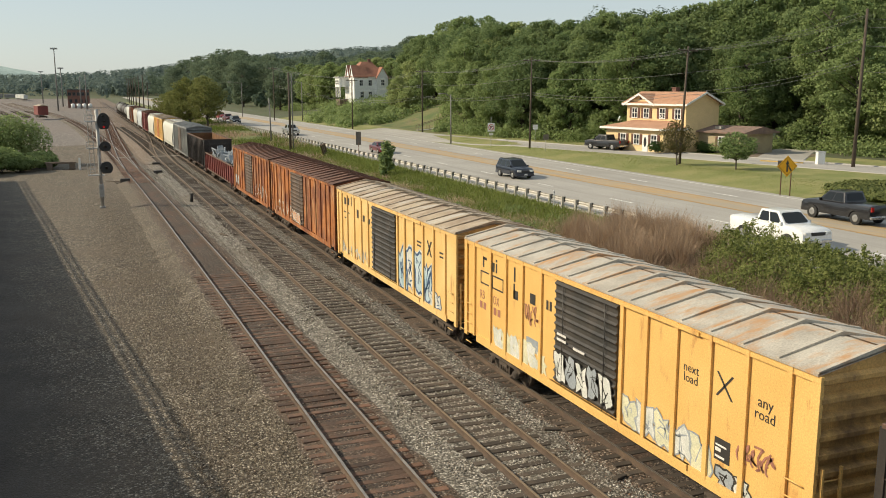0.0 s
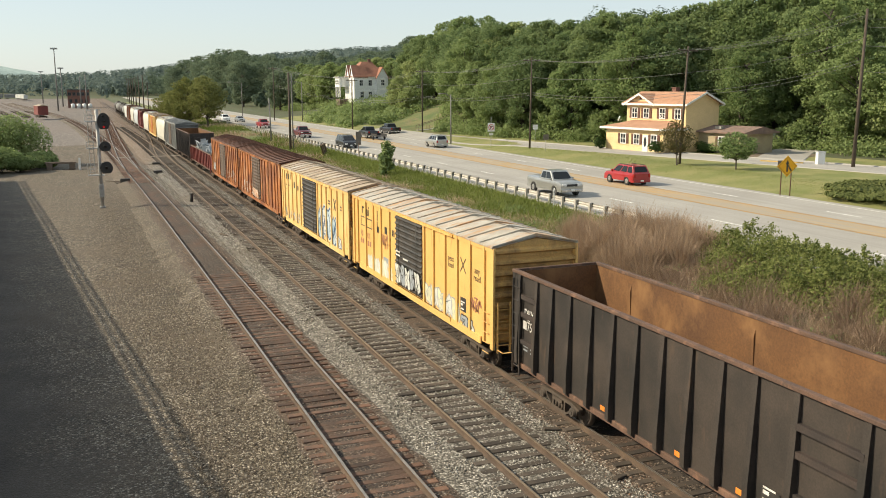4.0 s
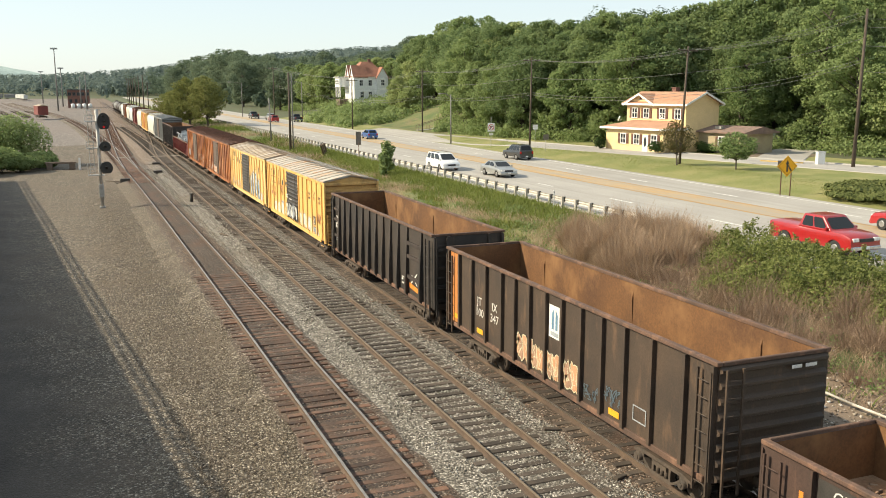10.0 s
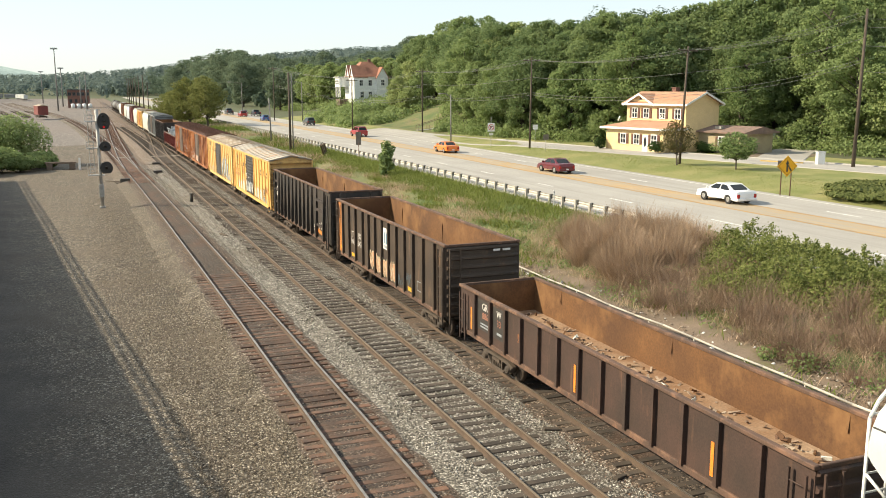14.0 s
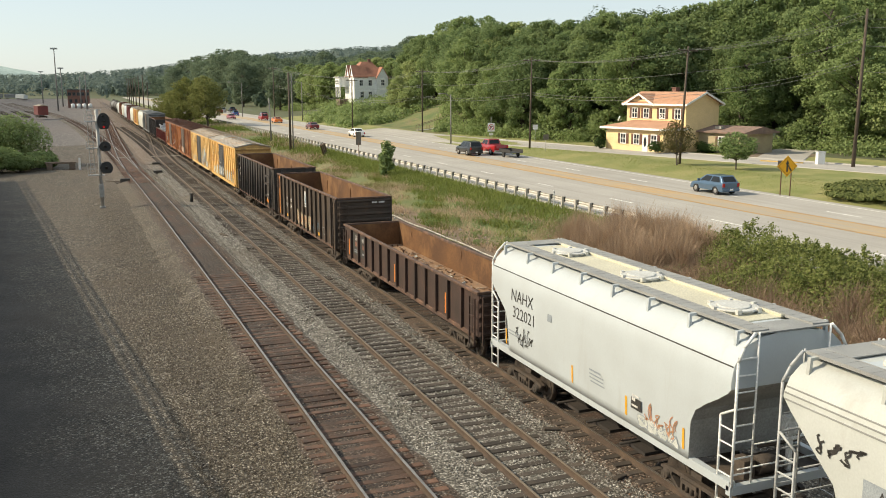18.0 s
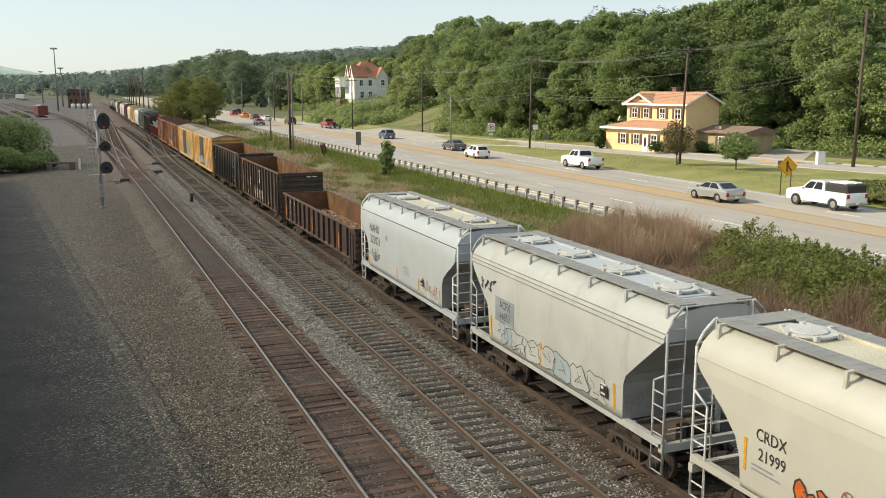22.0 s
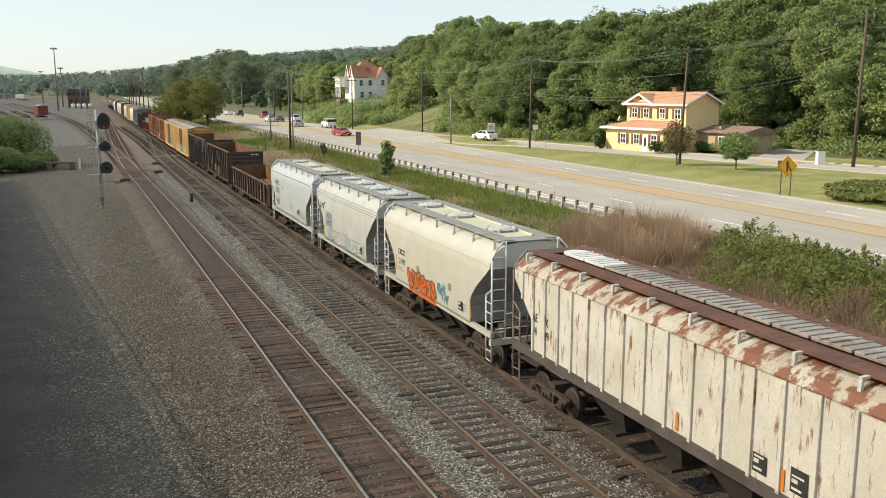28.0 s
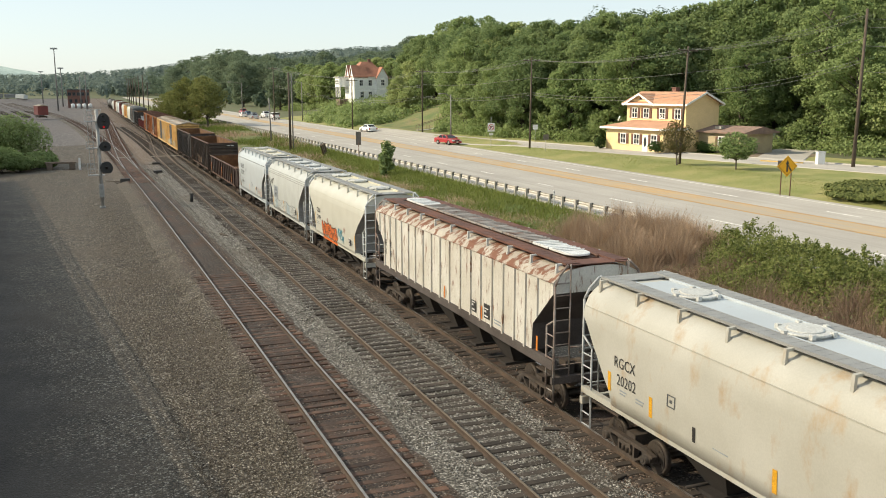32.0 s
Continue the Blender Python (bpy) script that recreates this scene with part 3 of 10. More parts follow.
def bed(name, fx, half, top, ys, material, label, inner=None, slope=0.5, sides=None, fill=0.005):
    """A bed along a track; sides: materials of the left slope and shoulder and the right shoulder and slope."""
    vs, fs = [], []
    prof = [(-half - slope, -0.44), (-half, top), (-0.8, top + fill), (0.8, top + fill), (half, top), (half + slope, -0.44)]
    rnd = random.Random(3)
    for i, y in enumerate(ys):
        for p, z in prof:
            e = rnd.uniform(-0.13, 0.13) if abs(p) > half - 0.1 else 0
            vs.append((fx(y) + p + e, y, z + rnd.uniform(-0.022, 0.022)))
        if i:
            for j in range(5):
                a = (i - 1) * 6 + j
                fs.append((a, a + 1, a + 7, a + 6))
    left, near, far, right = sides or (material,) * 4
    ob = pydata(name, vs, fs, [left, near, inner or material, far, right])
    ob.data.polygons.foreach_set("material_index", [i % 5 for i in range(len(fs))])
    ob.data.polygons.foreach_set("use_smooth", [True] * len(fs))
    return tagged(ob, label, "ballast", kind="structure")


_by = list(np.arange(-10, 130, 1.0)) + list(np.arange(130, 640, 8.0))
bed("ballast_bed", t1, 1.45, -0.2, _by, M_RUSTBED, "rust-stained dirty ballast under the running track", M_OILBED, 1.1, (M_YARD, M_RUSTBED, M_RUSTBED, M_BALLAST), 0.022)
bed("ballast_bed", cross, 1.2, -0.195, [float(y) for y in np.arange(124, 206, 4.0)], M_RUSTBED, "rust-stained ballast under the crossover")
bed("ballast_bed", branch, 1.2, -0.19, [float(y) for y in np.arange(98, 330, 4.0)], M_RUSTBED, "rust-stained ballast under the switch")
bed("ballast_bed", t2, 2.15, -0.192, [y for y in _by if y < 330], M_BALLAST, "grey crushed stone ballast")
bed("ballast_bed", t3, 1.45, -0.182, [y for y in _by], M_RUSTBED, "dark oily ballast under the train", M_OILBED)

# pale crossing boards and switch machines among the points
for _x0, _x1, _y in ((8.9, 13.0, 134.8), (4.2, 6.5, 134.3)):
    _b = new_bm()
    box(_b, _x0, _x1, _y - 0.3, _y + 0.3, -0.2, -0.12)
    tagged(part("crossing_board", bevelled(_b, 0.01), M_PALEWOOD), "pale weathered timber board laid across the rails", "board")
for _x, _y in ((7.9, 109.0), (3.9, 100.5), (8.6, 121.0)):
    _sm = thing("switch_machine", pose(_x, _y, -0.42), "small dark switch machine beside the points", "switch machine", "switch machines")
    _b = new_bm()
    box(_b, -0.5, 0.5, -0.22, 0.22, 0.1, 0.5)
    part("case", bevelled(_b, 0.04), M_TRUCKDARK, _sm)
    _b = new_bm()
    box(_b, -0.9, 0.9, -0.3, 0.3, 0.0, 0.12)
    part("base_plate", _b, M_TIE, _sm)
    _b = new_bm()
    rod(_b, (-1.9, 0, 0.22), (-0.5, 0, 0.22), 0.03, 6)
    part("throw_rod", _b, M_RAIL, _sm)


for _x, _y, _l, _a in ((12.05, 18.1, 0.2, 112), (12.0, 21.6, 0.22, 70), (8.35, 60.5, 0.45, 20)):
    _b = new_bm()
    box(_b, -_l, _l, -0.08, 0.08, -0.06, 0.06)
    _o = part("tie_piece", bevelled(_b, 0.015), M_TIE)
    _o.matrix_basis = pose(_x, _y, -0.17, 3, 4, _a - 90)
    tagged(_o, "short broken end of an old wooden tie in the ballast", "timber", "loose ties")


def stone_mat(name, cols):
    """Loose stones, each its own shade."""
    m = bpy.data.materials.new(name)
    m.use_nodes = True
    nd, ln = m.node_tree.nodes, m.node_tree.links
    bs = nd["Principled BSDF"]
    bs.inputs["Roughness"].default_value = 0.85
    ge = nd.new("ShaderNodeNewGeometry")
    rp = nd.new("ShaderNodeValToRGB")
    el = rp.color_ramp.elements
    el[0].color, el[1].color = (*cols[0], 1), (*cols[-1], 1)
    for i, c in enumerate(cols[1:-1]):
        e = el.new((i + 1) / (len(cols) - 1))
        e.color = (*c, 1)
    ln.new(ge.outputs["Random Per Island"], rp.inputs[0])
    ln.new(rp.outputs[0], bs.inputs["Base Color"])
    return m


def stones(name, x, y, z, size, material, label, seed):
    """Angular stones as one heap of little eight-sided lumps."""
    rg = np.random.default_rng(seed)
    k = len(x)
    s = size * (0.5 + rg.random(k) ** 2 * 1.1)
    a = rg.uniform(0, math.tau, k)
    u = np.stack([np.cos(a), np.sin(a), rg.normal(size=k) * 0.25], 1)
    v = np.stack([-np.sin(a), np.cos(a), rg.normal(size=k) * 0.25], 1)
    w = np.cross(u, v)
    c = np.stack([x, y, z], 1)
    r = rg.uniform(0.65, 1.2, (3, k))
    pts = np.stack([c + u * (s * r[0])[:, None], c + v * (s * r[1])[:, None], c - u * (s * r[1])[:, None], c - v * (s * r[2])[:, None], c + w * (s * r[2] * 0.8)[:, None], c - w * (s * 0.5)[:, None]], 1)
    o = (np.arange(k) * 6)[:, None, None]
    f = np.array([(0, 1, 4), (1, 2, 4), (2, 3, 4), (3, 0, 4), (1, 0, 5), (2, 1, 5), (3, 2, 5), (0, 3, 5)])[None] + o
    me = bpy.data.meshes.new(name)
    nf = k * 8
    me.vertices.add(k * 6)
    me.vertices.foreach_set("co", pts.astype(np.float32).ravel())
    me.loops.add(nf * 3)
    me.loops.foreach_set("vertex_index", f.astype(np.int32).ravel())
    me.polygons.add(nf)
    me.polygons.foreach_set("loop_start", np.arange(nf, dtype=np.int32) * 3)
    me.polygons.foreach_set("loop_total", np.full(nf, 3, dtype=np.int32))
    me.materials.append(material)
    me.update(calc_edges=True)
    return tagged(link(name, me), label, "stones", kind="stuff")


def scatter(n, x0, x1, y0, y1, seed, fx=None, fade=0.0):
    """Even in the view: denser towards the near end."""
    rg = np.random.default_rng(seed)
    y = y0 * (y1 / y0) ** rg.random(n)
    x = rg.uniform(x0, x1, n)
    if fade:
        keep = rg.random(n) < np.clip((x - x0) / fade, 0, 1) * np.clip((y1 - y) / (y1 * 0.4), 0, 1)
        x, y = x[keep], y[keep]
    if fx:
        x = x + np.array([fx(v) for v in y])
    return x, y


M_STONEG = stone_mat("loose_grey_stones", [(0.055, 0.048, 0.039), (0.17, 0.154, 0.128), (0.26, 0.24, 0.203), (0.36, 0.334, 0.29), (0.65, 0.615, 0.55)])
M_STONEB = stone_mat("loose_brown_stones", [(0.045, 0.033, 0.023), (0.11, 0.085, 0.06), (0.15, 0.12, 0.085), (0.2, 0.165, 0.12), (0.52, 0.46, 0.37)])
M_STONER = stone_mat("loose_rusty_stones", [(0.04, 0.027, 0.02), (0.1, 0.062, 0.042), (0.15, 0.09, 0.06), (0.2, 0.12, 0.08), (0.4, 0.33, 0.27)])
_x, _y = scatter(52000, -2.45, 2.45, 13, 120, 51, t2)
stones("ballast_stones", _x, _y, np.full(len(_x), -0.188) - np.clip(np.abs(_x - 10.2) - 2.0, 0, 1) * 0.4, 0.032, M_STONEG, "loose crushed grey ballast stones", 52)
_x, _y = scatter(20000, 1.55, 2.3, 13, 115, 53, t1)
stones("ballast_stones", _x, _y, np.interp(_x - 6.3, [1.4, 2.5], [-0.2, -0.4]), 0.034, M_STONEG, "loose crushed grey ballast stones beside the rails", 54)
_x, _y = scatter(74000, -6.5, -1.35, 13, 110, 55, t1, 2.4)
stones("yard_stones", _x, _y, np.interp(_x - 6.3, [-2.55, -1.45], [-0.41, -0.2]), 0.025, M_STONEB, "loose brown stones strewn over the yard", 56)
_x, _y = scatter(12000, -1.2, 1.3, 13, 80, 57, t1)
stones("track_stones", _x, _y, np.full(len(_x), -0.185), 0.026, M_STONER, "rusty stones between the running rails", 58)
_x, _y = scatter(12000, -1.9, 1.7, 13, 80, 59, t3)
stones("track_stones", _x, _y, np.full(len(_x), -0.19), 0.03, M_STONER, "oily stones under the train", 60)


# ---- the freight train ----
SPEED_T = [0, 4, 8, 12, 16, 20, 24, 28, 32]
SPEED_V = [3.518, 3.452, 3.714, 3.874, 3.81, 3.707, 3.663, 3.584, 3.5]
TRAIN_X = 13.6


def gone(t):
    """How far the train has rolled since the start."""
    if t <= 0:
        return 0.0
    tt = np.linspace(0, t, 161)
    v = np.interp(tt, SPEED_T, SPEED_V)
    return float(np.sum((v[1:] + v[:-1]) / 2) * (t / 160))


M_YEL = mat("yellow_car_paint", (0.74, 0.46, 0.155), (0.68, 0.41, 0.13), 0.7, 0.5, 0, 30, 0.04, 0.003, streak=(0.42, 0.2, 0.07), streak_scale=(2.6, 2.6, 0.8), streak_lim=(0.585, 0.74))
M_YEL2 = mat("faded_yellow_paint", (0.76, 0.52, 0.22), (0.68, 0.44, 0.16), 0.8, 0.55, 0, 30, 0.04, 0.003, streak=(0.36, 0.17, 0.06), streak_scale=(2.6, 2.6, 0.6), streak_lim=(0.58, 0.76))
# Yellow browned and darkened for the shade on the car ends.
M_YELEND = mat("shaded_end_yellow", (0.62, 0.37, 0.12), (0.44, 0.26, 0.09), 0.9, 0.6, 0, 30, 0.05, 0.003, streak=(0.16, 0.09, 0.04), streak_scale=(1.5, 1.5, 0.5), streak_lim=(0.5, 0.7))
M_ROOFGREY = mat("galvanised_roof", (0.5, 0.46, 0.39), (0.38, 0.34, 0.28), 1.2, 0.6, 0.1, 25, 0.05, 0.003, streak=(0.48, 0.27, 0.12), streak_scale=(0.7, 2.4, 1), streak_lim=(0.5, 0.66))
M_ROOFTAN = mat("weathered_roof", (0.45, 0.36, 0.25), (0.3, 0.22, 0.15), 1.0, 0.65, 0.1, 25, 0.05, 0.003, streak=(0.5, 0.45, 0.38), streak_scale=(0.4, 1.2, 1), streak_lim=(0.52, 0.66))
M_RUSTCAR = mat("rust_orange_paint", (0.36, 0.13, 0.035), (0.17, 0.055, 0.022), 0.9, 0.75, 0, 25, 0.1, 0.004, streak=(0.55, 0.34, 0.18), streak_scale=(3.0, 3.0, 0.45), streak_lim=(0.54, 0.7), mid=(0.42, 0.58))
M_RUSTCAR2 = mat("rust_red_paint", (0.27, 0.09, 0.03), (0.15, 0.05, 0.02), 0.6, 0.75, 0, 25, 0.1, 0.004, streak=(0.45, 0.2, 0.07), streak_scale=(3.5, 3.5, 0.35), streak_lim=(0.56, 0.7))
M_ROOFRUST = mat("rusted_roof", (0.16, 0.075, 0.045), (0.1, 0.05, 0.033), 0.8, 0.8, 0, 20, 0.1, 0.004)
M_DOORBLK = mat("black_door_paint", (0.035, 0.033, 0.03), (0.06, 0.052, 0.045), 1.4, 0.55, 0, 30, 0.05, 0.003)
M_DOORGRY = mat("grey_brown_door", (0.075, 0.055, 0.042), (0.12, 0.08, 0.055), 1.4, 0.65, 0, 30, 0.05, 0.003)
M_GONBLK = mat("black_gondola_paint", (0.024, 0.021, 0.019), (0.052, 0.041, 0.034), 0.9, 0.6, 0, 25, 0.1, 0.004, streak=(0.11, 0.07, 0.045), streak_scale=(3, 3, 0.6), streak_lim=(0.6, 0.8))
M_GONBRN = mat("brown_gondola_paint", (0.07, 0.048, 0.033), (0.042, 0.031, 0.024), 0.7, 0.65, 0, 25, 0.1, 0.004, streak=(0.14, 0.085, 0.05), streak_scale=(2.5, 2.5, 0.8), streak_lim=(0.56, 0.75))
M_GONMAR = mat("maroon_gondola_paint", (0.066, 0.037, 0.028), (0.042, 0.027, 0.021), 0.8, 0.7, 0, 25, 0.1, 0.004, streak=(0.16, 0.085, 0.05), streak_scale=(3, 3, 0.5), streak_lim=(0.57, 0.75))
M_MAROON = mat("maroon_paint", (0.2, 0.045, 0.035), (0.13, 0.035, 0.03), 0.8, 0.7, 0, 25, 0.05)
M_FARGREY = mat("dull_grey_paint", (0.2, 0.21, 0.2), (0.14, 0.14, 0.135), 0.8, 0.65, 0, 25, 0.05)
M_GONDARK = mat("dark_rib_paint", (0.03, 0.024, 0.022), (0.05, 0.036, 0.03), 1.2, 0.7, 0, 25, 0.1, 0.004)
M_GONIN = mat("rusted_interior", (0.15, 0.07, 0.025), (0.09, 0.042, 0.018), 0.5, 0.85, 0, 18, 0.12, 0.004, streak=(0.215, 0.11, 0.043), streak_scale=(0.9, 0.9, 0.7), streak_lim=(0.47, 0.68))
M_RUSTRIM = mat("rust_worn_rim", (0.12, 0.068, 0.045), (0.075, 0.047, 0.035), 1.5, 0.8, 0, 30, 0.1, 0.004, streak=(0.2, 0.11, 0.07), streak_scale=(2, 2, 2), streak_lim=(0.52, 0.66))
M_LIDSCRAP = mat("mixed_scrap", (0.4, 0.32, 0.24), (0.16, 0.09, 0.055), 1.2, 0.9, 0, 20, 0.1)
M_GONFLOOR = mat("rusty_floor_debris", (0.22, 0.12, 0.06), (0.32, 0.22, 0.14), 1.0, 0.95, 0, 14, 0.5, 0.03)
M_ORANGE = mat("orange_patch_paint", (0.5, 0.19, 0.045), (0.38, 0.15, 0.045), 1.0, 0.65, 0, 25, 0.05, 0.003, streak=(0.05, 0.035, 0.03), streak_scale=(1.5, 1.5, 0.5), streak_lim=(0.55, 0.62))
M_HOPA = mat("pale_grey_hopper_paint", (0.5, 0.54, 0.555), (0.46, 0.49, 0.5), 0.6, 0.45, 0, 25, 0.02, 0.002, grain=0.03, streak=(0.41, 0.415, 0.405), streak_scale=(1.6, 1.6, 0.25), streak_lim=(0.58, 0.85))
M_HOPB = mat("dusty_grey_hopper_paint", (0.525, 0.54, 0.51), (0.455, 0.465, 0.435), 0.6, 0.55, 0, 25, 0.02, 0.002, grain=0.05, streak=(0.38, 0.365, 0.33), streak_scale=(1.4, 1.4, 0.3), streak_lim=(0.54, 0.8))
M_HOPC = mat("cream_hopper_paint", (0.6, 0.585, 0.505), (0.54, 0.525, 0.445), 0.6, 0.45, 0, 25, 0.02, 0.002, grain=0.03, streak=(0.46, 0.43, 0.35), streak_scale=(1.6, 1.6, 0.25), streak_lim=(0.58, 0.85))
M_HOPD = mat("rust_streaked_white_paint", (0.7, 0.67, 0.6), (0.58, 0.54, 0.46), 0.9, 0.6, 0, 25, 0.06, 0.003, streak=(0.22, 0.105, 0.055), streak_scale=(5.5, 5.5, 1.1), streak_lim=(0.555, 0.65), grain=0.12)
M_HOPDTOP = mat("rust_eaten_edge", (0.52, 0.48, 0.41), (0.4, 0.34, 0.27), 0.9, 0.7, 0, 25, 0.06, 0.003, streak=(0.2, 0.08, 0.04), streak_scale=(0.8, 2.6, 3.0), streak_lim=(0.47, 0.54))
M_HOPE = mat("stained_tan_hopper_paint", (0.53, 0.51, 0.445), (0.45, 0.43, 0.365), 0.5, 0.55, 0, 25, 0.03, 0.002, streak=(0.42, 0.29, 0.16), streak_scale=(1.3, 1.3, 0.7), streak_lim=(0.55, 0.74), grain=0.05)
M_RUNBOARD = mat("grey_grating", (0.31, 0.31, 0.295), (0.25, 0.25, 0.24), 1.5, 0.7, 0.0, 60, 0.2)
M_RUSTBOARD = mat("rusty_grating", (0.17, 0.075, 0.05), (0.1, 0.05, 0.038), 1.0, 0.85, 0, 40, 0.2)
# Hopper slope ends: darker than the paint, shade put into the grey.
M_HOPEND = mat("grey_sheet_end_shade", (0.36, 0.355, 0.335), (0.25, 0.24, 0.22), 0.9, 0.6, 0, 20, 0.05)
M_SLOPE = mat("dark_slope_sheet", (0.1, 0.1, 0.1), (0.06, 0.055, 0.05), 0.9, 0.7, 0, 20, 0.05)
M_CREAMTOP = mat("cream_roof_trough", (0.62, 0.58, 0.43), (0.54, 0.5, 0.37), 0.9, 0.5, 0, 20, 0.04)
M_LID = mat("white_hatch_lid", (0.6, 0.6, 0.56), (0.5, 0.49, 0.45), 1.2, 0.5, 0, 20, 0.04)
M_WHITE = mat("white_paint", (0.76, 0.76, 0.74), (0.66, 0.66, 0.63), 1.2, 0.5, 0, 20, 0.02)
M_GREYPAINT = mat("grey_rail_paint", (0.5, 0.51, 0.5), (0.38, 0.38, 0.37), 2, 0.5, 0, 20, 0.03)
M_TRUCK = mat("grimy_cast_steel", (0.058, 0.048, 0.04), (0.1, 0.075, 0.057), 2, 0.8, 0.1, 20, 0.2)
M_CHUTE = mat("soot_black_chute", (0.03, 0.026, 0.023), (0.05, 0.04, 0.033), 1.5, 0.85, 0, 20, 0.2)
M_WHEEL = mat("wheel_steel", (0.11, 0.088, 0.07), (0.065, 0.053, 0.045), 3, 0.6, 0.4, 20, 0.1)
M_INK = mat("black_lettering", (0.03, 0.028, 0.026), (0.05, 0.045, 0.04), 3, 0.6, 0, 30, 0)
M_INKW = mat("white_lettering", (0.72, 0.7, 0.66), (0.55, 0.53, 0.5), 3, 0.6, 0, 30, 0)
M_INKR = mat("faded_red_lettering", (0.4, 0.18, 0.12), (0.3, 0.13, 0.09), 3, 0.6, 0, 30, 0)
M_AMBER = mat("amber_reflector", (0.8, 0.42, 0.03), (0.7, 0.34, 0.03), 4, 0.35, 0, 30, 0)
M_ORREFL = mat("orange_stripe", (0.8, 0.26, 0.04), (0.62, 0.2, 0.03), 4, 0.45, 0, 30, 0)
G_WHITE = mat("graffiti_white", (0.62, 0.62, 0.58), (0.48, 0.5, 0.46), 3, 0.6, 0, 30, 0)
G_PALE = mat("graffiti_pale_yellow", (0.66, 0.62, 0.42), (0.5, 0.5, 0.36), 3, 0.6, 0, 30, 0)
G_BLUE = mat("graffiti_blue", (0.1, 0.2, 0.3), (0.16, 0.28, 0.36), 3, 0.6, 0, 30, 0)
G_ORANGE = mat("graffiti_orange", (0.72, 0.17, 0.03), (0.6, 0.13, 0.02), 3, 0.5, 0, 30, 0)
G_SALMON = mat("graffiti_salmon", (0.55, 0.27, 0.16), (0.42, 0.24, 0.12), 4, 0.6, 0, 30, 0)
G_TEAL = mat("graffiti_teal", (0.1, 0.33, 0.4), (0.08, 0.26, 0.33), 4, 0.6, 0, 30, 0)
G_RUSTPINK = mat("graffiti_rust_pink", (0.4, 0.24, 0.16), (0.24, 0.14, 0.09), 3, 0.7, 0, 30, 0)
G_DULLBLUE = mat("faded_blue_spray", (0.1, 0.14, 0.17), (0.075, 0.1, 0.12), 4, 0.7, 0, 30, 0)
G_NAVY = mat("dark_blue_spray", (0.03, 0.06, 0.13), (0.05, 0.1, 0.2), 3, 0.6, 0, 30, 0)
G_SKY = mat("sky_blue_spray", (0.3, 0.43, 0.5), (0.5, 0.58, 0.6), 1.2, 0.6, 0, 30, 0)
G_GREY = mat("graffiti_grey", (0.33, 0.36, 0.38), (0.25, 0.28, 0.31), 2, 0.6, 0, 30, 0)


def on_side(y, z, x=-1.506):
    return Matrix(((0, 0, -1, x), (-1, 0, 0, y), (0, 1, 0, z), (0, 0, 0, 1)))


def on_end(x, z, y):
    return Matrix(((1, 0, 0, x), (0, 0, -1, y), (0, 1, 0, z), (0, 0, 0, 1)))


def decal(name, quads, parent, material, x=-1.504, label=""):
    """Thin painted patches on a car's near side: outlines of (y, z)."""
    b = new_bm()
    for q in quads:
        extrude_poly(b, q, "x", x - 0.004, x)
    return part(name, b, material, parent, label)


def bars(name, rows, parent, material, x=-1.505, label="rows of small illegible lettering"):
    """Rows of small lettering too fine to read: (y, z, length, height)."""
    qs = []
    for y, z, w, h in rows:
        qs.append([(y, z), (y - w, z), (y - w, z + h), (y, z + h)])
    if name == "side_lettering":
        for q in qs:
            decal(name, [q], parent, material, x, label)
        return None
    return decal(name, qs, parent, material, x, label)


def stroke(b, pts, w, x, mi=0):
    """A flat brush stroke through (y, z) points on the plane x."""
    pts = [Vector(p) for p in pts]
    prev = None
    for i, p in enumerate(pts):
        d = (pts[min(i + 1, len(pts) - 1)] - pts[max(i - 1, 0)]).normalized()
        n = Vector((-d.y, d.x)) * w / 2
        cur = [b.verts.new((x, *(p + n))), b.verts.new((x, *(p - n)))]
        if prev:
            f = b.faces.new((prev[0], prev[1], cur[1], cur[0]))
            f.material_index = mi
        prev = cur


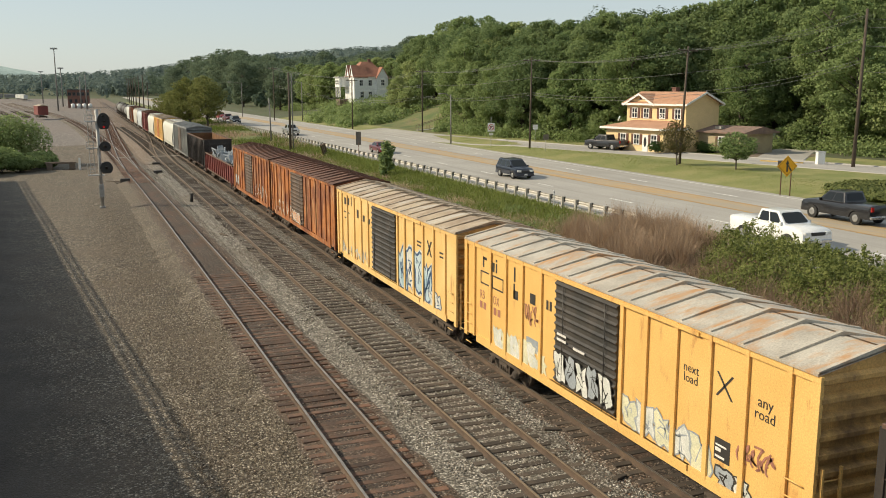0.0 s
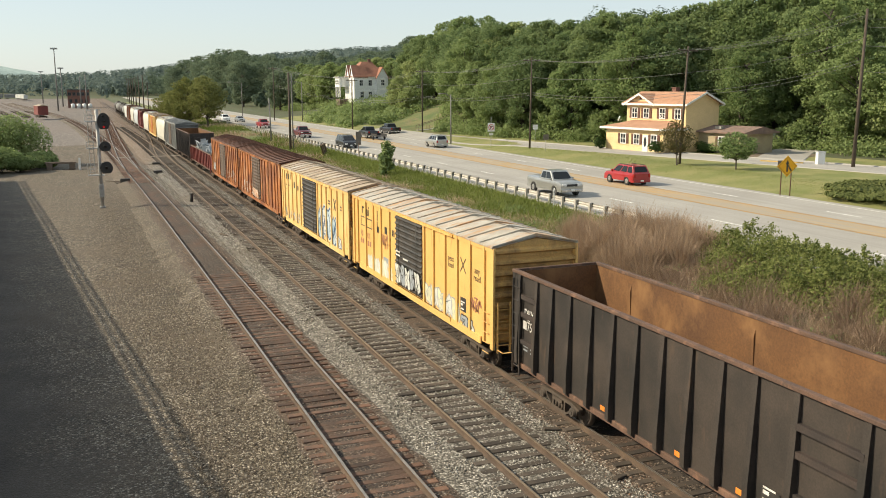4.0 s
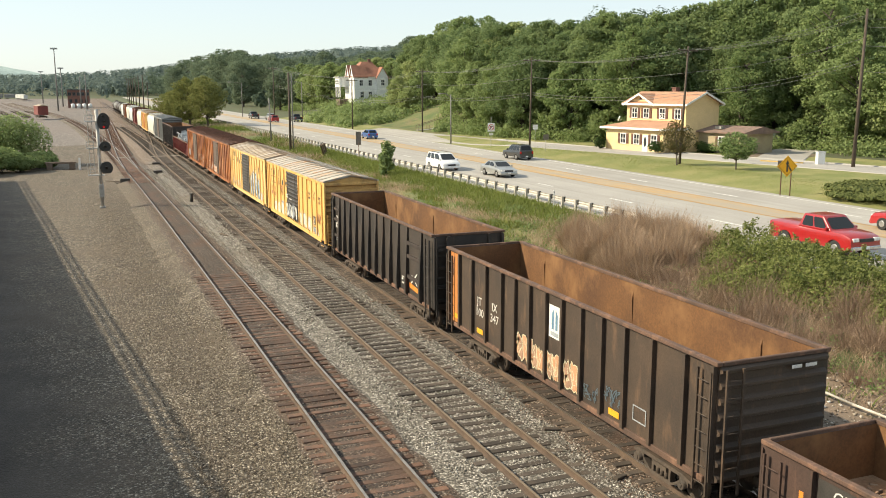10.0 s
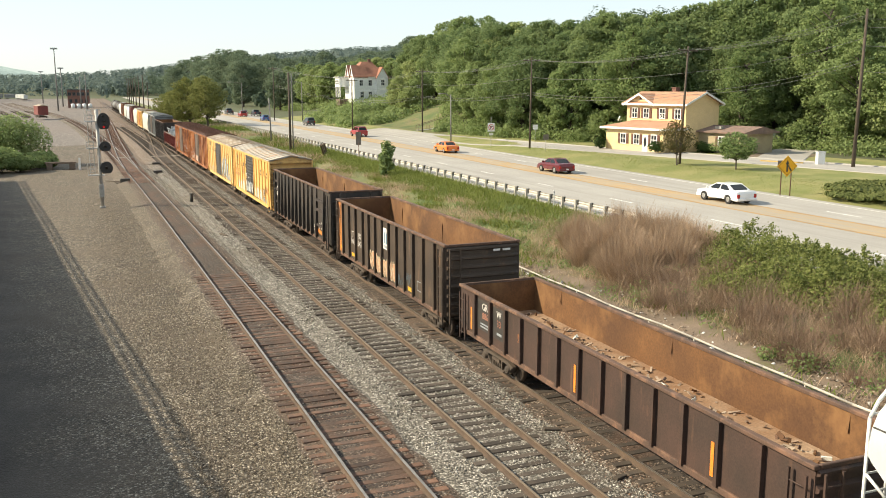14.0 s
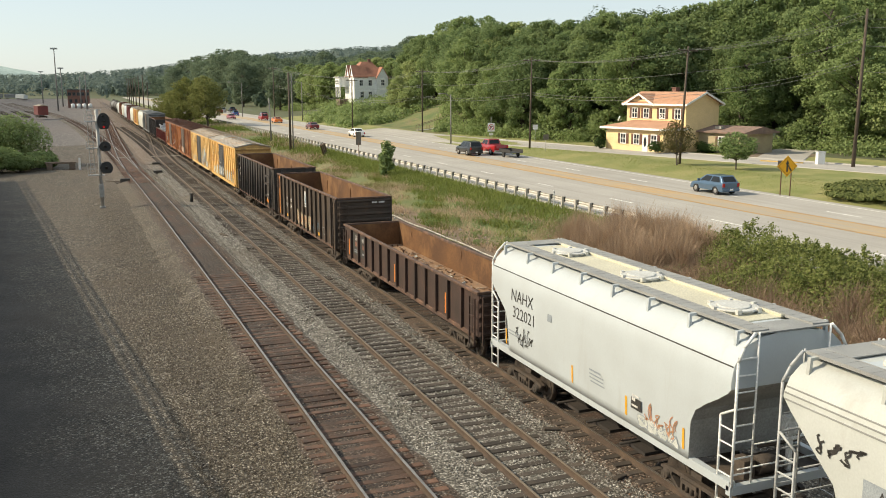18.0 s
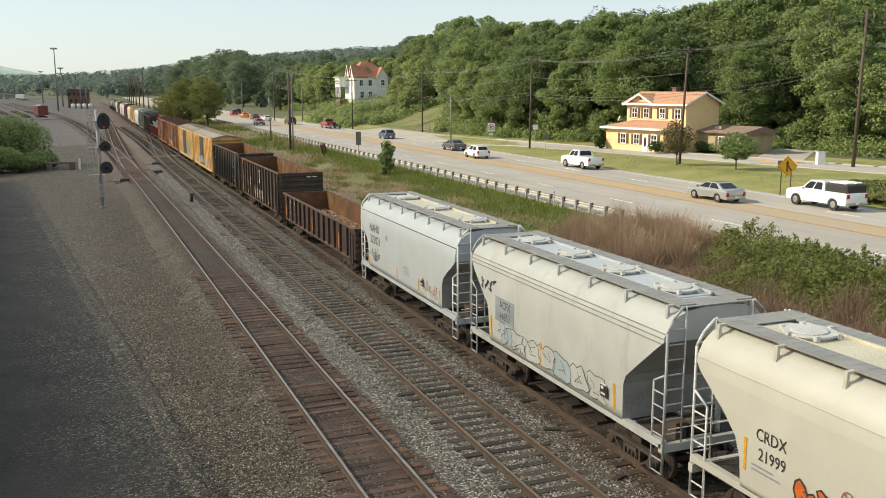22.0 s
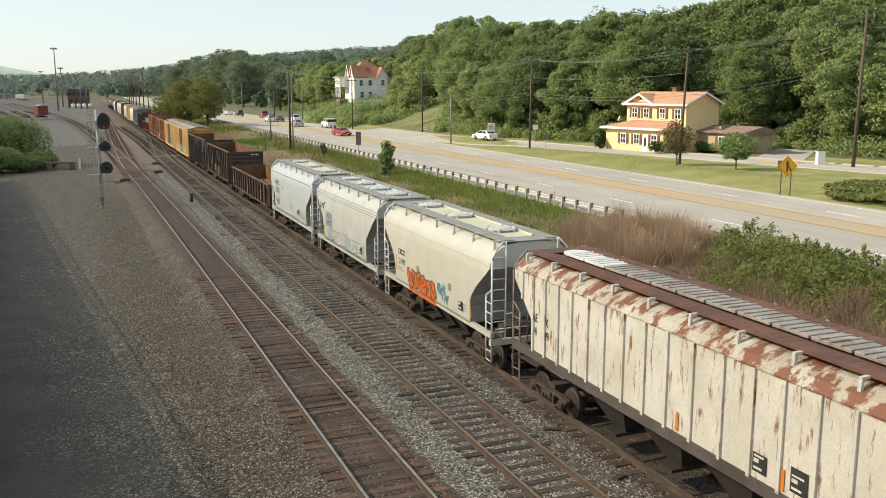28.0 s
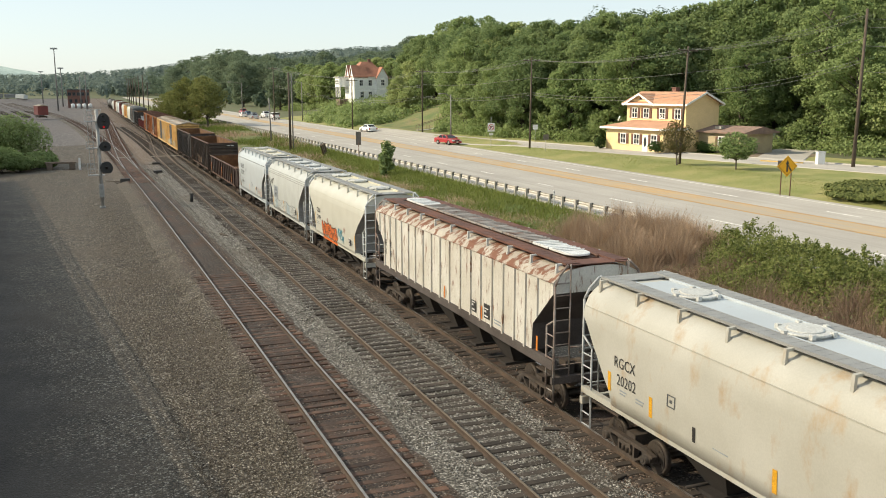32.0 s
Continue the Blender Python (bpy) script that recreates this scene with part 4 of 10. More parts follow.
def graffiti(parent, y0, y1, z0, z1, n, fills, line, seed, x=-1.512, w=0.05, halo=None):
    """Spray paint: n bloated abstract letter shapes in a row, filled and outlined."""
    rnd = random.Random(seed)
    hb = new_bm()
    step = (y1 - y0) / n
    for i in range(n):
        lb = new_bm()
        cy, cz = y0 + step * (i + 0.5), (z0 + z1) / 2 + rnd.uniform(-0.05, 0.05) * (z1 - z0)
        ry, rz = step * 0.6, (z1 - z0) * 0.5
        # an angular block shape: eight spokes, some notched in, some kicked out
        ring = []
        for j in range(16):
            a = math.tau * j / 16
            r = rnd.choice((0.55, 0.8, 1.0, 1.0, 1.15)) if j % 2 else rnd.uniform(0.75, 1.05)
            c, s = math.cos(a), math.sin(a)
            sq = 1 / max(abs(c), abs(s)) ** 0.8
            ring.append((cy + ry * r * c * sq * 0.9 + 0.18 * rz * s, min(max(cz + rz * r * s * sq * 0.9, z0), z1)))
        b = new_bm()
        b.faces.new([b.verts.new((x - 0.0015 * i, *p)) for p in ring])
        letter = part("graffiti_letter", b, fills[i % len(fills)], parent, "spray-painted bloated letter")
        stroke(lb, ring + ring[:1], w, x - 0.0015 * i - 0.001)
        for _ in range(3):
            arc = [(cy + ry * rnd.uniform(-0.55, 0.55), cz + rz * rnd.uniform(-0.6, 0.6)) for q in range(3)]
            stroke(lb, arc, w * 0.8, x - 0.0015 * i - 0.001)
        part("outline", lb, line, letter, "sprayed outline")
        if halo:
            f = hb.faces.new([hb.verts.new((x + 0.003, cy + (p[0] - cy) * 1.18, cz + (p[1] - cz) * 1.16)) for p in ring])
    if halo:
        part("graffiti_halo", hb, halo, parent, "sprayed halo round the graffiti")
    else:
        hb.free()


def scrawl(parent, y0, y1, z0, z1, n, ink, seed, x=-1.512, w=0.035):
    """A hasty tag of thin unreadable strokes."""
    rnd = random.Random(seed)
    step = (y1 - y0) / n
    for i in range(n):
        b = new_bm()
        a = [(y0 + step * (i + rnd.uniform(-0.1, 1.1)), rnd.uniform(z0, z1)) for _ in range(4)]
        pts = []
        for q in range(13):
            t = q / 12 * 3
            k = min(int(t), 2)
            f = t - k
            f = f * f * (3 - 2 * f)
            pts.append((a[k][0] * (1 - f) + a[k + 1][0] * f + 0.06 * math.sin(q * 1.3), a[k][1] * (1 - f) + a[k + 1][1] * f))
        stroke(b, pts, w, x - 0.0008 * i)
        part("graffiti_stroke", b, ink, parent, "thin sprayed scrawl")


# running gear, shared by all cars
def _wheelset():
    b = new_bm()
    rod(b, (-1.15, 0, 0), (1.15, 0, 0), 0.08, 8)
    for s in (-1, 1):
        rod(b, (s * 0.70, 0, 0), (s * 0.83, 0, 0), 0.455, 20, 0.42)
        rod(b, (s * 0.83, 0, 0), (s * 0.85, 0, 0), 0.36, 20)
        rod(b, (s * 0.85, 0, 0), (s * 0.90, 0, 0), 0.15, 10)
        for k in range(4):
            a = math.tau * k / 4
            box(b, min(s * 0.84, s * 0.865), max(s * 0.84, s * 0.865), -0.03 + 0.24 * math.cos(a), 0.03 + 0.24 * math.cos(a), -0.03 + 0.24 * math.sin(a), 0.03 + 0.24 * math.sin(a))
    me = bpy.data.meshes.new("wheelset")
    b.to_mesh(me)
    b.free()
    me.materials.append(M_WHEEL)
    return me


def _truck():
    b = new_bm()
    for s in (-1, 1):
        x0, x1 = sorted((s * 1.0, s * 1.14))
        extrude_poly(b, [(-1.15, 0.6), (-0.8, 0.68), (0.8, 0.68), (1.15, 0.6), (1.15, 0.54), (0.75, 0.58), (-0.75, 0.58), (-1.15, 0.54)], "x", x0, x1)
        extrude_poly(b, [(-0.42, 0.2), (0.42, 0.2), (0.46, 0.29), (-0.46, 0.29)], "x", x0, x1)
        for q in (-1, 1):
            extrude_poly(b, [(q * 0.38, 0.2), (q * 0.46, 0.3), (q * 0.82, 0.56), (q * 0.95, 0.5)], "x", x0, x1)
            extrude_poly(b, [(q * 0.72, 0.58), (q * 1.06, 0.58), (q * 1.04, 0.4), (q * 0.98, 0.36), (q * 0.8, 0.36), (q * 0.74, 0.4)], "x", x0, x1)
            box(b, x0, x1, min(q * 0.3, q * 0.38), max(q * 0.3, q * 0.38), 0.25, 0.62)
            rod(b, (s * 0.95, q * 0.89, 0.455), (s * 1.24, q * 0.89, 0.455), 0.13, 12, 0.12)
            rod(b, (s * 1.24, q * 0.89, 0.455), (s * 1.255, q * 0.89, 0.455), 0.06, 8)
        for k in range(-1, 2):
            rod(b, (s * 1.08, k * 0.17, 0.29), (s * 1.08, k * 0.17, 0.52), 0.07, 8)
        box(b, min(s * 0.96, s * 1.2), max(s * 0.96, s * 1.2), -0.28, 0.28, 0.5, 0.6)
    box(b, -1.0, 1.0, -0.2, 0.2, 0.5, 0.8)
    for q in (-1, 1):
        rod(b, (-0.95, q * 0.42, 0.4), (0.95, q * 0.42, 0.4), 0.05, 6)
    me = bpy.data.meshes.new("truck")
    b.to_mesh(me)
    b.free()
    me.materials.append(M_TRUCK)
    return me


def _coupler():
    b = new_bm()
    box(b, -0.11, 0.11, -0.75, 0.0, 0.76, 0.98)
    extrude_poly(b, [(-0.2, -0.05), (0.16, -0.05), (0.2, 0.1), (0.06, 0.26), (-0.05, 0.2), (-0.08, 0.1), (-0.2, 0.14)], "z", 0.74, 1.0)
    rod(b, (0.2, -0.4, 0.75), (0.24, 0.05, 0.5), 0.03, 6)
    rod(b, (0.24, 0.05, 0.5), (0.22, 0.3, 0.52), 0.03, 6)
    me = bpy.data.meshes.new("coupler")
    b.to_mesh(me)
    b.free()
    me.materials.append(M_TRUCK)
    return me


WHEELSET, TRUCK, COUPLER = _wheelset(), _truck(), _coupler()
CARS, WHEELS = [], []


def rolling_stock(name, front, rear, label, category="freight car", centre=None, gear=True):
    """A car's root with trucks and couplers; front and rear are its ends along the train."""
    mid, half = (front + rear) / 2, (front - rear) / 2
    root = thing(name, pose(TRAIN_X, mid, 0), label, category, "freight train")
    CARS.append((root, mid))
    c = centre or half - 2.3
    for s in (-1, 1):
        tr = link("truck", TRUCK, root, "grimy cast steel truck")
        tr.location = (0, s * c, 0)
        if gear:
            for q in (-1, 1):
                w = link("wheelset", WHEELSET, tr, "steel wheelset")
                w.location = (0, q * 0.89, 0.455)
                WHEELS.append(w)
        k = link("coupler", COUPLER, root, "rusty knuckle coupler")
        k.matrix_basis = pose(0, s * (half + 0.25), 0, 0, 0, 0 if s > 0 else 180)
    return root, half


def ladder(name, root, x, y, z0, z1, material, width=0.42, axis="y", n=None, r=0.016, stiles=True):
    n = n or max(2, int((z1 - z0) / 0.38))
    a = (0, width / 2, 0) if axis == "y" else (width / 2, 0, 0)
    top = None
    if stiles:
        for s in (-1, 1):
            b = new_bm()
            box(b, x + s * a[0] - 0.025, x + s * a[0] + 0.025, y + s * a[1] - 0.025, y + s * a[1] + 0.025, z0 - 0.05, z1 + 0.05)
            top = part("ladder_stile", b, material, root)
    for i in range(n):
        z = z0 + (z1 - z0) * (i + 0.5) / n
        b = new_bm()
        rod(b, (x - a[0], y - a[1], z), (x + a[0], y + a[1], z), r, 6)
        part("rung", b, material, top or root)


def underframe(root, half, z=1.12, material=None):
    b = new_bm()
    box(b, -0.25, 0.25, -half, half, z - 0.3, z)
    for y in np.linspace(-half + 0.5, half - 0.5, 9):
        box(b, -1.35, 1.35, y - 0.06, y + 0.06, z - 0.14, z)
    rod(b, (0.5, -1.6, 0.75), (0.5, -0.6, 0.75), 0.2, 10)
    rod(b, (-0.9, -half + 2, 0.85), (-0.9, half - 2, 0.85), 0.025, 6)
    box(b, 0.2, 0.7, 1.0, 1.5, 0.62, 0.95)
    return part("underframe", b, material or M_TRUCK, root, "grimy underframe with brake gear")


def boxcar(front, rear, label, paint, end_paint, roof_mat, door_mat, posts, door, eave=4.42, ridge=4.72, rib_roof=True):
    root, h = rolling_stock("boxcar", front, rear, label)
    W, z0 = 1.5, 1.16
    underframe(root, h)
    b = new_bm()
    box(b, -W + 0.06, W - 0.06, -h, h, z0, z0 + 0.06)
    part("floor", b, M_TRUCK, root)
    for s in (-1, 1):
        b = new_bm()
        box(b, min(s * W, s * (W - 0.06)), max(s * W, s * (W - 0.06)), -h, h, z0, eave)
        part("side_wall", b, paint, root)
        b = new_bm()
        box(b, min(s * W, s * (W + 0.05)), max(s * W, s * (W + 0.05)), -h, h, eave - 0.14, eave + 0.02)
        part("eave_rail", b, paint, root)
        b = new_bm()
        box(b, min(s * W, s * (W + 0.05)), max(s * W, s * (W + 0.05)), -h + 0.9, h - 0.9, z0 - 0.16, z0 + 0.1)
        part("side_sill", b, paint, root)
    for y in posts:
        for xa in (-W - 0.065, W):
            b = new_bm()
            extrude_poly(b, [(y - 0.07, z0), (y + 0.07, z0), (y + 0.07, eave), (y - 0.07, eave)], "x", xa, xa + 0.065)
            part("side_post", b, paint, root)
    # plug door of pressed horizontal ribs
    d0, d1 = door
    dr = link("door", bpy.data.meshes.new("door"), root, "ribbed sliding door")
    b = new_bm()
    n = 13
    prof = [(-W, z0 + 0.12)]
    for i in range(n):
        z = z0 + 0.25 + (eave - z0 - 0.5) * i / (n - 1)
        prof += [(-W - 0.045, z - 0.08), (-W - 0.10, z), (-W - 0.045, z + 0.05)]
    extrude_poly(b, prof + [(-W, eave - 0.16)], "y", d0, d1)
    b.to_mesh(dr.data)
    b.free()
    dr.data.materials.append(door_mat)
    for y in (d0 + 0.5, d1 - 0.5):
        b = new_bm()
        rod(b, (-W - 0.11, y, z0 + 0.15), (-W - 0.11, y, eave - 0.25), 0.014, 6)
        part("lock_rod", b, door_mat, dr)
    b = new_bm()
    box(b, -W - 0.09, -W, d0 - 3.0, d1 + 0.3, z0 - 0.02, z0 + 0.1)
    box(b, -W - 0.09, -W, d0 - 3.2, d1 + 0.2, eave - 0.14, eave - 0.05)
    part("door_track", b, paint, root)
    # corrugated ends
    for s in (-1, 1):
        b = new_bm()
        prof = []
        n = 9
        for i in range(n):
            za = z0 + (eave - z0) * i / n
            dz = (eave - z0) / n
            prof += [(s * (h - 0.06), za), (s * (h - 0.06), za + dz * 0.34), (s * (h + 0.1), za + dz * 0.56), (s * (h + 0.1), za + dz * 0.8)]
        prof += [(s * (h - 0.02), eave), (s * (h - 0.1), eave), (s * (h - 0.1), z0)]
        extrude_poly(b, prof, "x", -W, W)
        extrude_poly(b, [(-W, eave), (W, eave), (0, ridge - 0.03)], "y", min(s * (h - 0.08), s * h), max(s * (h - 0.08), s * h))
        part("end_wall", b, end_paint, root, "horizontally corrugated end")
        for sx in (-1, 1):
            b = new_bm()
            box(b, min(sx * (W - 0.02), sx * (W + 0.06)), max(sx * (W - 0.02), sx * (W + 0.06)), min(s * (h - 0.12), s * (h + 0.1)), max(s * (h - 0.12), s * (h + 0.1)), z0 - 0.12, eave)
            part("corner_post", b, paint, root)
        ladder("end_ladder", root, -W + 0.32, s * (h + 0.14), 1.0, 2.6, paint, 0.45, "x", 4)
        ladder("side_ladder", root, -W - 0.1, s * (h - 0.38), 0.7, 2.4, paint, 0.5, "y", 5, stiles=False)
        b = new_bm()
        rod(b, (-W + 0.1, s * (h + 0.55), 1.05), (W - 0.1, s * (h + 0.55), 1.05), 0.02, 6)
        rod(b, (-W + 0.1, s * (h + 0.1), 1.05), (-W + 0.1, s * (h + 0.55), 1.05), 0.02, 6)
        rod(b, (W - 0.1, s * (h + 0.1), 1.05), (W - 0.1, s * (h + 0.55), 1.05), 0.02, 6)
        box(b, -0.9, 0.9, min(s * (h + 0.1), s * (h + 0.4)), max(s * (h + 0.1), s * (h + 0.4)), 1.2, 1.24)
        part("end_handrail", b, paint, root)
        b = new_bm()
        for a in range(12):
            t0, t1_ = math.tau * a / 12, math.tau * (a + 1) / 12
            rod(b, (0.8 + 0.27 * math.cos(t0), s * (h + 0.3), 2.6 + 0.27 * math.sin(t0)), (0.8 + 0.27 * math.cos(t1_), s * (h + 0.3), 2.6 + 0.27 * math.sin(t1_)), 0.02, 5)
        rod(b, (0.8, s * h, 2.6), (0.8, s * (h + 0.32), 2.6), 0.03, 6)
        part("brake_wheel", b, end_paint, root)
    # roof of shallow panels
    b = new_bm()
    extrude_poly(b, [(-W - 0.09, eave), (0, ridge), (W + 0.09, eave), (W + 0.09, eave + 0.05), (0, ridge + 0.04), (-W - 0.09, eave + 0.05)], "y", -h - 0.05, h + 0.05)
    part("roof", b, roof_mat, root, "ribbed sheet metal roof")
    n = int(2 * h / 0.98)
    for i in range(n + 1):
        y = -h + 2 * h * i / n
        b = new_bm()
        extrude_poly(b, [(-W - 0.07, eave + 0.03), (0, ridge + 0.02), (W + 0.07, eave + 0.03), (W + 0.07, eave + 0.09), (0, ridge + 0.13), (-W - 0.07, eave + 0.09)], "y", y - 0.05, y + 0.05)
        if rib_roof and i < n:
            w2 = 2 * h / n
            for s in (-1, 1):
                v = [b.verts.new(p) for p in ((s * 0.1, y + 0.05, ridge + 0.045), (s * 0.1, y + w2 - 0.05, ridge + 0.045), (s * W, y + w2 - 0.05, eave + 0.06), (s * W, y + 0.05, eave + 0.06), (s * 0.75, y + w2 * 0.72, (ridge + eave) / 2 + 0.12))]
                for q in ((0, 1, 4), (1, 2, 4), (2, 3, 4), (3, 0, 4)):
                    b.faces.new([v[j] for j in q])
        part("roof_rib", b, roof_mat, root)
    return root, h, W


def consolidated(root, y, z, w=0.32, h=0.42, x=-1.504):
    """The small black inspection panel stencilled on a car side."""
    decal("inspection_stencil", [[(y, z), (y - w, z), (y - w, z + h), (y, z + h)]], root, M_INK, x, "black inspection stencil panel")
    bars("stencil_lettering", [(y - 0.04, z + 0.06, w * 0.6, 0.05), (y - 0.04, z + 0.2, w * 0.35, 0.08), (y - 0.04, z + 0.32, w * 0.7, 0.04)], root, M_INKW, x - 0.005)


# rust-coloured pair of boxcars
_r, _h, _w = boxcar(79.1, 63.25, "rust-orange boxcar with dark roof and sliding door", M_RUSTCAR, M_RUSTCAR2, M_ROOFRUST, M_DOORGRY, [-7.1, -6.0, -4.9, -3.8, -2.7, -1.6, 2.6, 3.8, 5.0, 6.2, 7.2], (-1.0, 2.2), 4.5, 4.78, False)
graffiti(_r, 5.8, 7.6, 1.4, 2.3, 4, [G_WHITE], G_BLUE, 21)
scrawl(_r, -6.5, -2.0, 1.3, 2.6, 9, G_WHITE, 4, w=0.07)
_r, _h, _w = boxcar(62.35, 45.6, "rust-red boxcar with faded streaks and brown door", M_RUSTCAR, M_RUSTCAR2, M_ROOFRUST, M_DOORGRY, [-7.4, -6.5, -5.4, -4.2, -3.0, -1.9, 2.9, 4.1, 5.3, 6.6, 7.6], (-1.1, 2.15), 4.5, 4.78, False)
scrawl(_r, 2.5, 7.0, 1.2, 2.2, 9, G_WHITE, 8, w=0.06)
graffiti(_r, -0.6, 1.6, 1.3, 2.0, 4, [G_SALMON], G_WHITE, 25, -1.606, 0.04)
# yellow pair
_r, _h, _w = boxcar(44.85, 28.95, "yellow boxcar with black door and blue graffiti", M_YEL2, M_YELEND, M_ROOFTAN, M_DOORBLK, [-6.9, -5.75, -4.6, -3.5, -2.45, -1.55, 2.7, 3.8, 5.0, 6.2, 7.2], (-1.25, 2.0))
_yel1 = _r
graffiti(_r, -5.6, -1.6, 1.22, 3.15, 4, [G_SKY, G_SKY, G_WHITE], G_NAVY, 31, w=0.11, halo=G_WHITE)
graffiti(_r, -6.4, -5.2, 1.2, 1.9, 2, [G_WHITE], G_NAVY, 34, w=0.05)
scrawl(_r, 2.6, 7.4, 1.2, 1.9, 12, G_WHITE, 33, w=0.1)
bars("side_lettering", [(6.8, 3.75, 0.3, 0.35), (6.2, 3.78, 0.3, 0.35), (5.6, 3.8, 0.12, 0.5), (4.6, 3.35, 0.3, 0.4), (3.6, 3.3, 0.3, 0.3), (2.7, 3.3, 0.25, 0.25), (6.9, 3.35, 1.0, 0.06), (6.8, 3.05, 0.6, 0.06)], _r, M_INK, label="black lettering shapes")
decal("cross_mark", [[(-4.95, 3.15), (-5.08, 3.15), (-5.5, 3.75), (-5.37, 3.75)], [(-5.37, 3.15), (-5.5, 3.15), (-5.08, 3.75), (-4.95, 3.75)]], _r, M_INK)
bars("side_lettering", [(-3.85, 3.5, 0.5, 0.07), (-3.85, 3.35, 0.45, 0.07), (-6.3, 3.45, 0.5, 0.07), (-6.3, 3.3, 0.45, 0.07)], _r, M_INK, label="small black lettering")
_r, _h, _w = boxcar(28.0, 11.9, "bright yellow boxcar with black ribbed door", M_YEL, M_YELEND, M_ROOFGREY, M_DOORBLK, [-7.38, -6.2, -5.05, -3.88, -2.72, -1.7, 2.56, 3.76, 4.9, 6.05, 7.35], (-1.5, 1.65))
bars("side_lettering", [(6.72, 3.68, 0.1, 0.36), (6.72, 3.94, 0.3, 0.09), (6.15, 3.66, 0.33, 0.3), (5.72, 3.66, 0.1, 0.3), (5.72, 4.02, 0.1, 0.08), (4.4, 3.64, 0.1, 0.46), (4.42, 3.1, 0.1, 0.48), (4.42, 3.1, 0.32, 0.28), (3.3, 3.2, 0.34, 0.32), (2.28, 3.25, 0.12, 0.28), (2.08, 3.25, 0.12, 0.28)], _r, M_INK, label="large black lettering shapes")
_fr = []
for _ya, _yb in ((6.9, 6.12), (5.98, 5.15)):
    for _q in ([(_ya, 3.1), (_yb, 3.1), (_yb, 3.15), (_ya, 3.15)], [(_ya, 3.5), (_yb, 3.5), (_yb, 3.55), (_ya, 3.55)], [(_ya, 3.15), (_ya - 0.05, 3.15), (_ya - 0.05, 3.5), (_ya, 3.5)], [(_yb + 0.05, 3.15), (_yb, 3.15), (_yb, 3.5), (_yb + 0.05, 3.5)]):
        _fr.append(_q)
decal("emblem", _fr, _r, M_INK, label="black outlined emblem of two hooked boxes")
text_part("lettering", "RB", 0.42, on_side(6.75, 2.72), M_INKR, _r, squeeze=0.75)
text_part("lettering", "OX", 0.42, on_side(5.68, 2.72), M_INKR, _r, squeeze=0.75)
bars("number", [(6.95, 2.25, 0.2, 0.24), (6.65, 2.25, 0.2, 0.24), (5.85, 2.25, 0.2, 0.24), (5.55, 2.25, 0.2, 0.24)], _r, M_INKR, label="faded number blocks")
text_part("lettering", "next", 0.3, on_side(-4.4, 3.46), M_INK, _r)
text_part("lettering", "load", 0.3, on_side(-4.4, 3.22), M_INK, _r)
text_part("lettering", "any", 0.32, on_side(-6.74, 3.43), M_INK, _r)
text_part("lettering", "road", 0.32, on_side(-6.74, 3.17), M_INK, _r)
decal("cross_mark", [[(-5.25, 3.15), (-5.32, 3.15), (-5.8, 3.68), (-5.73, 3.68)], [(-5.73, 3.15), (-5.8, 3.15), (-5.32, 3.68), (-5.25, 3.68)]], _r, M_INK)
consolidated(_r, -5.3, 1.75, 0.5, 0.5)
graffiti(_r, -1.4, 1.55, 1.35, 2.35, 5, [G_WHITE, G_GREY], M_INK, 41, -1.606, 0.04)
graffiti(_r, -5.2, -1.75, 1.2, 2.15, 5, [G_PALE, G_WHITE], G_GREY, 43, w=0.05)
graffiti(_r, -6.5, -5.4, 1.15, 1.7, 2, [G_WHITE, G_GREY], M_INK, 44, w=0.05)
graffiti(_r, 2.2, 5.8, 1.15, 2.0, 6, [G_PALE, G_WHITE], G_PALE, 45, w=0.03)
scrawl(_r, -7.1, -6.0, 1.95, 2.5, 6, M_INKR, 46, w=0.05)
scrawl(_r, 2.75, 3.6, 2.5, 3.2, 5, M_INKR, 47, w=0.05)
bars("side_lettering", [(3.5, 1.75, 0.9, 0.4)], _r, G_GREY, label="grey stencil panel")
bars("side_lettering", [(1.4, 2.75, 0.5, 0.07), (1.4, 2.6, 0.5, 0.07), (0.5, 2.55, 0.6, 0.07)], _r, M_INKW, -1.632, "small white stencils on the door")


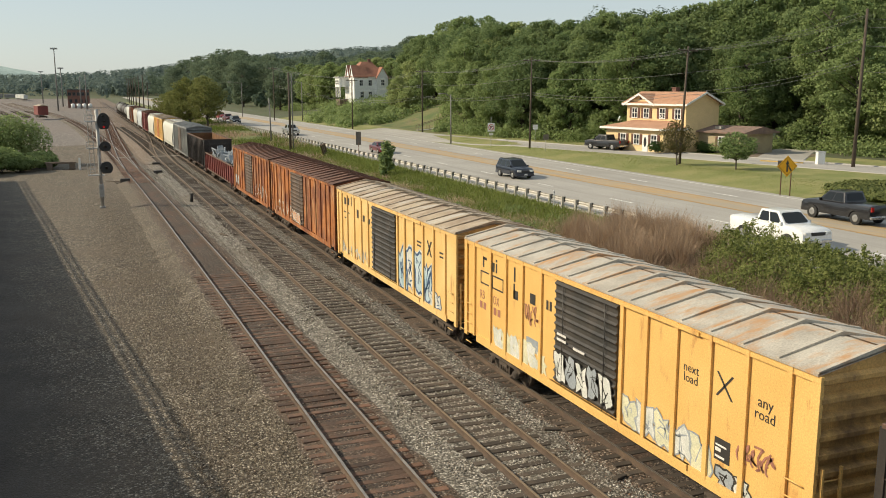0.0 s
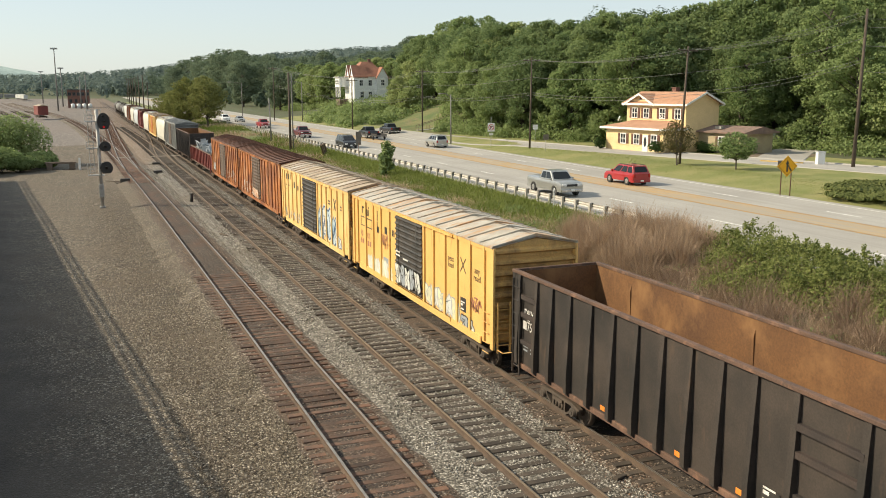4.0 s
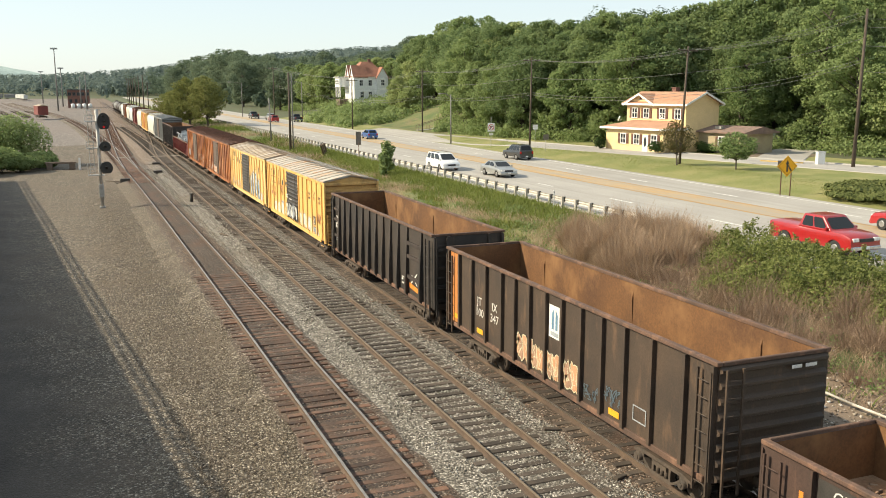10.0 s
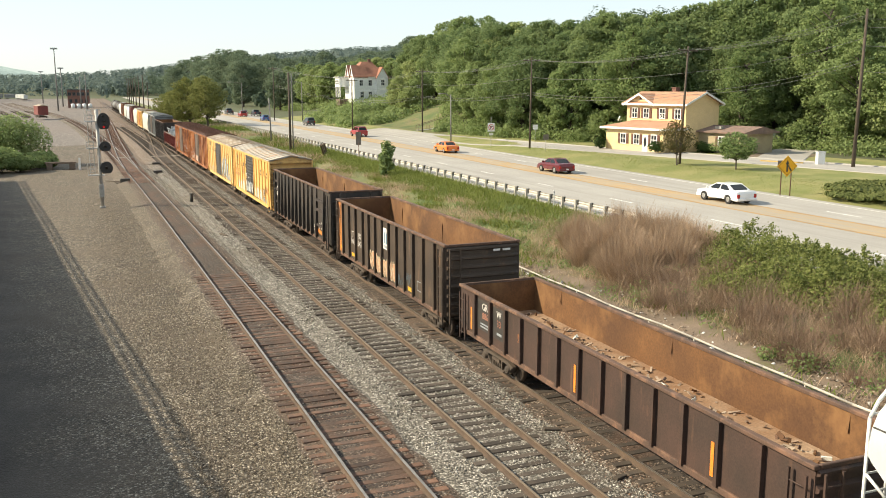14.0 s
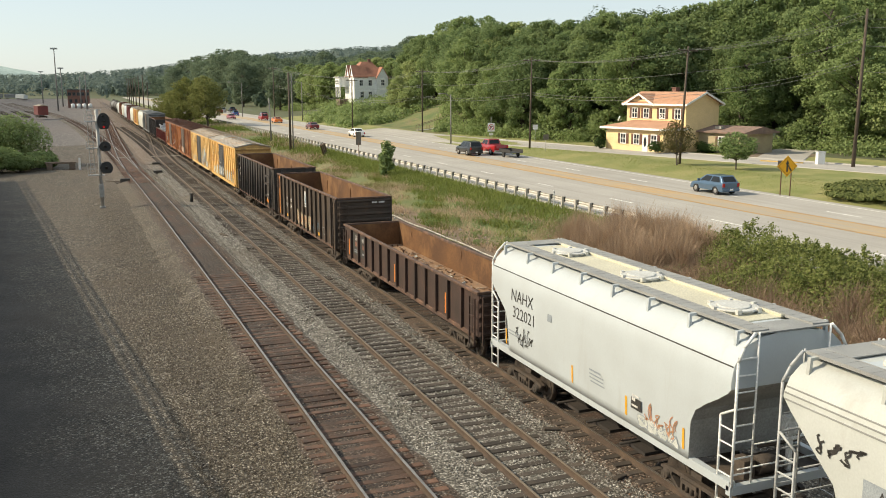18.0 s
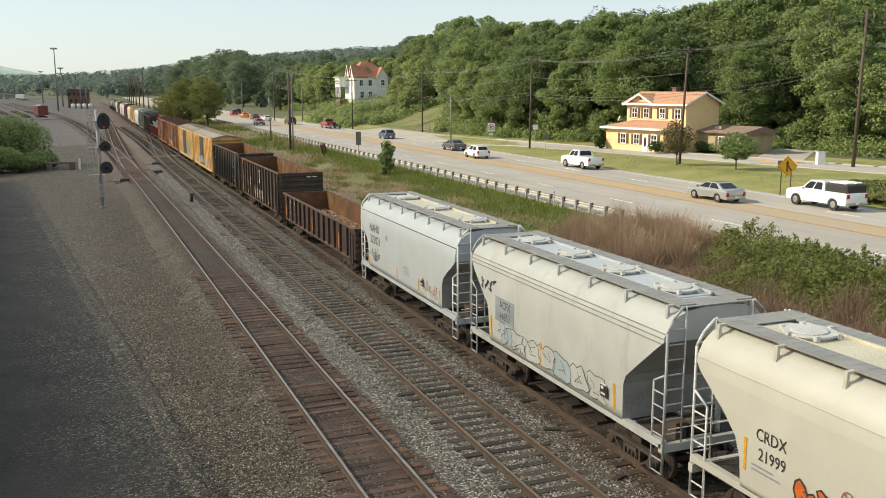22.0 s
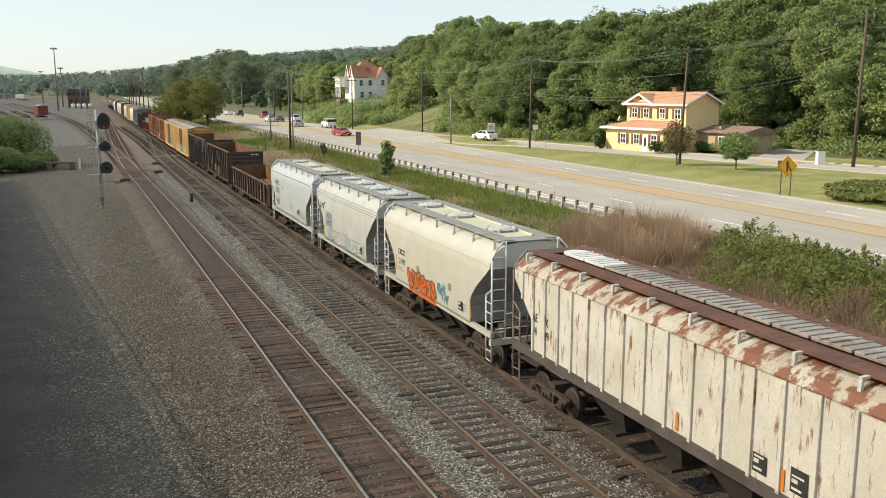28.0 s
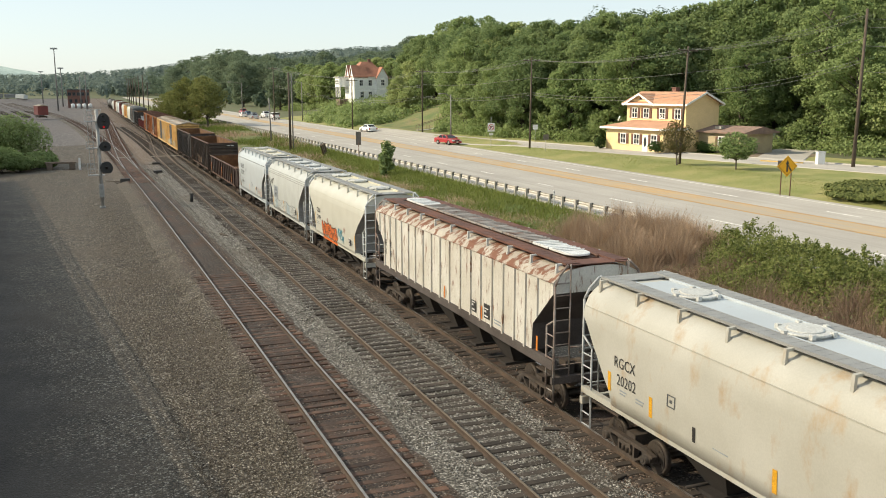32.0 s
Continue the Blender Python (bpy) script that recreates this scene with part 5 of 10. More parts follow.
def gondola(front, rear, label, paint, rib_paint, top, ribs, taper, end_style, floor=1.15, inner=None):
    root, h = rolling_stock("gondola", front, rear, label)
    W, z0 = 1.46, 1.12
    underframe(root, h - 0.3, 1.12)
    for s, nm in ((-1, "near"), (1, "far")):
        b = new_bm()
        box(b, min(s * W, s * (W - 0.04)), max(s * W, s * (W - 0.04)), -h, h, z0, top - 0.08, mi=0)
        for f in b.faces:
            f.normal_update()
            if f.normal.x * s < -0.5:
                f.material_index = 1
        part("side_wall", b, [paint, M_GONIN], root, "dented steel side, rusty inside")
    for s in (-1, 1):
        b = new_bm()
        box(b, min(s * (W - 0.06), s * (W + 0.09)), max(s * (W - 0.06), s * (W + 0.09)), -h - 0.05, h + 0.05, top - 0.1, top)
        part("top_chord", bevelled(b, 0.015), M_RUSTRIM, root, "worn top edge")
        b = new_bm()
        box(b, min(s * (W - 0.02), s * (W + 0.06)), max(s * (W - 0.02), s * (W + 0.06)), -h + 0.3, h - 0.3, z0 - 0.1, z0 + 0.06)
        part("side_sill", bevelled(b, 0.015), M_RUSTRIM, root, "worn lower edge")
        b = new_bm()
        box(b, -W + 0.07, W - 0.07, min(s * (h - 0.03), s * (h + 0.055)), max(s * (h - 0.03), s * (h + 0.055)), top - 0.1, top - 0.003)
        part("end_chord", bevelled(b, 0.015), M_RUSTRIM, root, "worn top edge of the end")
    for y in ribs:
        for s in (-1, 1):
            b = new_bm()
            if taper:
                v0, v1 = 0.07, 0.17
                extrude_poly(b, [(s * W, z0 - 0.12), (s * (W + 0.16), z0 + 0.05), (s * (W + 0.17), z0 + 0.5), (s * (W + 0.06), top - 0.1), (s * W, top - 0.1)], "y", y - 0.08, y + 0.08)
            else:
                extrude_poly(b, [(s * W, z0), (s * (W + 0.11), z0 + 0.03), (s * (W + 0.11), top - 0.12), (s * W, top - 0.1)], "y", y - 0.055, y + 0.055)
            part("rib", b, rib_paint, root)
    for s in (-1, 1):
        b = new_bm()
        box(b, -W + 0.04, W - 0.04, min(s * h, s * (h - 0.05)), max(s * h, s * (h - 0.05)), z0, top - 0.08)
        for f in b.faces:
            f.normal_update()
            if f.normal.y * s < -0.5:
                f.material_index = 1
        part("end_wall", b, [rib_paint, M_GONIN], root, "ribbed end wall")
        if end_style == "corrugated":
            n = max(4, int((top - z0) / 0.32))
            for i in range(n):
                z = z0 + 0.1 + (top - z0 - 0.25) * i / (n - 1) * 0.98
                b = new_bm()
                extrude_poly(b, [(s * h, z - 0.08), (s * (h + 0.1), z - 0.03), (s * (h + 0.1), z + 0.03), (s * h, z + 0.1)], "x", -W + 0.02, W - 0.02)
                part("end_rib", b, rib_paint, root)
        else:
            for z in np.linspace(z0 + 0.15, top - 0.6, 4):
                b = new_bm()
                box(b, -W, W, min(s * h, s * (h + 0.14)), max(s * h, s * (h + 0.14)), z - 0.06, z + 0.06)
                part("end_rib", b, rib_paint, root)
            for x in (-W + 0.04, -0.85, 0.85, W - 0.04):
                b = new_bm()
                box(b, x - 0.05, x + 0.05, min(s * h, s * (h + 0.15)), max(s * h, s * (h + 0.15)), z0, top - 0.1)
                part("end_post", b, rib_paint, root)
        ladder("end_ladder", root, -W + 0.3, s * (h + 0.17), 0.9, top - 0.2, rib_paint, 0.42, "x")
        ladder("side_ladder", root, -W - 0.11, s * (h - 0.33), 0.85, top - 0.3, rib_paint, 0.45, "y")
    b = new_bm()
    box(b, -W + 0.05, W - 0.05, -h + 0.05, h - 0.05, floor - 0.06, floor)
    part("floor", b, M_GONFLOOR, root, "rusty floor with scraps")
    for y in np.linspace(-h + 2, h - 2, 3):
        for s in (-1, 1):
            b = new_bm()
            extrude_poly(b, [(s * (W - 0.04), top - 0.35), (s * (W - 0.085), top - 0.55), (s * (W - 0.04), floor + 1.1)], "y", y - 0.03, y + 0.03)
            part("tie_down", b, M_GONIN, root)
    return root, h, W


_r, _h, _w = gondola(10.4, -4.4, "black high-sided gondola with rusty empty inside", M_GONBLK, M_GONBLK, 4.05, [7.0, 5.9, 4.98, 3.95, 2.85, 1.78, 0.73, -0.32, -1.36, -2.4, -3.42, -4.55, -6.2], True, "braced", 1.3)
text_part("lettering", "DJJX", 0.4, on_side(6.4, 2.8, -1.48), M_INKW, _r, squeeze=0.8)
text_part("lettering", "756", 0.4, on_side(6.28, 2.42, -1.48), M_INKW, _r, squeeze=0.8)
bars("number", [(6.8, 2.3, 0.16, 0.26), (6.66, 2.3, 0.1, 0.26)], _r, M_INKW, -1.475, "worn white number blocks")
bars("small_lettering", [(6.75, 1.75, 0.3, 0.05), (6.75, 1.63, 0.25, 0.05), (6.3, 1.72, 0.3, 0.05), (6.3, 1.6, 0.3, 0.05)], _r, G_GREY, -1.475)
_b = new_bm()
for _z in (1.9, 2.75, 3.3):
    box(_b, -1.56, -1.46, -6.2, -4.6, _z - 0.07, _z + 0.07)
    box(_b, -1.56, -1.46, 5.9, 7.0, _z - 0.07, _z + 0.07)
part("side_brace", _b, M_GONDARK, _r)
decal("stripe", [[(-4.75, 1.45), (-5.9, 1.35), (-5.9, 1.55), (-4.75, 1.65)]], _r, M_ORREFL, -1.48)
decal("stripe", [[(-4.9, 1.65), (-5.0, 1.65), (-5.7, 2.15), (-5.6, 2.15)], [(-5.6, 1.65), (-5.7, 1.65), (-5.1, 2.0), (-5.0, 2.0)]], _r, M_INKW, -1.48)
consolidated(_r, -3.75, 1.4, 0.5, 0.35, -1.48)
for _y in (-0.9, -3.0, 2.3):
    decal("reflector", [[(_y, 1.25), (_y - 0.3, 1.25), (_y - 0.3, 1.38), (_y, 1.38)]], _r, M_ORREFL, -1.48)

_r, _h, _w = gondola(-6.0, -21.1, "dark brown gondola with graffiti, rusty inside", M_GONBRN, M_GONBRN, 3.86, [7.35, 6.42, 5.3, 4.15, 2.95, 2.0, 1.0, 0.0, -0.95, -2.0, -3.05, -4.1, -5.25, -6.48, -7.45], False, "corrugated", 1.3)
decal("repainted_panel", [[(7.3, 1.2), (6.5, 1.2), (6.5, 3.72), (7.3, 3.72)]], _r, M_ORANGE, -1.48, "orange repainted end panel")
text_part("lettering", "JT", 0.4, on_side(4.78, 2.4, -1.475), M_INKW, _r, squeeze=1.1)
text_part("lettering", "100", 0.4, on_side(4.75, 2.02, -1.475), M_INKW, _r, squeeze=1.1)
text_part("lettering", "IX", 0.4, on_side(3.58, 2.44, -1.475), M_INKW, _r, squeeze=1.1)
text_part("lettering", "347", 0.4, on_side(3.58, 2.06, -1.475), M_INKW, _r, squeeze=1.1)
decal("placard", [[(-0.14, 2.5), (-0.8, 2.5), (-0.8, 3.45), (-0.14, 3.45)]], _r, M_WHITE, -1.478, "white and blue placard")
decal("placard_band", [[(-0.25, 2.56), (-0.7, 2.56), (-0.7, 2.68), (-0.25, 2.68)]], _r, G_GREY, -1.484)
decal("placard_figure", [[(-0.3, 2.75), (-0.42, 2.75), (-0.42, 3.35), (-0.3, 3.2)], [(-0.52, 2.75), (-0.64, 2.75), (-0.64, 3.2), (-0.52, 3.35)]], _r, G_BLUE, -1.484)
for _k in range(4):
    _a, _c = (1.9, 1.05, 0.05, -1.0)[_k], (1.05, 0.08, -0.9, -1.92)[_k]
    scrawl(_r, _c, _a, 1.3, 1.95, 9, G_SALMON, 52 + _k, -1.482, 0.12)
    graffiti(_r, _c + 0.08, _a - 0.08, 1.22, 2.12, 2, [G_SALMON, G_RUSTPINK], G_PALE, 62 + _k, -1.486, 0.028)
scrawl(_r, -3.0, -2.1, 1.3, 1.8, 6, G_DULLBLUE, 53, -1.48, 0.035)
scrawl(_r, -4.0, -3.1, 1.5, 2.0, 6, G_DULLBLUE, 54, -1.48, 0.035)
for _y, _z in ((7.0, 1.35), (4.95, 1.3), (-3.4, 1.28)):
    decal("reflector", [[(_y, _z), (_y - 0.48, _z), (_y - 0.48, _z + 0.17), (_y, _z + 0.17)]], _r, M_AMBER, -1.486)
decal("stencil_frame", [[(-4.5, 1.5), (-5.0, 1.5), (-5.0, 1.53), (-4.5, 1.53)], [(-4.5, 1.87), (-5.0, 1.87), (-5.0, 1.9), (-4.5, 1.9)], [(-4.47, 1.5), (-4.5, 1.5), (-4.5, 1.9), (-4.47, 1.9)], [(-5.0, 1.5), (-5.03, 1.5), (-5.03, 1.9), (-5.0, 1.9)]], _r, G_GREY, -1.478)
_b = new_bm()
for _x, _wd in ((0.55, 0.28), (0.95, 0.32)):
    box(_b, _x - _wd / 2, _x + _wd / 2, -_h - 0.107, -_h - 0.101, 3.52, 3.6)
part("number", _b, M_INKW, _r, "small white end number blocks")

_r, _h, _w = gondola(-22.6, -39.3, "low maroon gondola with scrap on its floor", M_GONMAR, M_GONMAR, 2.72, [7.05, 5.82, 4.68, 3.6, 2.45, 1.28, 0.1, -1.05, -2.2, -3.35, -4.5, -5.7, -7.0], False, "corrugated", 1.5)
_rg3 = random.Random(44)
_b = new_bm()
for _a in range(420):
    _m = pose(_rg3.uniform(-1.2, 1.2), _rg3.uniform(-_h + 0.4, _h - 0.4), 1.5 + _rg3.uniform(0, 0.05), _rg3.uniform(-30, 30), _rg3.uniform(-30, 30), _rg3.uniform(0, 180))
    _l = _rg3.choice((0.03, 0.05, 0.08, 0.16))
    box(_b, -_l, _l, -0.03, 0.03, -0.012, 0.018, _m)
_o = part("scrap_debris", _b, M_LIDSCRAP, _r, "scraps of steel and wood on the floor")
_o["kind"] = "stuff"
text_part("lettering", "GR", 0.34, on_side(6.35, 2.28, -1.475), M_INKW, _r)
text_part("lettering", "W", 0.34, on_side(5.25, 2.28, -1.475), M_INKW, _r)
text_part("lettering", "886", 0.32, on_side(6.32, 1.97, -1.475), M_INKR, _r)
text_part("lettering", "33", 0.32, on_side(5.25, 1.97, -1.475), M_INKR, _r)
decal("stencil_panel", [[(6.95, 1.45), (5.9, 1.45), (5.9, 2.5), (6.95, 2.5)], [(5.7, 1.45), (4.8, 1.45), (4.8, 2.5), (5.7, 2.5)]], _r, M_INK, -1.464)
bars("small_lettering", [(6.7, 1.66, 0.7, 0.05), (6.7, 1.56, 0.6, 0.05), (5.4, 1.6, 0.35, 0.08)], _r, G_GREY, -1.472)
for _y, _z in ((7.28, 1.35), (3.85, 1.75), (0.25, 1.35), (-2.05, 1.75), (-5.55, 1.35)):
    decal("reflector", [[(_y, _z), (_y - 0.11, _z), (_y - 0.11, _z + (0.78 if _z < 1.5 else 0.3)), (_y, _z + (0.78 if _z < 1.5 else 0.3))]], _r, M_ORREFL, -1.58 if _z < 1.5 else -1.478)
_rnd = random.Random(5)
_b = new_bm()
for _ in range(170):
    _m = pose(_rnd.uniform(-1.1, 1.1), _rnd.uniform(-7.9, 7.9), 1.52 + _rnd.uniform(0, 0.1), _rnd.uniform(0, 180), _rnd.uniform(-30, 30), _rnd.uniform(0, 360))
    _a, _c, _d = _rnd.uniform(0.02, 0.12), _rnd.uniform(0.02, 0.07), _rnd.uniform(0.008, 0.03)
    box(_b, -_a, _a, -_c, _c, -_d, _d, _m, _rnd.choice((0, 0, 0, 1, 1, 2)))
_s = part("scrap", _b, [M_GONIN, M_GONMAR, G_WHITE], _r, "scattered rusty scrap pieces")
_s["kind"] = "stuff"


ROUND = [(1.5, 1.32), (1.52, 1.6), (1.545, 2.2), (1.55, 3.0), (1.53, 3.55), (1.48, 3.86), (1.36, 4.12), (1.12, 4.34), (0.8, 4.46), (0.4, 4.52)]
FLAT = [(1.46, 1.5), (1.46, 2.0), (1.46, 2.6), (1.46, 3.2), (1.46, 3.75), (1.46, 4.08), (1.3, 4.26), (1.0, 4.4), (0.6, 4.47), (0.3, 4.5)]


def hopper(front, rear, label, paint, prof, cut, end_mat, board_mat, trough_mat, hatches, rail_mat, posts=(), seam=None, sill_mat=None, edge_mat=None, roof_mat=None, long_lids=False, bracket_mat=None, gear=True, sill=(1.16, 1.36), foot_mat=None):
    """A covered hopper: lofted body with cut-back slope ends, roof walks, hatches, end cages, chutes. cut: (z, set-back) pairs."""
    root, h = rolling_stock("covered_hopper", front, rear, label, centre=(front - rear) / 2 - 1.75, gear=gear)
    hb = h - 0.12
    foot_mat = foot_mat or M_TRUCK
    low = sill[1] - 0.04
    prof = [(float(np.interp(low, [p[1] for p in prof], [p[0] for p in prof])), low)] + [p for p in prof if p[1] > low + 0.1]
    cz, cd = [c[0] for c in cut], [c[1] for c in cut]

    def end_y(z):
        return hb - float(np.interp(z, cz, cd))
    zs = [p[1] for p in prof]
    extra = [z for z in cz if zs[0] < z < zs[-1]]
    pts = sorted(set([(float(np.interp(z, zs, [p[0] for p in prof])), z) for z in zs + extra]), key=lambda p: p[1])
    b = new_bm()
    ring = {}
    for s in (-1, 1):
        for e in (-1, 1):
            ring[s, e] = [b.verts.new((s * x, e * end_y(z), z)) for x, z in pts]
    k = len(pts)
    body_faces, end_faces = [], []
    for s in (-1, 1):
        for i in range(k - 1):
            f = b.faces.new((ring[s, -1][i], ring[s, 1][i], ring[s, 1][i + 1], ring[s, -1][i + 1]))
            f.smooth = not posts
            if roof_mat and pts[i][1] > 4.05:
                f.material_index = 2
    for e in (-1, 1):
        cap = {s: [b.verts.new((s * x, e * end_y(z), z)) for x, z in pts] for s in (-1, 1)}
        for i in range(k - 1):
            f = b.faces.new((cap[-1][i], cap[1][i], cap[1][i + 1], cap[-1][i + 1]))
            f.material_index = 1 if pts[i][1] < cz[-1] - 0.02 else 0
    f = b.faces.new((ring[-1, -1][-1], ring[-1, 1][-1], ring[1, 1][-1], ring[1, -1][-1]))
    f.material_index = 2 if roof_mat else 0
    b.faces.new((ring[-1, -1][0], ring[1, -1][0], ring[1, 1][0], ring[-1, 1][0]))
    bmesh.ops.recalc_face_normals(b, faces=list(b.faces))
    part("body", b, [paint, end_mat, roof_mat or paint], root, "smooth steel tank body" if not posts else "rust-streaked panelled body")
    xside = float(np.interp(2.2, zs, [p[0] for p in prof]))
    for y in posts:
        lo = low if abs(y) < end_y(2.0) else float(np.interp(abs(y), [end_y(2.6), hb], [2.6, 3.8]))
        for s in (-1, 1):
            b = new_bm()
            x0, x1 = sorted((s * 1.46, s * 1.515))
            box(b, x0, x1, y - 0.045, y + 0.045, lo, 4.06)
            part("side_post", b, paint, root)
    if seam:
        b = new_bm()
        for z, d in seam:
            x = float(np.interp(z, zs, [p[0] for p in prof]))
            for s in (-1, 1):
                x0, x1 = sorted((s * (x - 0.02), s * (x + d)))
                box(b, x0, x1, -end_y(z) + 0.02, end_y(z) - 0.02, z - 0.014, z + 0.014)
        part("side_seam", b, edge_mat or paint, root)
    for s in (-1, 1):
        b = new_bm()
        x0, x1 = sorted((s * 1.34, s * 1.5))
        box(b, x0, x1, -h + 0.05, h - 0.05, *sill)
        part("side_sill", b, sill_mat or paint, root)
    for e in (-1, 1):
        b = new_bm()
        y0, y1 = sorted((e * h, e * (h - 0.14)))
        box(b, -1.5, 1.5, y0, y1, 1.1, 1.3)
        part("end_sill", b, sill_mat or paint, root)
        b = new_bm()
        y0, y1 = sorted((e * (h - 0.14), e * (h - 1.5)))
        box(b, -0.25, 0.25, y0, y1, 0.82, 1.2)
        part("draft_sill", b, M_TRUCK, root)
        b = new_bm()
        y0, y1 = sorted((e * (end_y(1.5) + 0.05), e * (h - 0.14)))
        box(b, -1.3, 1.3, y0, y1, 1.2, 1.25)
        part("end_platform", b, foot_mat, root)
    # chutes
    n = 3 if 2 * h < 14 else 4
    for i in range(n):
        y = (i - (n - 1) / 2) * (2 * h - 7.0) / n
        b = new_bm()
        w0, w1 = (2 * h - 7.0) / n * 0.48, 0.35
        lo = [b.verts.new((sx * 0.55, y + sy * w1, 0.42)) for sx, sy in ((-1, -1), (1, -1), (1, 1), (-1, 1))]
        hi = [b.verts.new((sx * 1.3, y + sy * w0, sill[1])) for sx, sy in ((-1, -1), (1, -1), (1, 1), (-1, 1))]
        for q in range(4):
            b.faces.new((lo[q], lo[(q + 1) % 4], hi[(q + 1) % 4], hi[q]))
        b.faces.new(lo[::-1])
        box(b, -0.9, 0.9, y - 0.42, y + 0.42, 0.34, 0.43)
        rod(b, (-1.2, y + 0.3, 0.45), (1.2, y + 0.3, 0.45), 0.04, 6)
        part("discharge_chute", b, M_CHUTE, root, "grimy discharge chute")
    # roof walks on brackets
    for s in (-1, 1):
        b = new_bm()
        x0, x1 = sorted((s * 0.6, s * 1.02))
        box(b, x0, x1, -hb + 0.05, hb - 0.05, 4.575, 4.6)
        for x in (x0, x1):
            box(b, x - 0.012, x + 0.012, -hb + 0.05, hb - 0.05, 4.54, 4.607)
        for q in range(int(2 * hb / 0.3)):
            box(b, x0, x1, -hb + 0.2 + 0.3 * q, -hb + 0.22 + 0.3 * q, 4.6, 4.604)
        part("roof_walk", b, board_mat, root, "grating roof walk")
    nb = int(2 * hb / 1.6)
    for i in range(nb + 1):
        y = -hb + 0.3 + (2 * hb - 0.6) * i / nb
        for s in (-1, 1):
            b = new_bm()
            extrude_poly(b, [(s * 1.16, 4.26), (s * 1.24, 4.22), (s * 1.22, 4.56), (s * 0.95, 4.572), (s * 0.95, 4.53), (s * 1.16, 4.5)], "y", y - 0.04, y + 0.04)
            part("walk_bracket", b, bracket_mat or paint, root)
    for e in (-1, 1):
        b = new_bm()
        y0, y1 = sorted((e * (hb - 0.62), e * (hb + 0.06)))
        box(b, -1.02, 1.02, y0, y1, 4.55, 4.574)
        part("end_walk", b, board_mat, root, "grating end walk")
    b = new_bm()
    box(b, -0.56, 0.56, -hb + 0.9, hb - 0.9, 4.48, 4.545)
    for s in (-1, 1):
        x0, x1 = sorted((s * 0.5, s * 0.58))
        box(b, x0, x1, -hb + 0.9, hb - 0.9, 4.48, 4.6)
    part("roof_trough", bevelled(b, 0.01), trough_mat, root, "raised roof panel under the hatches")
    if long_lids:
        n = 13
        for i in range(n):
            y = -hb + 1.2 + (2 * hb - 2.4) * (i + 0.5) / n
            w = (2 * hb - 2.4) / n * 0.47
            b = new_bm()
            box(b, -0.4, 0.4, y - w, y + w, 4.6, 4.68)
            for q in (-0.5, 0.0, 0.5):
                box(b, -0.42, 0.42, y + q * w - 0.03, y + q * w + 0.03, 4.68, 4.705)
            if i in (0, n - 1):
                rod(b, (0, y + (w if i else -w), 4.61), (0, y + (w if i else -w), 4.675), 0.4, 20)
            part("hatch_cover", bevelled(b, 0.02), M_WHITE if i in (0, 1, n - 1, n - 2) else M_LIDGREY, root, "weathered hatch cover")
    else:
        for y in hatches:
            b = new_bm()
            rod(b, (0, y, 4.54), (0, y, 4.60), 0.5, 28, 0.5)
            rod(b, (0, y, 4.60), (0, y, 4.64), 0.56, 28, 0.54)
            rod(b, (0, y, 4.64), (0, y, 4.66), 0.4, 24, 0.34)
            for a in range(6):
                t = math.tau * a / 6
                box(b, 0.56 * math.cos(t) - 0.05, 0.56 * math.cos(t) + 0.05, y + 0.56 * math.sin(t) - 0.05, y + 0.56 * math.sin(t) + 0.05, 4.56, 4.67)
            part("roof_hatch", b, M_LID, root, "round hatch lid")
    # end cages: corner posts, ladders, platform rails, brake gear
    for e in (-1, 1):
        for s in (-1, 1):
            b = new_bm()
            pipe(b, [(s * 1.45, e * (h - 0.03), 0.55), (s * 1.45, e * (h - 0.03), 4.0), (s * 1.3, e * (h - 0.05), 4.3), (s * 1.02, e * (h - 0.07), 4.58)], 0.035, 6)
            part("corner_post", b, rail_mat, root)
            b = new_bm()
            pipe(b, [(s * 1.45, e * (h - 0.48), 0.55), (s * 1.45, e * (h - 0.48), 2.75), (s * 1.45, e * (h - 0.03), 3.0)], 0.03, 6)
            part("ladder_stile", b, rail_mat, root)
            b = new_bm()
            pipe(b, [(s * 0.95, e * (h - 0.03), 1.3), (s * 0.95, e * (h - 0.03), 4.6)], 0.025, 6)
            lad = part("ladder_stile", b, rail_mat, root, "steel ladder")
            runs = [((s * 1.45, e * (h - 0.03), 1.55 + i * 0.36), (s * 0.95, e * (h - 0.03), 1.55 + i * 0.36)) for i in range(8)]
            runs += [((s * 1.45, e * (h - 0.03), 1.5 + i * 0.34), (s * 1.45, e * (h - 0.48), 1.5 + i * 0.34)) for i in range(4)]
            runs += [((s * 1.45, e * (h - 0.03), z), (s * 1.45, e * (h - 0.5), z)) for z in (0.55, 0.88)]
            for p, q in runs:
                b = new_bm()
                rod(b, p, q, 0.02, 5)
                part("rung", b, rail_mat, lad)
            b = new_bm()
            rod(b, (s * 1.45, e * (h - 0.5), 0.55), (s * 1.45, e * (h - 0.5), 1.2), 0.02, 5)
            part("step_hanger", b, rail_mat, root)
        b = new_bm()
        rod(b, (-0.95, e * (h - 0.05), 2.15), (0.95, e * (h - 0.05), 2.15), 0.02, 6)
        rod(b, (-1.3, e * (h - 0.05), 1.65), (1.3, e * (h - 0.05), 1.65), 0.018, 6)
        part("end_handrail", b, rail_mat, root)
    b = new_bm()
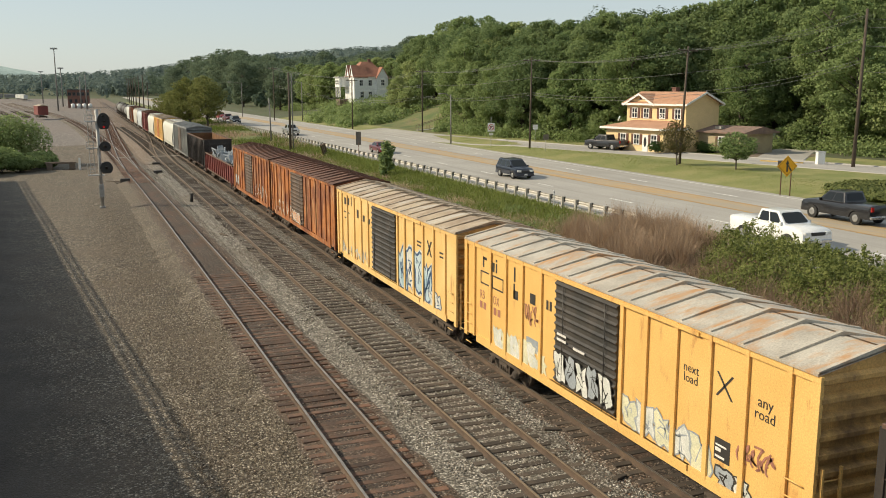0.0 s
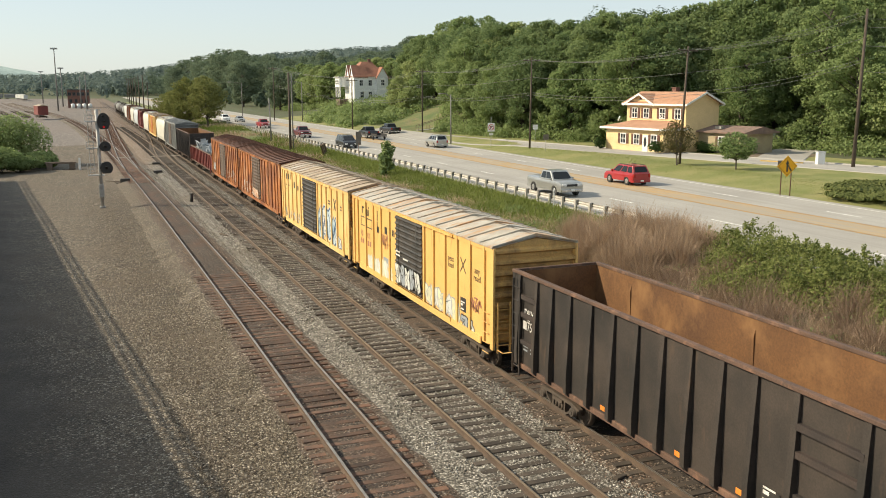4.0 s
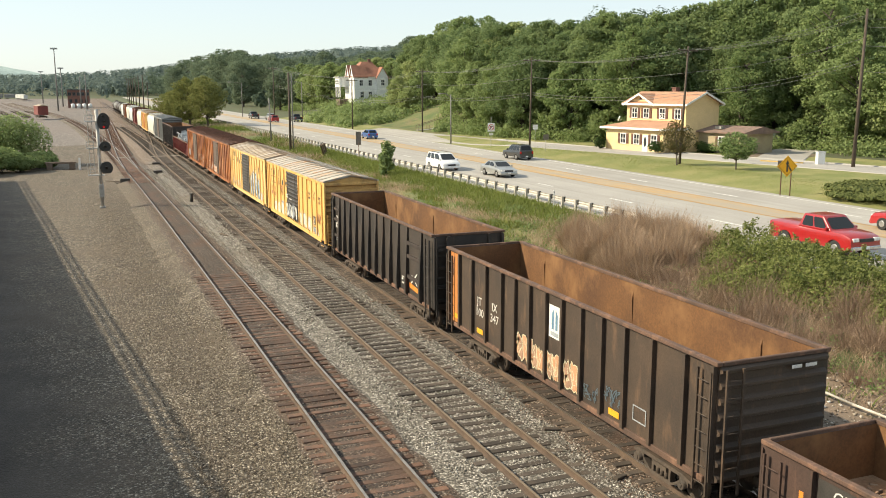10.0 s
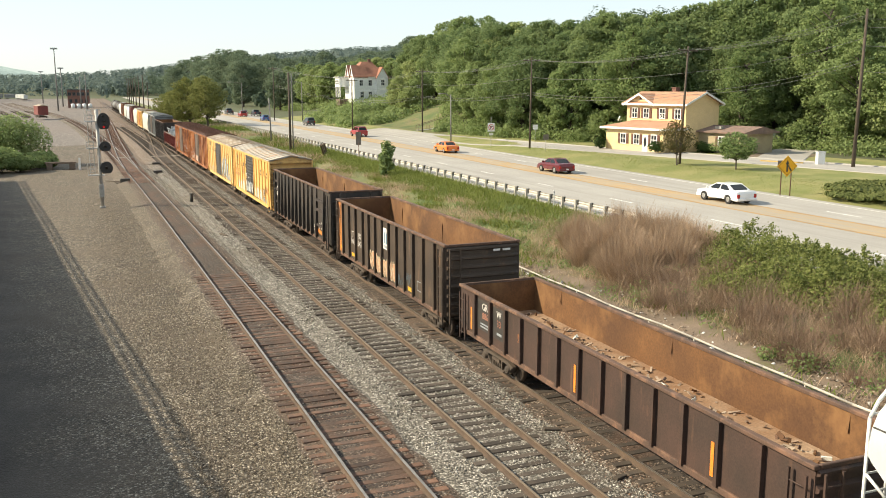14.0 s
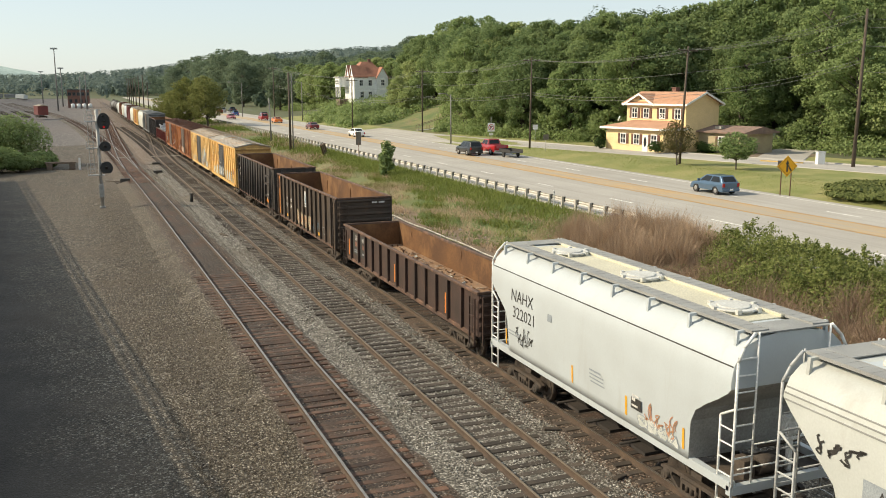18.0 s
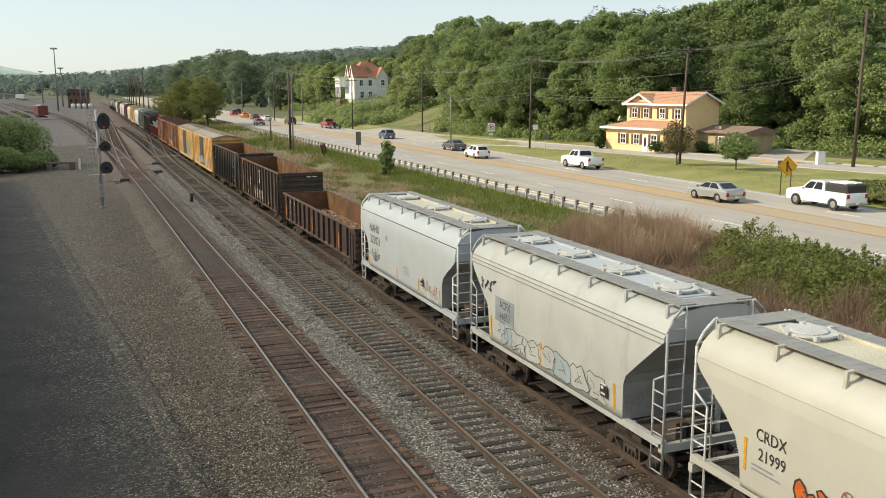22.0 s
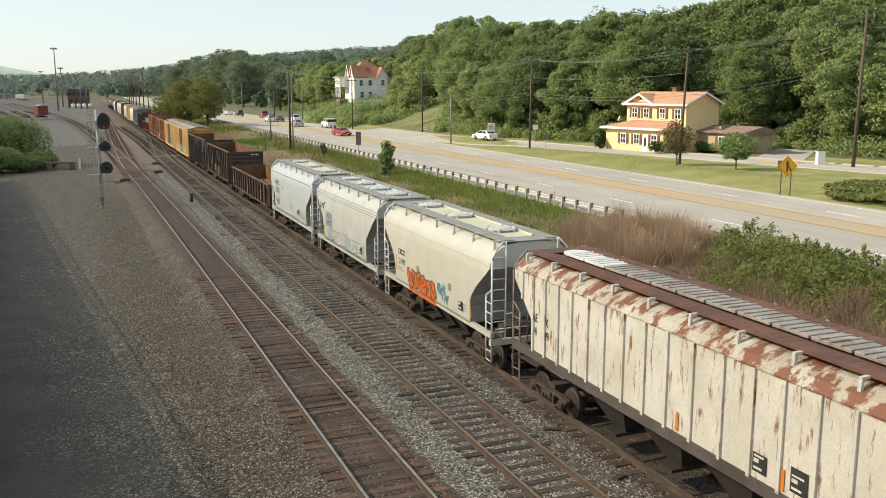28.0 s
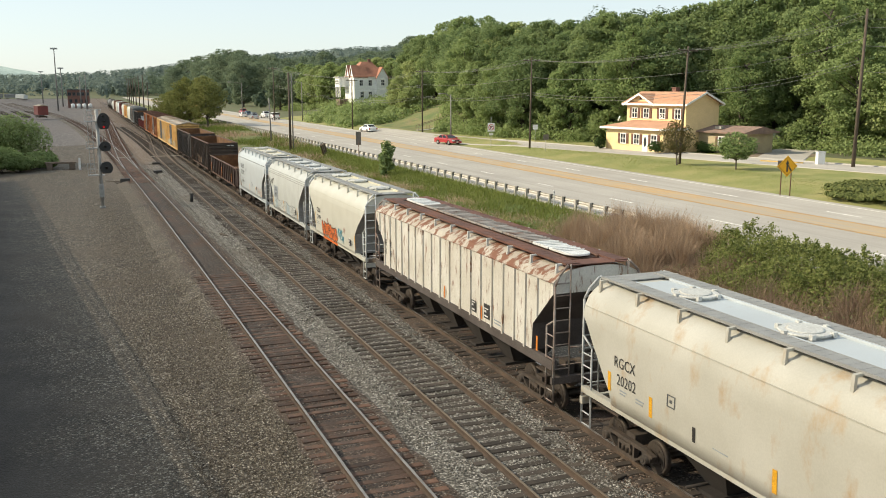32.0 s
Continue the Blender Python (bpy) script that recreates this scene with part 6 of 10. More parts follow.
    for a in range(14):
        t0, t1_ = math.tau * a / 14, math.tau * (a + 1) / 14
        rod(b, (0.35 + 0.28 * math.cos(t0), -h + 0.2, 2.3 + 0.28 * math.sin(t0)), (0.35 + 0.28 * math.cos(t1_), -h + 0.2, 2.3 + 0.28 * math.sin(t1_)), 0.022, 5)
    for a in range(4):
        t0 = math.tau * a / 4
        rod(b, (0.35, -h + 0.2, 2.3), (0.35 + 0.28 * math.cos(t0), -h + 0.2, 2.3 + 0.28 * math.sin(t0)), 0.015, 5)
    box(b, 0.2, 0.5, -h + 0.25, -h + 0.5, 2.1, 2.5)
    box(b, 0.3, 0.4, -h + 0.3, -h + 0.4, 1.2, 2.2)
    part("brake_wheel", b, rail_mat, root, "hand brake wheel on its stand")
    b = new_bm()
    rod(b, (-0.5, -h + 0.45, 1.45), (0.1, -h + 0.45, 1.45), 0.22, 10)
    box(b, -0.9, -0.6, -h + 0.3, -h + 0.7, 1.2, 1.65)
    rod(b, (-0.2, -h + 0.7, 1.75), (0.9, -h + 0.7, 1.75), 0.05, 6)
    part("brake_cylinder", b, M_TRUCK, root, "grimy brake cylinder and valve")
    return root, h


G_PALEBLUE = mat("pale_blue_spray", (0.4, 0.47, 0.49), (0.33, 0.4, 0.43), 1.5, 0.6, 0, 20, 0, grain=0.05)
G_DKGREY = mat("dark_grey_spray", (0.12, 0.125, 0.13), None, 1.5, 0.6, 0, 20, 0, grain=0.05)
# Much darker than the white sides; on the slope ends and side sill.
M_DARKEND = mat("dark_brown_end", (0.12, 0.1, 0.09), (0.07, 0.055, 0.048), 0.9, 0.75, 0, 20, 0.08)
M_RUSTPALE = mat("rust_flecked_rail_paint", (0.34, 0.3, 0.26), (0.2, 0.13, 0.1), 2.5, 0.7, 0, 25, 0.05)
M_LIDGREY = mat("weathered_grey_lid", (0.36, 0.34, 0.31), (0.26, 0.22, 0.19), 1.5, 0.7, 0, 20, 0.1, streak=(0.2, 0.1, 0.06), streak_scale=(2, 2, 1), streak_lim=(0.55, 0.7))
CUT_CURVE = [(1.3, 1.3), (2.3, 1.22), (2.6, 1.08), (2.85, 0.75), (3.1, 0.35), (3.3, 0.08), (3.4, 0.0)]
CUT_LINE = [(1.3, 1.55), (2.3, 1.5), (2.55, 1.4), (3.75, 0.0)]
CUT_CURVE2 = [(1.3, 1.6), (2.1, 1.55), (2.5, 1.4), (2.9, 1.0), (3.2, 0.6), (3.5, 0.2), (3.7, 0.0)]

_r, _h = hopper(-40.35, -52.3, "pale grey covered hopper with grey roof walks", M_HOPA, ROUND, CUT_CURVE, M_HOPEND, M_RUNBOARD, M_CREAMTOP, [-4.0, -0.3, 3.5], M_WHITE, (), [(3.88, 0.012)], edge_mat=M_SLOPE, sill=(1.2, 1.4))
text_part("lettering", "NAHX", 0.52, on_side(3.65, 3.22, -1.562), M_INK, _r, squeeze=0.98)
text_part("lettering", "322021", 0.52, on_side(3.5, 2.7, -1.558), M_INK, _r, squeeze=0.98)
bars("small_lettering", [(-0.35, 2.2, 0.55, 0.05), (-0.35, 2.1, 0.7, 0.04), (-0.35, 2.0, 0.7, 0.04), (-0.4, 1.9, 0.7, 0.04), (4.6, 2.05, 0.9, 0.04), (4.6, 1.95, 0.8, 0.04), (2.0, 2.95, 0.25, 0.22)], _r, G_GREY, -1.578)
scrawl(_r, 2.9, 4.0, 1.7, 2.35, 9, M_INK, 61, -1.578, 0.024)
scrawl(_r, -4.2, -2.9, 1.5, 2.2, 7, G_SALMON, 62, -1.58, 0.03)
graffiti(_r, -4.2, -2.6, 1.45, 1.8, 4, [G_WHITE], G_GREY, 63, -1.576, 0.03)
consolidated(_r, -2.35, 1.85, 0.42, 0.28, -1.572)
for _y in (4.75, 0.6, -2.05, -4.35):
    decal("reflector", [[(_y, 1.55), (_y - 0.08, 1.55), (_y - 0.08, 2.05), (_y, 2.05)]], _r, M_AMBER, -1.57)

_r, _h = hopper(-53.5, -64.75, "dusty grey covered hopper with sprayed side", M_HOPB, ROUND, CUT_LINE, M_HOPEND, M_RUNBOARD, M_HOPA, [-3.9, -1.4, 1.2, 3.8], M_GREYPAINT, (), [(3.72, 0.014), (3.84, 0.014), (3.95, 0.014)], edge_mat=M_RUNBOARD, sill=(1.2, 1.38))
decal("lettering_panel", [[(3.45, 2.15), (2.1, 2.15), (2.1, 2.95), (3.45, 2.95)]], _r, G_GREY, -1.566)
text_part("lettering", "ACFX", 0.36, on_side(2.75, 2.72, -1.574), M_INK, _r, squeeze=0.85)
text_part("lettering", "44853", 0.36, on_side(2.75, 2.36, -1.574), M_INK, _r, squeeze=0.85)
scrawl(_r, 3.5, 4.5, 3.0, 3.4, 6, M_INK, 64, -1.578, 0.045)
graffiti(_r, -3.2, 3.2, 1.42, 2.2, 7, [M_HOPB, M_HOPB, G_PALEBLUE, M_HOPB], G_DKGREY, 65, -1.574, 0.03)
for _y in (3.85, 0.4, -3.55):
    decal("reflector", [[(_y, 1.5), (_y - 0.1, 1.5), (_y - 0.1, 2.2), (_y, 2.2)]], _r, M_AMBER, -1.578)
consolidated(_r, -3.0, 1.7, 0.35, 0.3, -1.577)

_r, _h = hopper(-65.75, -77.05, "cream covered hopper with orange graffiti", M_HOPC, ROUND, CUT_CURVE2, M_HOPEND, M_RUNBOARD, M_CREAMTOP, [-3.2, 0.6, 3.9], M_WHITE, (), [(3.8, 0.012)], sill=(1.36, 1.52))
text_part("lettering", "CRDX", 0.36, on_side(3.1, 2.78, -1.574), M_INK, _r, squeeze=0.85)
text_part("lettering", "21999", 0.36, on_side(3.05, 2.38, -1.574), M_INK, _r, squeeze=0.85)
bars("small_lettering", [(3.6, 2.1, 0.6, 0.04), (3.6, 2.0, 0.8, 0.04), (-3.1, 2.0, 0.6, 0.04), (-3.1, 1.9, 0.6, 0.04), (-3.1, 1.8, 0.5, 0.04)], _r, G_GREY, -1.577)
decal("graffiti_underline", [[(2.3, 1.34), (-0.7, 1.34), (-0.7, 1.54), (2.3, 1.54)]], _r, G_ORANGE, -1.506, "orange paint run down over the sill")
graffiti(_r, -0.75, 2.35, 1.5, 2.35, 6, [G_ORANGE], M_INK, 71, -1.58, 0.05)
scrawl(_r, -2.1, -0.95, 1.65, 2.4, 9, G_TEAL, 73, -1.58, 0.045)
decal("reflector", [[(3.85, 1.9), (3.77, 1.9), (3.77, 2.6), (3.85, 2.6)], [(-4.0, 1.7), (-4.08, 1.7), (-4.08, 2.4), (-4.0, 2.4)]], _r, M_AMBER, -1.574)
_b = new_bm()
for _y, _z in ((1.15, 2.42), (-2.2, 2.4)):
    for _a in range(10):
        _t0, _t1 = math.tau * _a / 10, math.tau * (_a + 1) / 10
        stroke(_b, [(_y + 0.14 * math.cos(_t0), _z + 0.14 * math.sin(_t0)), (_y + 0.14 * math.cos(_t1), _z + 0.14 * math.sin(_t1))], 0.03, -1.592)
    stroke(_b, [(_y - 0.09, _z - 0.09), (_y + 0.09, _z + 0.09)], 0.03, -1.592)
    stroke(_b, [(_y - 0.09, _z + 0.09), (_y + 0.09, _z - 0.09)], 0.03, -1.592)
part("round_mark", _b, M_INKR, _r, "crossed-circle stencil")
consolidated(_r, -3.05, 1.78, 0.36, 0.32, -1.572)

_posts = [-8.1, -7.33, -6.58, -5.77, -4.93, -4.03, -3.18, -2.26, -1.25, -0.31, 0.58, 1.5, 2.38, 3.2, 4.05, 4.8, 5.57, 6.3, 7.0]
_r, _h = hopper(-78.6, -95.45, "white panelled covered hopper streaked with rust", M_HOPD, FLAT, [(1.5, 1.3), (2.6, 1.22), (3.75, 0.0)], M_DARKEND, M_RUSTBOARD, M_ROOFRUST, [], M_RUSTPALE, [y + 0.725 for y in _posts], [(4.07, 0.03)], edge_mat=M_HOPDTOP, roof_mat=M_HOPDTOP, long_lids=True, bracket_mat=M_LID, sill=(1.52, 1.8), sill_mat=M_DARKEND)
text_part("lettering", "AE", 0.38, on_side(6.92, 2.82, -1.478), M_INK, _r, squeeze=0.8)
text_part("lettering", "X", 0.38, on_side(6.2, 2.82, -1.478), M_INK, _r, squeeze=0.8)
text_part("lettering", "14", 0.38, on_side(6.95, 2.42, -1.478), M_INK, _r, squeeze=0.8)
text_part("lettering", "09", 0.38, on_side(6.2, 2.42, -1.478), M_INK, _r, squeeze=0.8)
text_part("lettering", "3", 0.38, on_side(5.52, 2.42, -1.478), M_INK, _r, squeeze=0.8)
for _y in (5.6, 3.2, 0.0, -3.35, -7.35):
    decal("reflector", [[(_y, 1.85), (_y - 0.1, 1.85), (_y - 0.1, 2.3), (_y, 2.3)]], _r, M_ORREFL, -1.478)
consolidated(_r, -2.55, 1.95, 0.4, 0.4, -1.476)
consolidated(_r, -3.6, 1.95, 0.45, 0.5, -1.476)
bars("small_lettering", [(-4.4, 2.05, 0.6, 0.04), (-4.4, 1.95, 0.6, 0.04)], _r, G_GREY, -1.477)

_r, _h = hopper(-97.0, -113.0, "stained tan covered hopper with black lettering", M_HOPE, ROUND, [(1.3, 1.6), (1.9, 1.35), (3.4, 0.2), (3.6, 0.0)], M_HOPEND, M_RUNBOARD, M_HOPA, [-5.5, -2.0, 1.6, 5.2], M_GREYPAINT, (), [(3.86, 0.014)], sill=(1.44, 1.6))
text_part("lettering", "RGCX", 0.4, on_side(5.82, 2.78, -1.574), M_INK, _r, squeeze=0.85)
text_part("lettering", "20202", 0.4, on_side(5.72, 2.34, -1.574), M_INK, _r, squeeze=0.85)
bars("small_lettering", [(6.0, 2.08, 0.3, 0.04), (6.0, 2.0, 0.25, 0.04), (5.3, 2.08, 0.35, 0.04), (5.3, 2.0, 0.3, 0.04), (2.4, 1.95, 0.5, 0.03)], _r, G_GREY, -1.577)
for _q in ([(4.05, 2.35), (3.75, 2.35), (3.75, 2.38), (4.05, 2.38)], [(4.05, 2.62), (3.75, 2.62), (3.75, 2.65), (4.05, 2.65)], [(4.05, 2.38), (4.02, 2.38), (4.02, 2.62), (4.05, 2.62)], [(3.78, 2.38), (3.75, 2.38), (3.75, 2.62), (3.78, 2.62)], [(3.95, 2.46), (3.86, 2.46), (3.86, 2.54), (3.95, 2.54)]):
    decal("mark", [_q], _r, G_DKGREY, -1.574)
decal("mark", [[(3.1, 1.85), (3.0, 1.85), (3.0, 2.2), (3.1, 2.2)]], _r, M_INK, -1.574)
for _y, _z in ((6.55, 1.95), (4.75, 1.85), (0.6, 1.75), (-4.0, 1.75)):
    decal("reflector", [[(_y, _z), (_y - 0.13, _z), (_y - 0.13, _z + 0.5), (_y, _z + 0.5)]], _r, M_AMBER, -1.574)
consolidated(_r, -1.0, 1.75, 0.5, 0.4, -1.574)

# paint and lettering lie close on the rounded sides
for _root, _s in CARS:
    if _root.name.startswith("covered_hopper"):
        for _o in _root.children_recursive:
            if _o.type == "MESH" and _o.name.split(".")[0] in ("lettering", "small_lettering", "graffiti_letter", "outline", "graffiti_stroke", "reflector", "round_mark", "lettering_panel", "mark", "data_plate"):
                _v = _o.data.vertices
                if min(p.co.x for p in _v) > -1.53:
                    continue
                for _p in _v:
                    _p.co.x = -float(np.interp(_p.co.z, [p[1] for p in ROUND], [p[0] for p in ROUND])) - 0.008 - (-1.56 - _p.co.x) * 0.3

# the head of the train, far off
_r, _h, _w = gondola(98.4, 80.3, "maroon gondola heaped with grey scrap", M_MAROON, M_MAROON, 2.75, list(np.linspace(-8, 8, 13)), False, "corrugated", 1.2)
_rnd = random.Random(9)
for _y in (-6, -2, 2, 6):
    _b = new_bm()
    for _a in range(26):
        _m = pose(_rnd.uniform(-0.9, 0.9), _y + _rnd.uniform(-1.6, 1.6), _rnd.uniform(2.0, 3.05), _rnd.uniform(0, 90), _rnd.uniform(0, 90), _rnd.uniform(0, 180))
        box(_b, -0.5, 0.5, -0.35, 0.35, -0.05, 0.05, _m)
    part("scrap_load", _b, G_GREY, _r, "heaped grey scrap sheets")
gondola(115.2, 100.0, "black high-sided gondola near the train's head", M_GONBLK, M_GONBLK, 4.05, list(np.linspace(-7, 7, 13)), True, "braced", 1.3)
_gp = list(np.linspace(-7.2, -2.2, 5)) + list(np.linspace(2.6, 7.4, 5))
boxcar(133.0, 116.2, "grey boxcar far along the train", M_FARGREY, M_FARGREY, M_RUNBOARD, M_DOORGRY, _gp, (-1.2, 2.0), 4.5, 4.75, False)
hopper(150.8, 134.4, "cream covered hopper far along the train", M_HOPC, ROUND, CUT_CURVE, M_HOPEND, M_LIDGREY, M_CREAMTOP, [-5, 0, 5], M_GREYPAINT, gear=False)
boxcar(169.0, 152.2, "orange boxcar far along the train", M_YEL2, M_YELEND, M_ROOFTAN, M_ORANGE, _gp, (-1.2, 2.0), 4.5, 4.75, False)
hopper(185.5, 170.4, "cream covered hopper far along the train", M_HOPC, ROUND, CUT_CURVE, M_HOPEND, M_LIDGREY, M_CREAMTOP, [-5, 0, 5], M_GREYPAINT, gear=False)
boxcar(203.0, 187.0, "red boxcar far along the train", M_MAROON, M_MAROON, M_ROOFRUST, M_MAROON, _gp, (-1.2, 2.0), 4.5, 4.75, False)
hopper(220.0, 204.5, "white covered hopper far along the train", M_HOPA, ROUND, CUT_CURVE, M_HOPEND, M_LIDGREY, M_HOPA, [-5, 0, 5], M_GREYPAINT, gear=False)
hopper(236.5, 221.5, "tan covered hopper far along the train", M_HOPE, ROUND, CUT_CURVE, M_HOPEND, M_LIDGREY, M_HOPA, [-5, 0, 5], M_GREYPAINT, gear=False)
boxcar(254.0, 238.0, "rust-red boxcar far along the train", M_RUSTCAR2, M_RUSTCAR2, M_ROOFRUST, M_DOORGRY, _gp, (-1.2, 2.0), 4.5, 4.75, False)
hopper(271.0, 255.5, "grey covered hopper far along the train", M_HOPB, ROUND, CUT_LINE, M_HOPEND, M_LIDGREY, M_HOPA, [-5, 0, 5], M_GREYPAINT, gear=False)


def tank_car(front, rear, label, paint):
    root, h = rolling_stock("tank_car", front, rear, label, gear=False)
    b = new_bm()
    rings = [(-h + 0.6, 0.5), (-h + 0.75, 1.0), (-h + 1.0, 1.3), (-h + 1.4, 1.45), (h - 1.4, 1.45), (h - 1.0, 1.3), (h - 0.75, 1.0), (h - 0.6, 0.5)]
    for (y0, r0), (y1, r1) in zip(rings, rings[1:]):
        rod(b, (0, y0, 2.65), (0, y1, 2.65), r0, 20, r1)
    part("tank", b, paint, root)
    b = new_bm()
    rod(b, (0, 0, 4.0), (0, 0, 4.5), 0.5, 14)
    part("dome", b, paint, root)
    underframe(root, h, 1.25)
    return root


for _i in range(5):
    tank_car(289.5 + 17.2 * _i, 273.2 + 17.2 * _i, "black tank car far along the train" if _i % 3 else "grey tank car far along the train", M_GONBLK if _i % 3 else M_FARGREY)


def move_train():
    for root, s in CARS:
        walk(root, [(t, pose(TRAIN_X, s + gone(t), 0)) for t in range(0, 33)])
    # each wheelset turns as it rolls
    steps = 210
    turn = [(32 * i / steps, -gone(32 * i / steps) / 0.44) for i in range(steps + 1)]
    for w in WHEELS:
        at = w.location.copy()
        walk(w, [(t, Matrix.Translation(at) @ Matrix.Rotation(a, 4, "X")) for t, a in turn])


# ---- roadside: guard rail, signs, poles, wires, signals ----
M_GUARD = mat("weathered_guard_rail", (0.55, 0.52, 0.47), (0.42, 0.39, 0.35), 1.5, 0.6, 0.2, 20, 0.05)
M_SIGNYEL = mat("yellow_sign", (0.82, 0.42, 0.015), (0.75, 0.36, 0.01), 2, 0.4, 0, 20, 0)
M_SIGNWHITE = mat("white_sign", (0.75, 0.75, 0.73), (0.68, 0.68, 0.65), 2, 0.4, 0, 20, 0)
M_SIGNRED = mat("red_sign", (0.6, 0.04, 0.04), None, 2, 0.4, 0, 20, 0)
M_SIGNBACK = mat("sign_back", (0.2, 0.17, 0.14), (0.14, 0.12, 0.1), 2, 0.6, 0.3, 20, 0)
M_TIMBER = mat("old_timber", (0.2, 0.15, 0.11), (0.12, 0.09, 0.07), 3, 0.9, 0, 20, 0.3)
M_RUSTPOST = mat("rusty_post", (0.2, 0.11, 0.07), (0.13, 0.075, 0.05), 3, 0.8, 0.2, 20, 0.1)
M_REDLAMP = glow("red_signal_lamp", (0.9, 0.02, 0.02), 0.16)
M_LENS = mat("dark_lens", (0.01, 0.01, 0.012), None, 3, 0.15, 0, 20, 0)

guard = thing("guard_rail", pose(0, 0, 0), "galvanised guard rail on steel posts along the highway", "guard rail")
_b = new_bm()
_y = 43.0
_prof = [(0.0, 0.45), (0.05, 0.49), (0.05, 0.55), (0.0, 0.60), (0.05, 0.65), (0.05, 0.71), (0.0, 0.75), (-0.012, 0.75), (0.035, 0.70), (0.035, 0.655), (-0.012, 0.60), (0.035, 0.545), (0.035, 0.495), (-0.012, 0.45)]
_vs, _fs = [], []
for _i, _yy in enumerate(list(np.arange(43, 300, 4))):
    for _px, _pz in _prof:
        _vs.append((hw(_yy) - 10.2 + _px, _yy, 0.95 + _pz))
    if _i:
        for _j in range(14):
            _fs.append(((_i - 1) * 14 + _j, (_i - 1) * 14 + (_j + 1) % 14, _i * 14 + (_j + 1) % 14, _i * 14 + _j))
pydata("rail_beam", _vs, _fs, M_GUARD, guard)
_b = new_bm()
box(_b, -0.06, 0.0, -0.08, 0.08, -0.35, 0.82)
box(_b, -0.16, -0.1, -0.08, 0.08, -0.35, 0.82)
box(_b, -0.1, -0.06, -0.01, 0.01, -0.35, 0.82)
_gp = part("post", _b, M_GUARD, guard)
_gp.location = (hw(43.3) - 10.24, 43.3, 0.95)
_b = new_bm()
box(_b, -0.02, 0.16, -0.07, 0.07, 0.42, 0.78)
_gk = part("block", _b, M_BLACK, guard)
_gk.location = _gp.location
for _i in range(1, 100):
    _yy = 43.3 + 1.905 * _i
    for _src, _nm in ((_gp, "post"), (_gk, "block")):
        _o = link(_nm, _src.data, guard)
        _o.location = (hw(_yy) - 10.24, _yy, 0.95)
for _yy in (57.6, 97.0, 135.0):
    _d = thing("delineator_post", pose(hw(_yy) - 10.5, _yy, 0.75), "thin white road marker post at the guard rail", "marker post", "road markers")
    _b = new_bm()
    box(_b, -0.05, 0.05, -0.02, 0.02, 0, 1.35)
    part("post", bevelled(_b, 0.01), M_SIGNWHITE, _d)
    _b = new_bm()
    box(_b, -0.045, 0.045, -0.026, -0.02, 1.15, 1.3)
    part("reflector", _b, M_STEEL, _d)

# merge sign
ms = thing("merge_sign", pose(51.9, 56.0, lz(51.9, 56), 0, 0, -14), "yellow diamond merge sign on two rusty posts", "road sign")
for _x in (-0.45, 0.38):
    _b = new_bm()
    box(_b, _x - 0.04, _x + 0.04, 0.03, 0.07, -0.3, 2.45)
    part("post", _b, M_RUSTPOST, ms)
_b = new_bm()
extrude_poly(_b, [(0, 1.55), (0.85, 2.4), (0, 3.25), (-0.85, 2.4)], "y", -0.01, 0.015)
part("plate", _b, M_SIGNYEL, ms)
_b = new_bm()
for _q in ([(0.0, 1.68), (0.77, 2.4), (0, 3.12), (-0.77, 2.4)],):
    for _i in range(4):
        _p0, _p1 = Vector(_q[_i]), Vector(_q[(_i + 1) % 4])
        extrude_poly(_b, [tuple(_p0), tuple(_p1), tuple(_p1 * 0.965 + Vector((0, 2.4)) * 0.035), tuple(_p0 * 0.965 + Vector((0, 2.4)) * 0.035)], "y", -0.014, -0.010)
part("border", _b, M_INK, ms)
_b = new_bm()
extrude_poly(_b, [(-0.08, 1.95), (0.06, 1.95), (0.06, 2.55), (0.15, 2.55), (-0.01, 2.9), (-0.17, 2.55), (-0.08, 2.55)], "y", -0.014, -0.010)
extrude_poly(_b, [(0.3, 1.98), (0.4, 2.04), (0.08, 2.5), (0.06, 2.36)], "y", -0.0145, -0.010)
part("merge_symbol", _b, M_INK, ms)
_b = new_bm()
box(_b, -0.78, -0.2, 0.08, 0.1, 2.25, 2.85)
part("rear_plate", _b, M_SIGNBACK, ms, "grey back of a second plate")

# no-turn sign and other signs
ns = thing("no_turn_sign", pose(54.2, 117.0, lz(54.2, 117), 0, 0, -12), "white sign with a red barred circle", "road sign")
_b = new_bm()
box(_b, -0.04, 0.04, 0.03, 0.08, 0, 4.3)
part("post", _b, M_STEEL, ns)
_b = new_bm()
box(_b, -0.5, 0.5, 0, 0.03, 2.2, 3.4)
part("plate", bevelled(_b, 0.01), M_SIGNWHITE, ns)
_b = new_bm()
for _a in range(16):
    _t0, _t1 = math.tau * _a / 16, math.tau * (_a + 1) / 16
    rod(_b, (0.38 * math.cos(_t0), -0.005, 2.8 + 0.38 * math.sin(_t0)), (0.38 * math.cos(_t1), -0.005, 2.8 + 0.38 * math.sin(_t1)), 0.04, 5)
rod(_b, (-0.27, -0.005, 3.07), (0.27, -0.005, 2.53), 0.04, 5)
part("barred_circle", _b, M_SIGNRED, ns)
_b = new_bm()
extrude_poly(_b, [(-0.16, 2.55), (-0.08, 2.55), (-0.08, 2.85), (0.1, 2.85), (0.1, 2.75), (0.24, 2.9), (0.1, 3.05), (0.1, 2.95), (-0.16, 2.95)], "y", -0.004, 0.0)
part("turn_arrow", _b, M_INK, ns)
_b = new_bm()
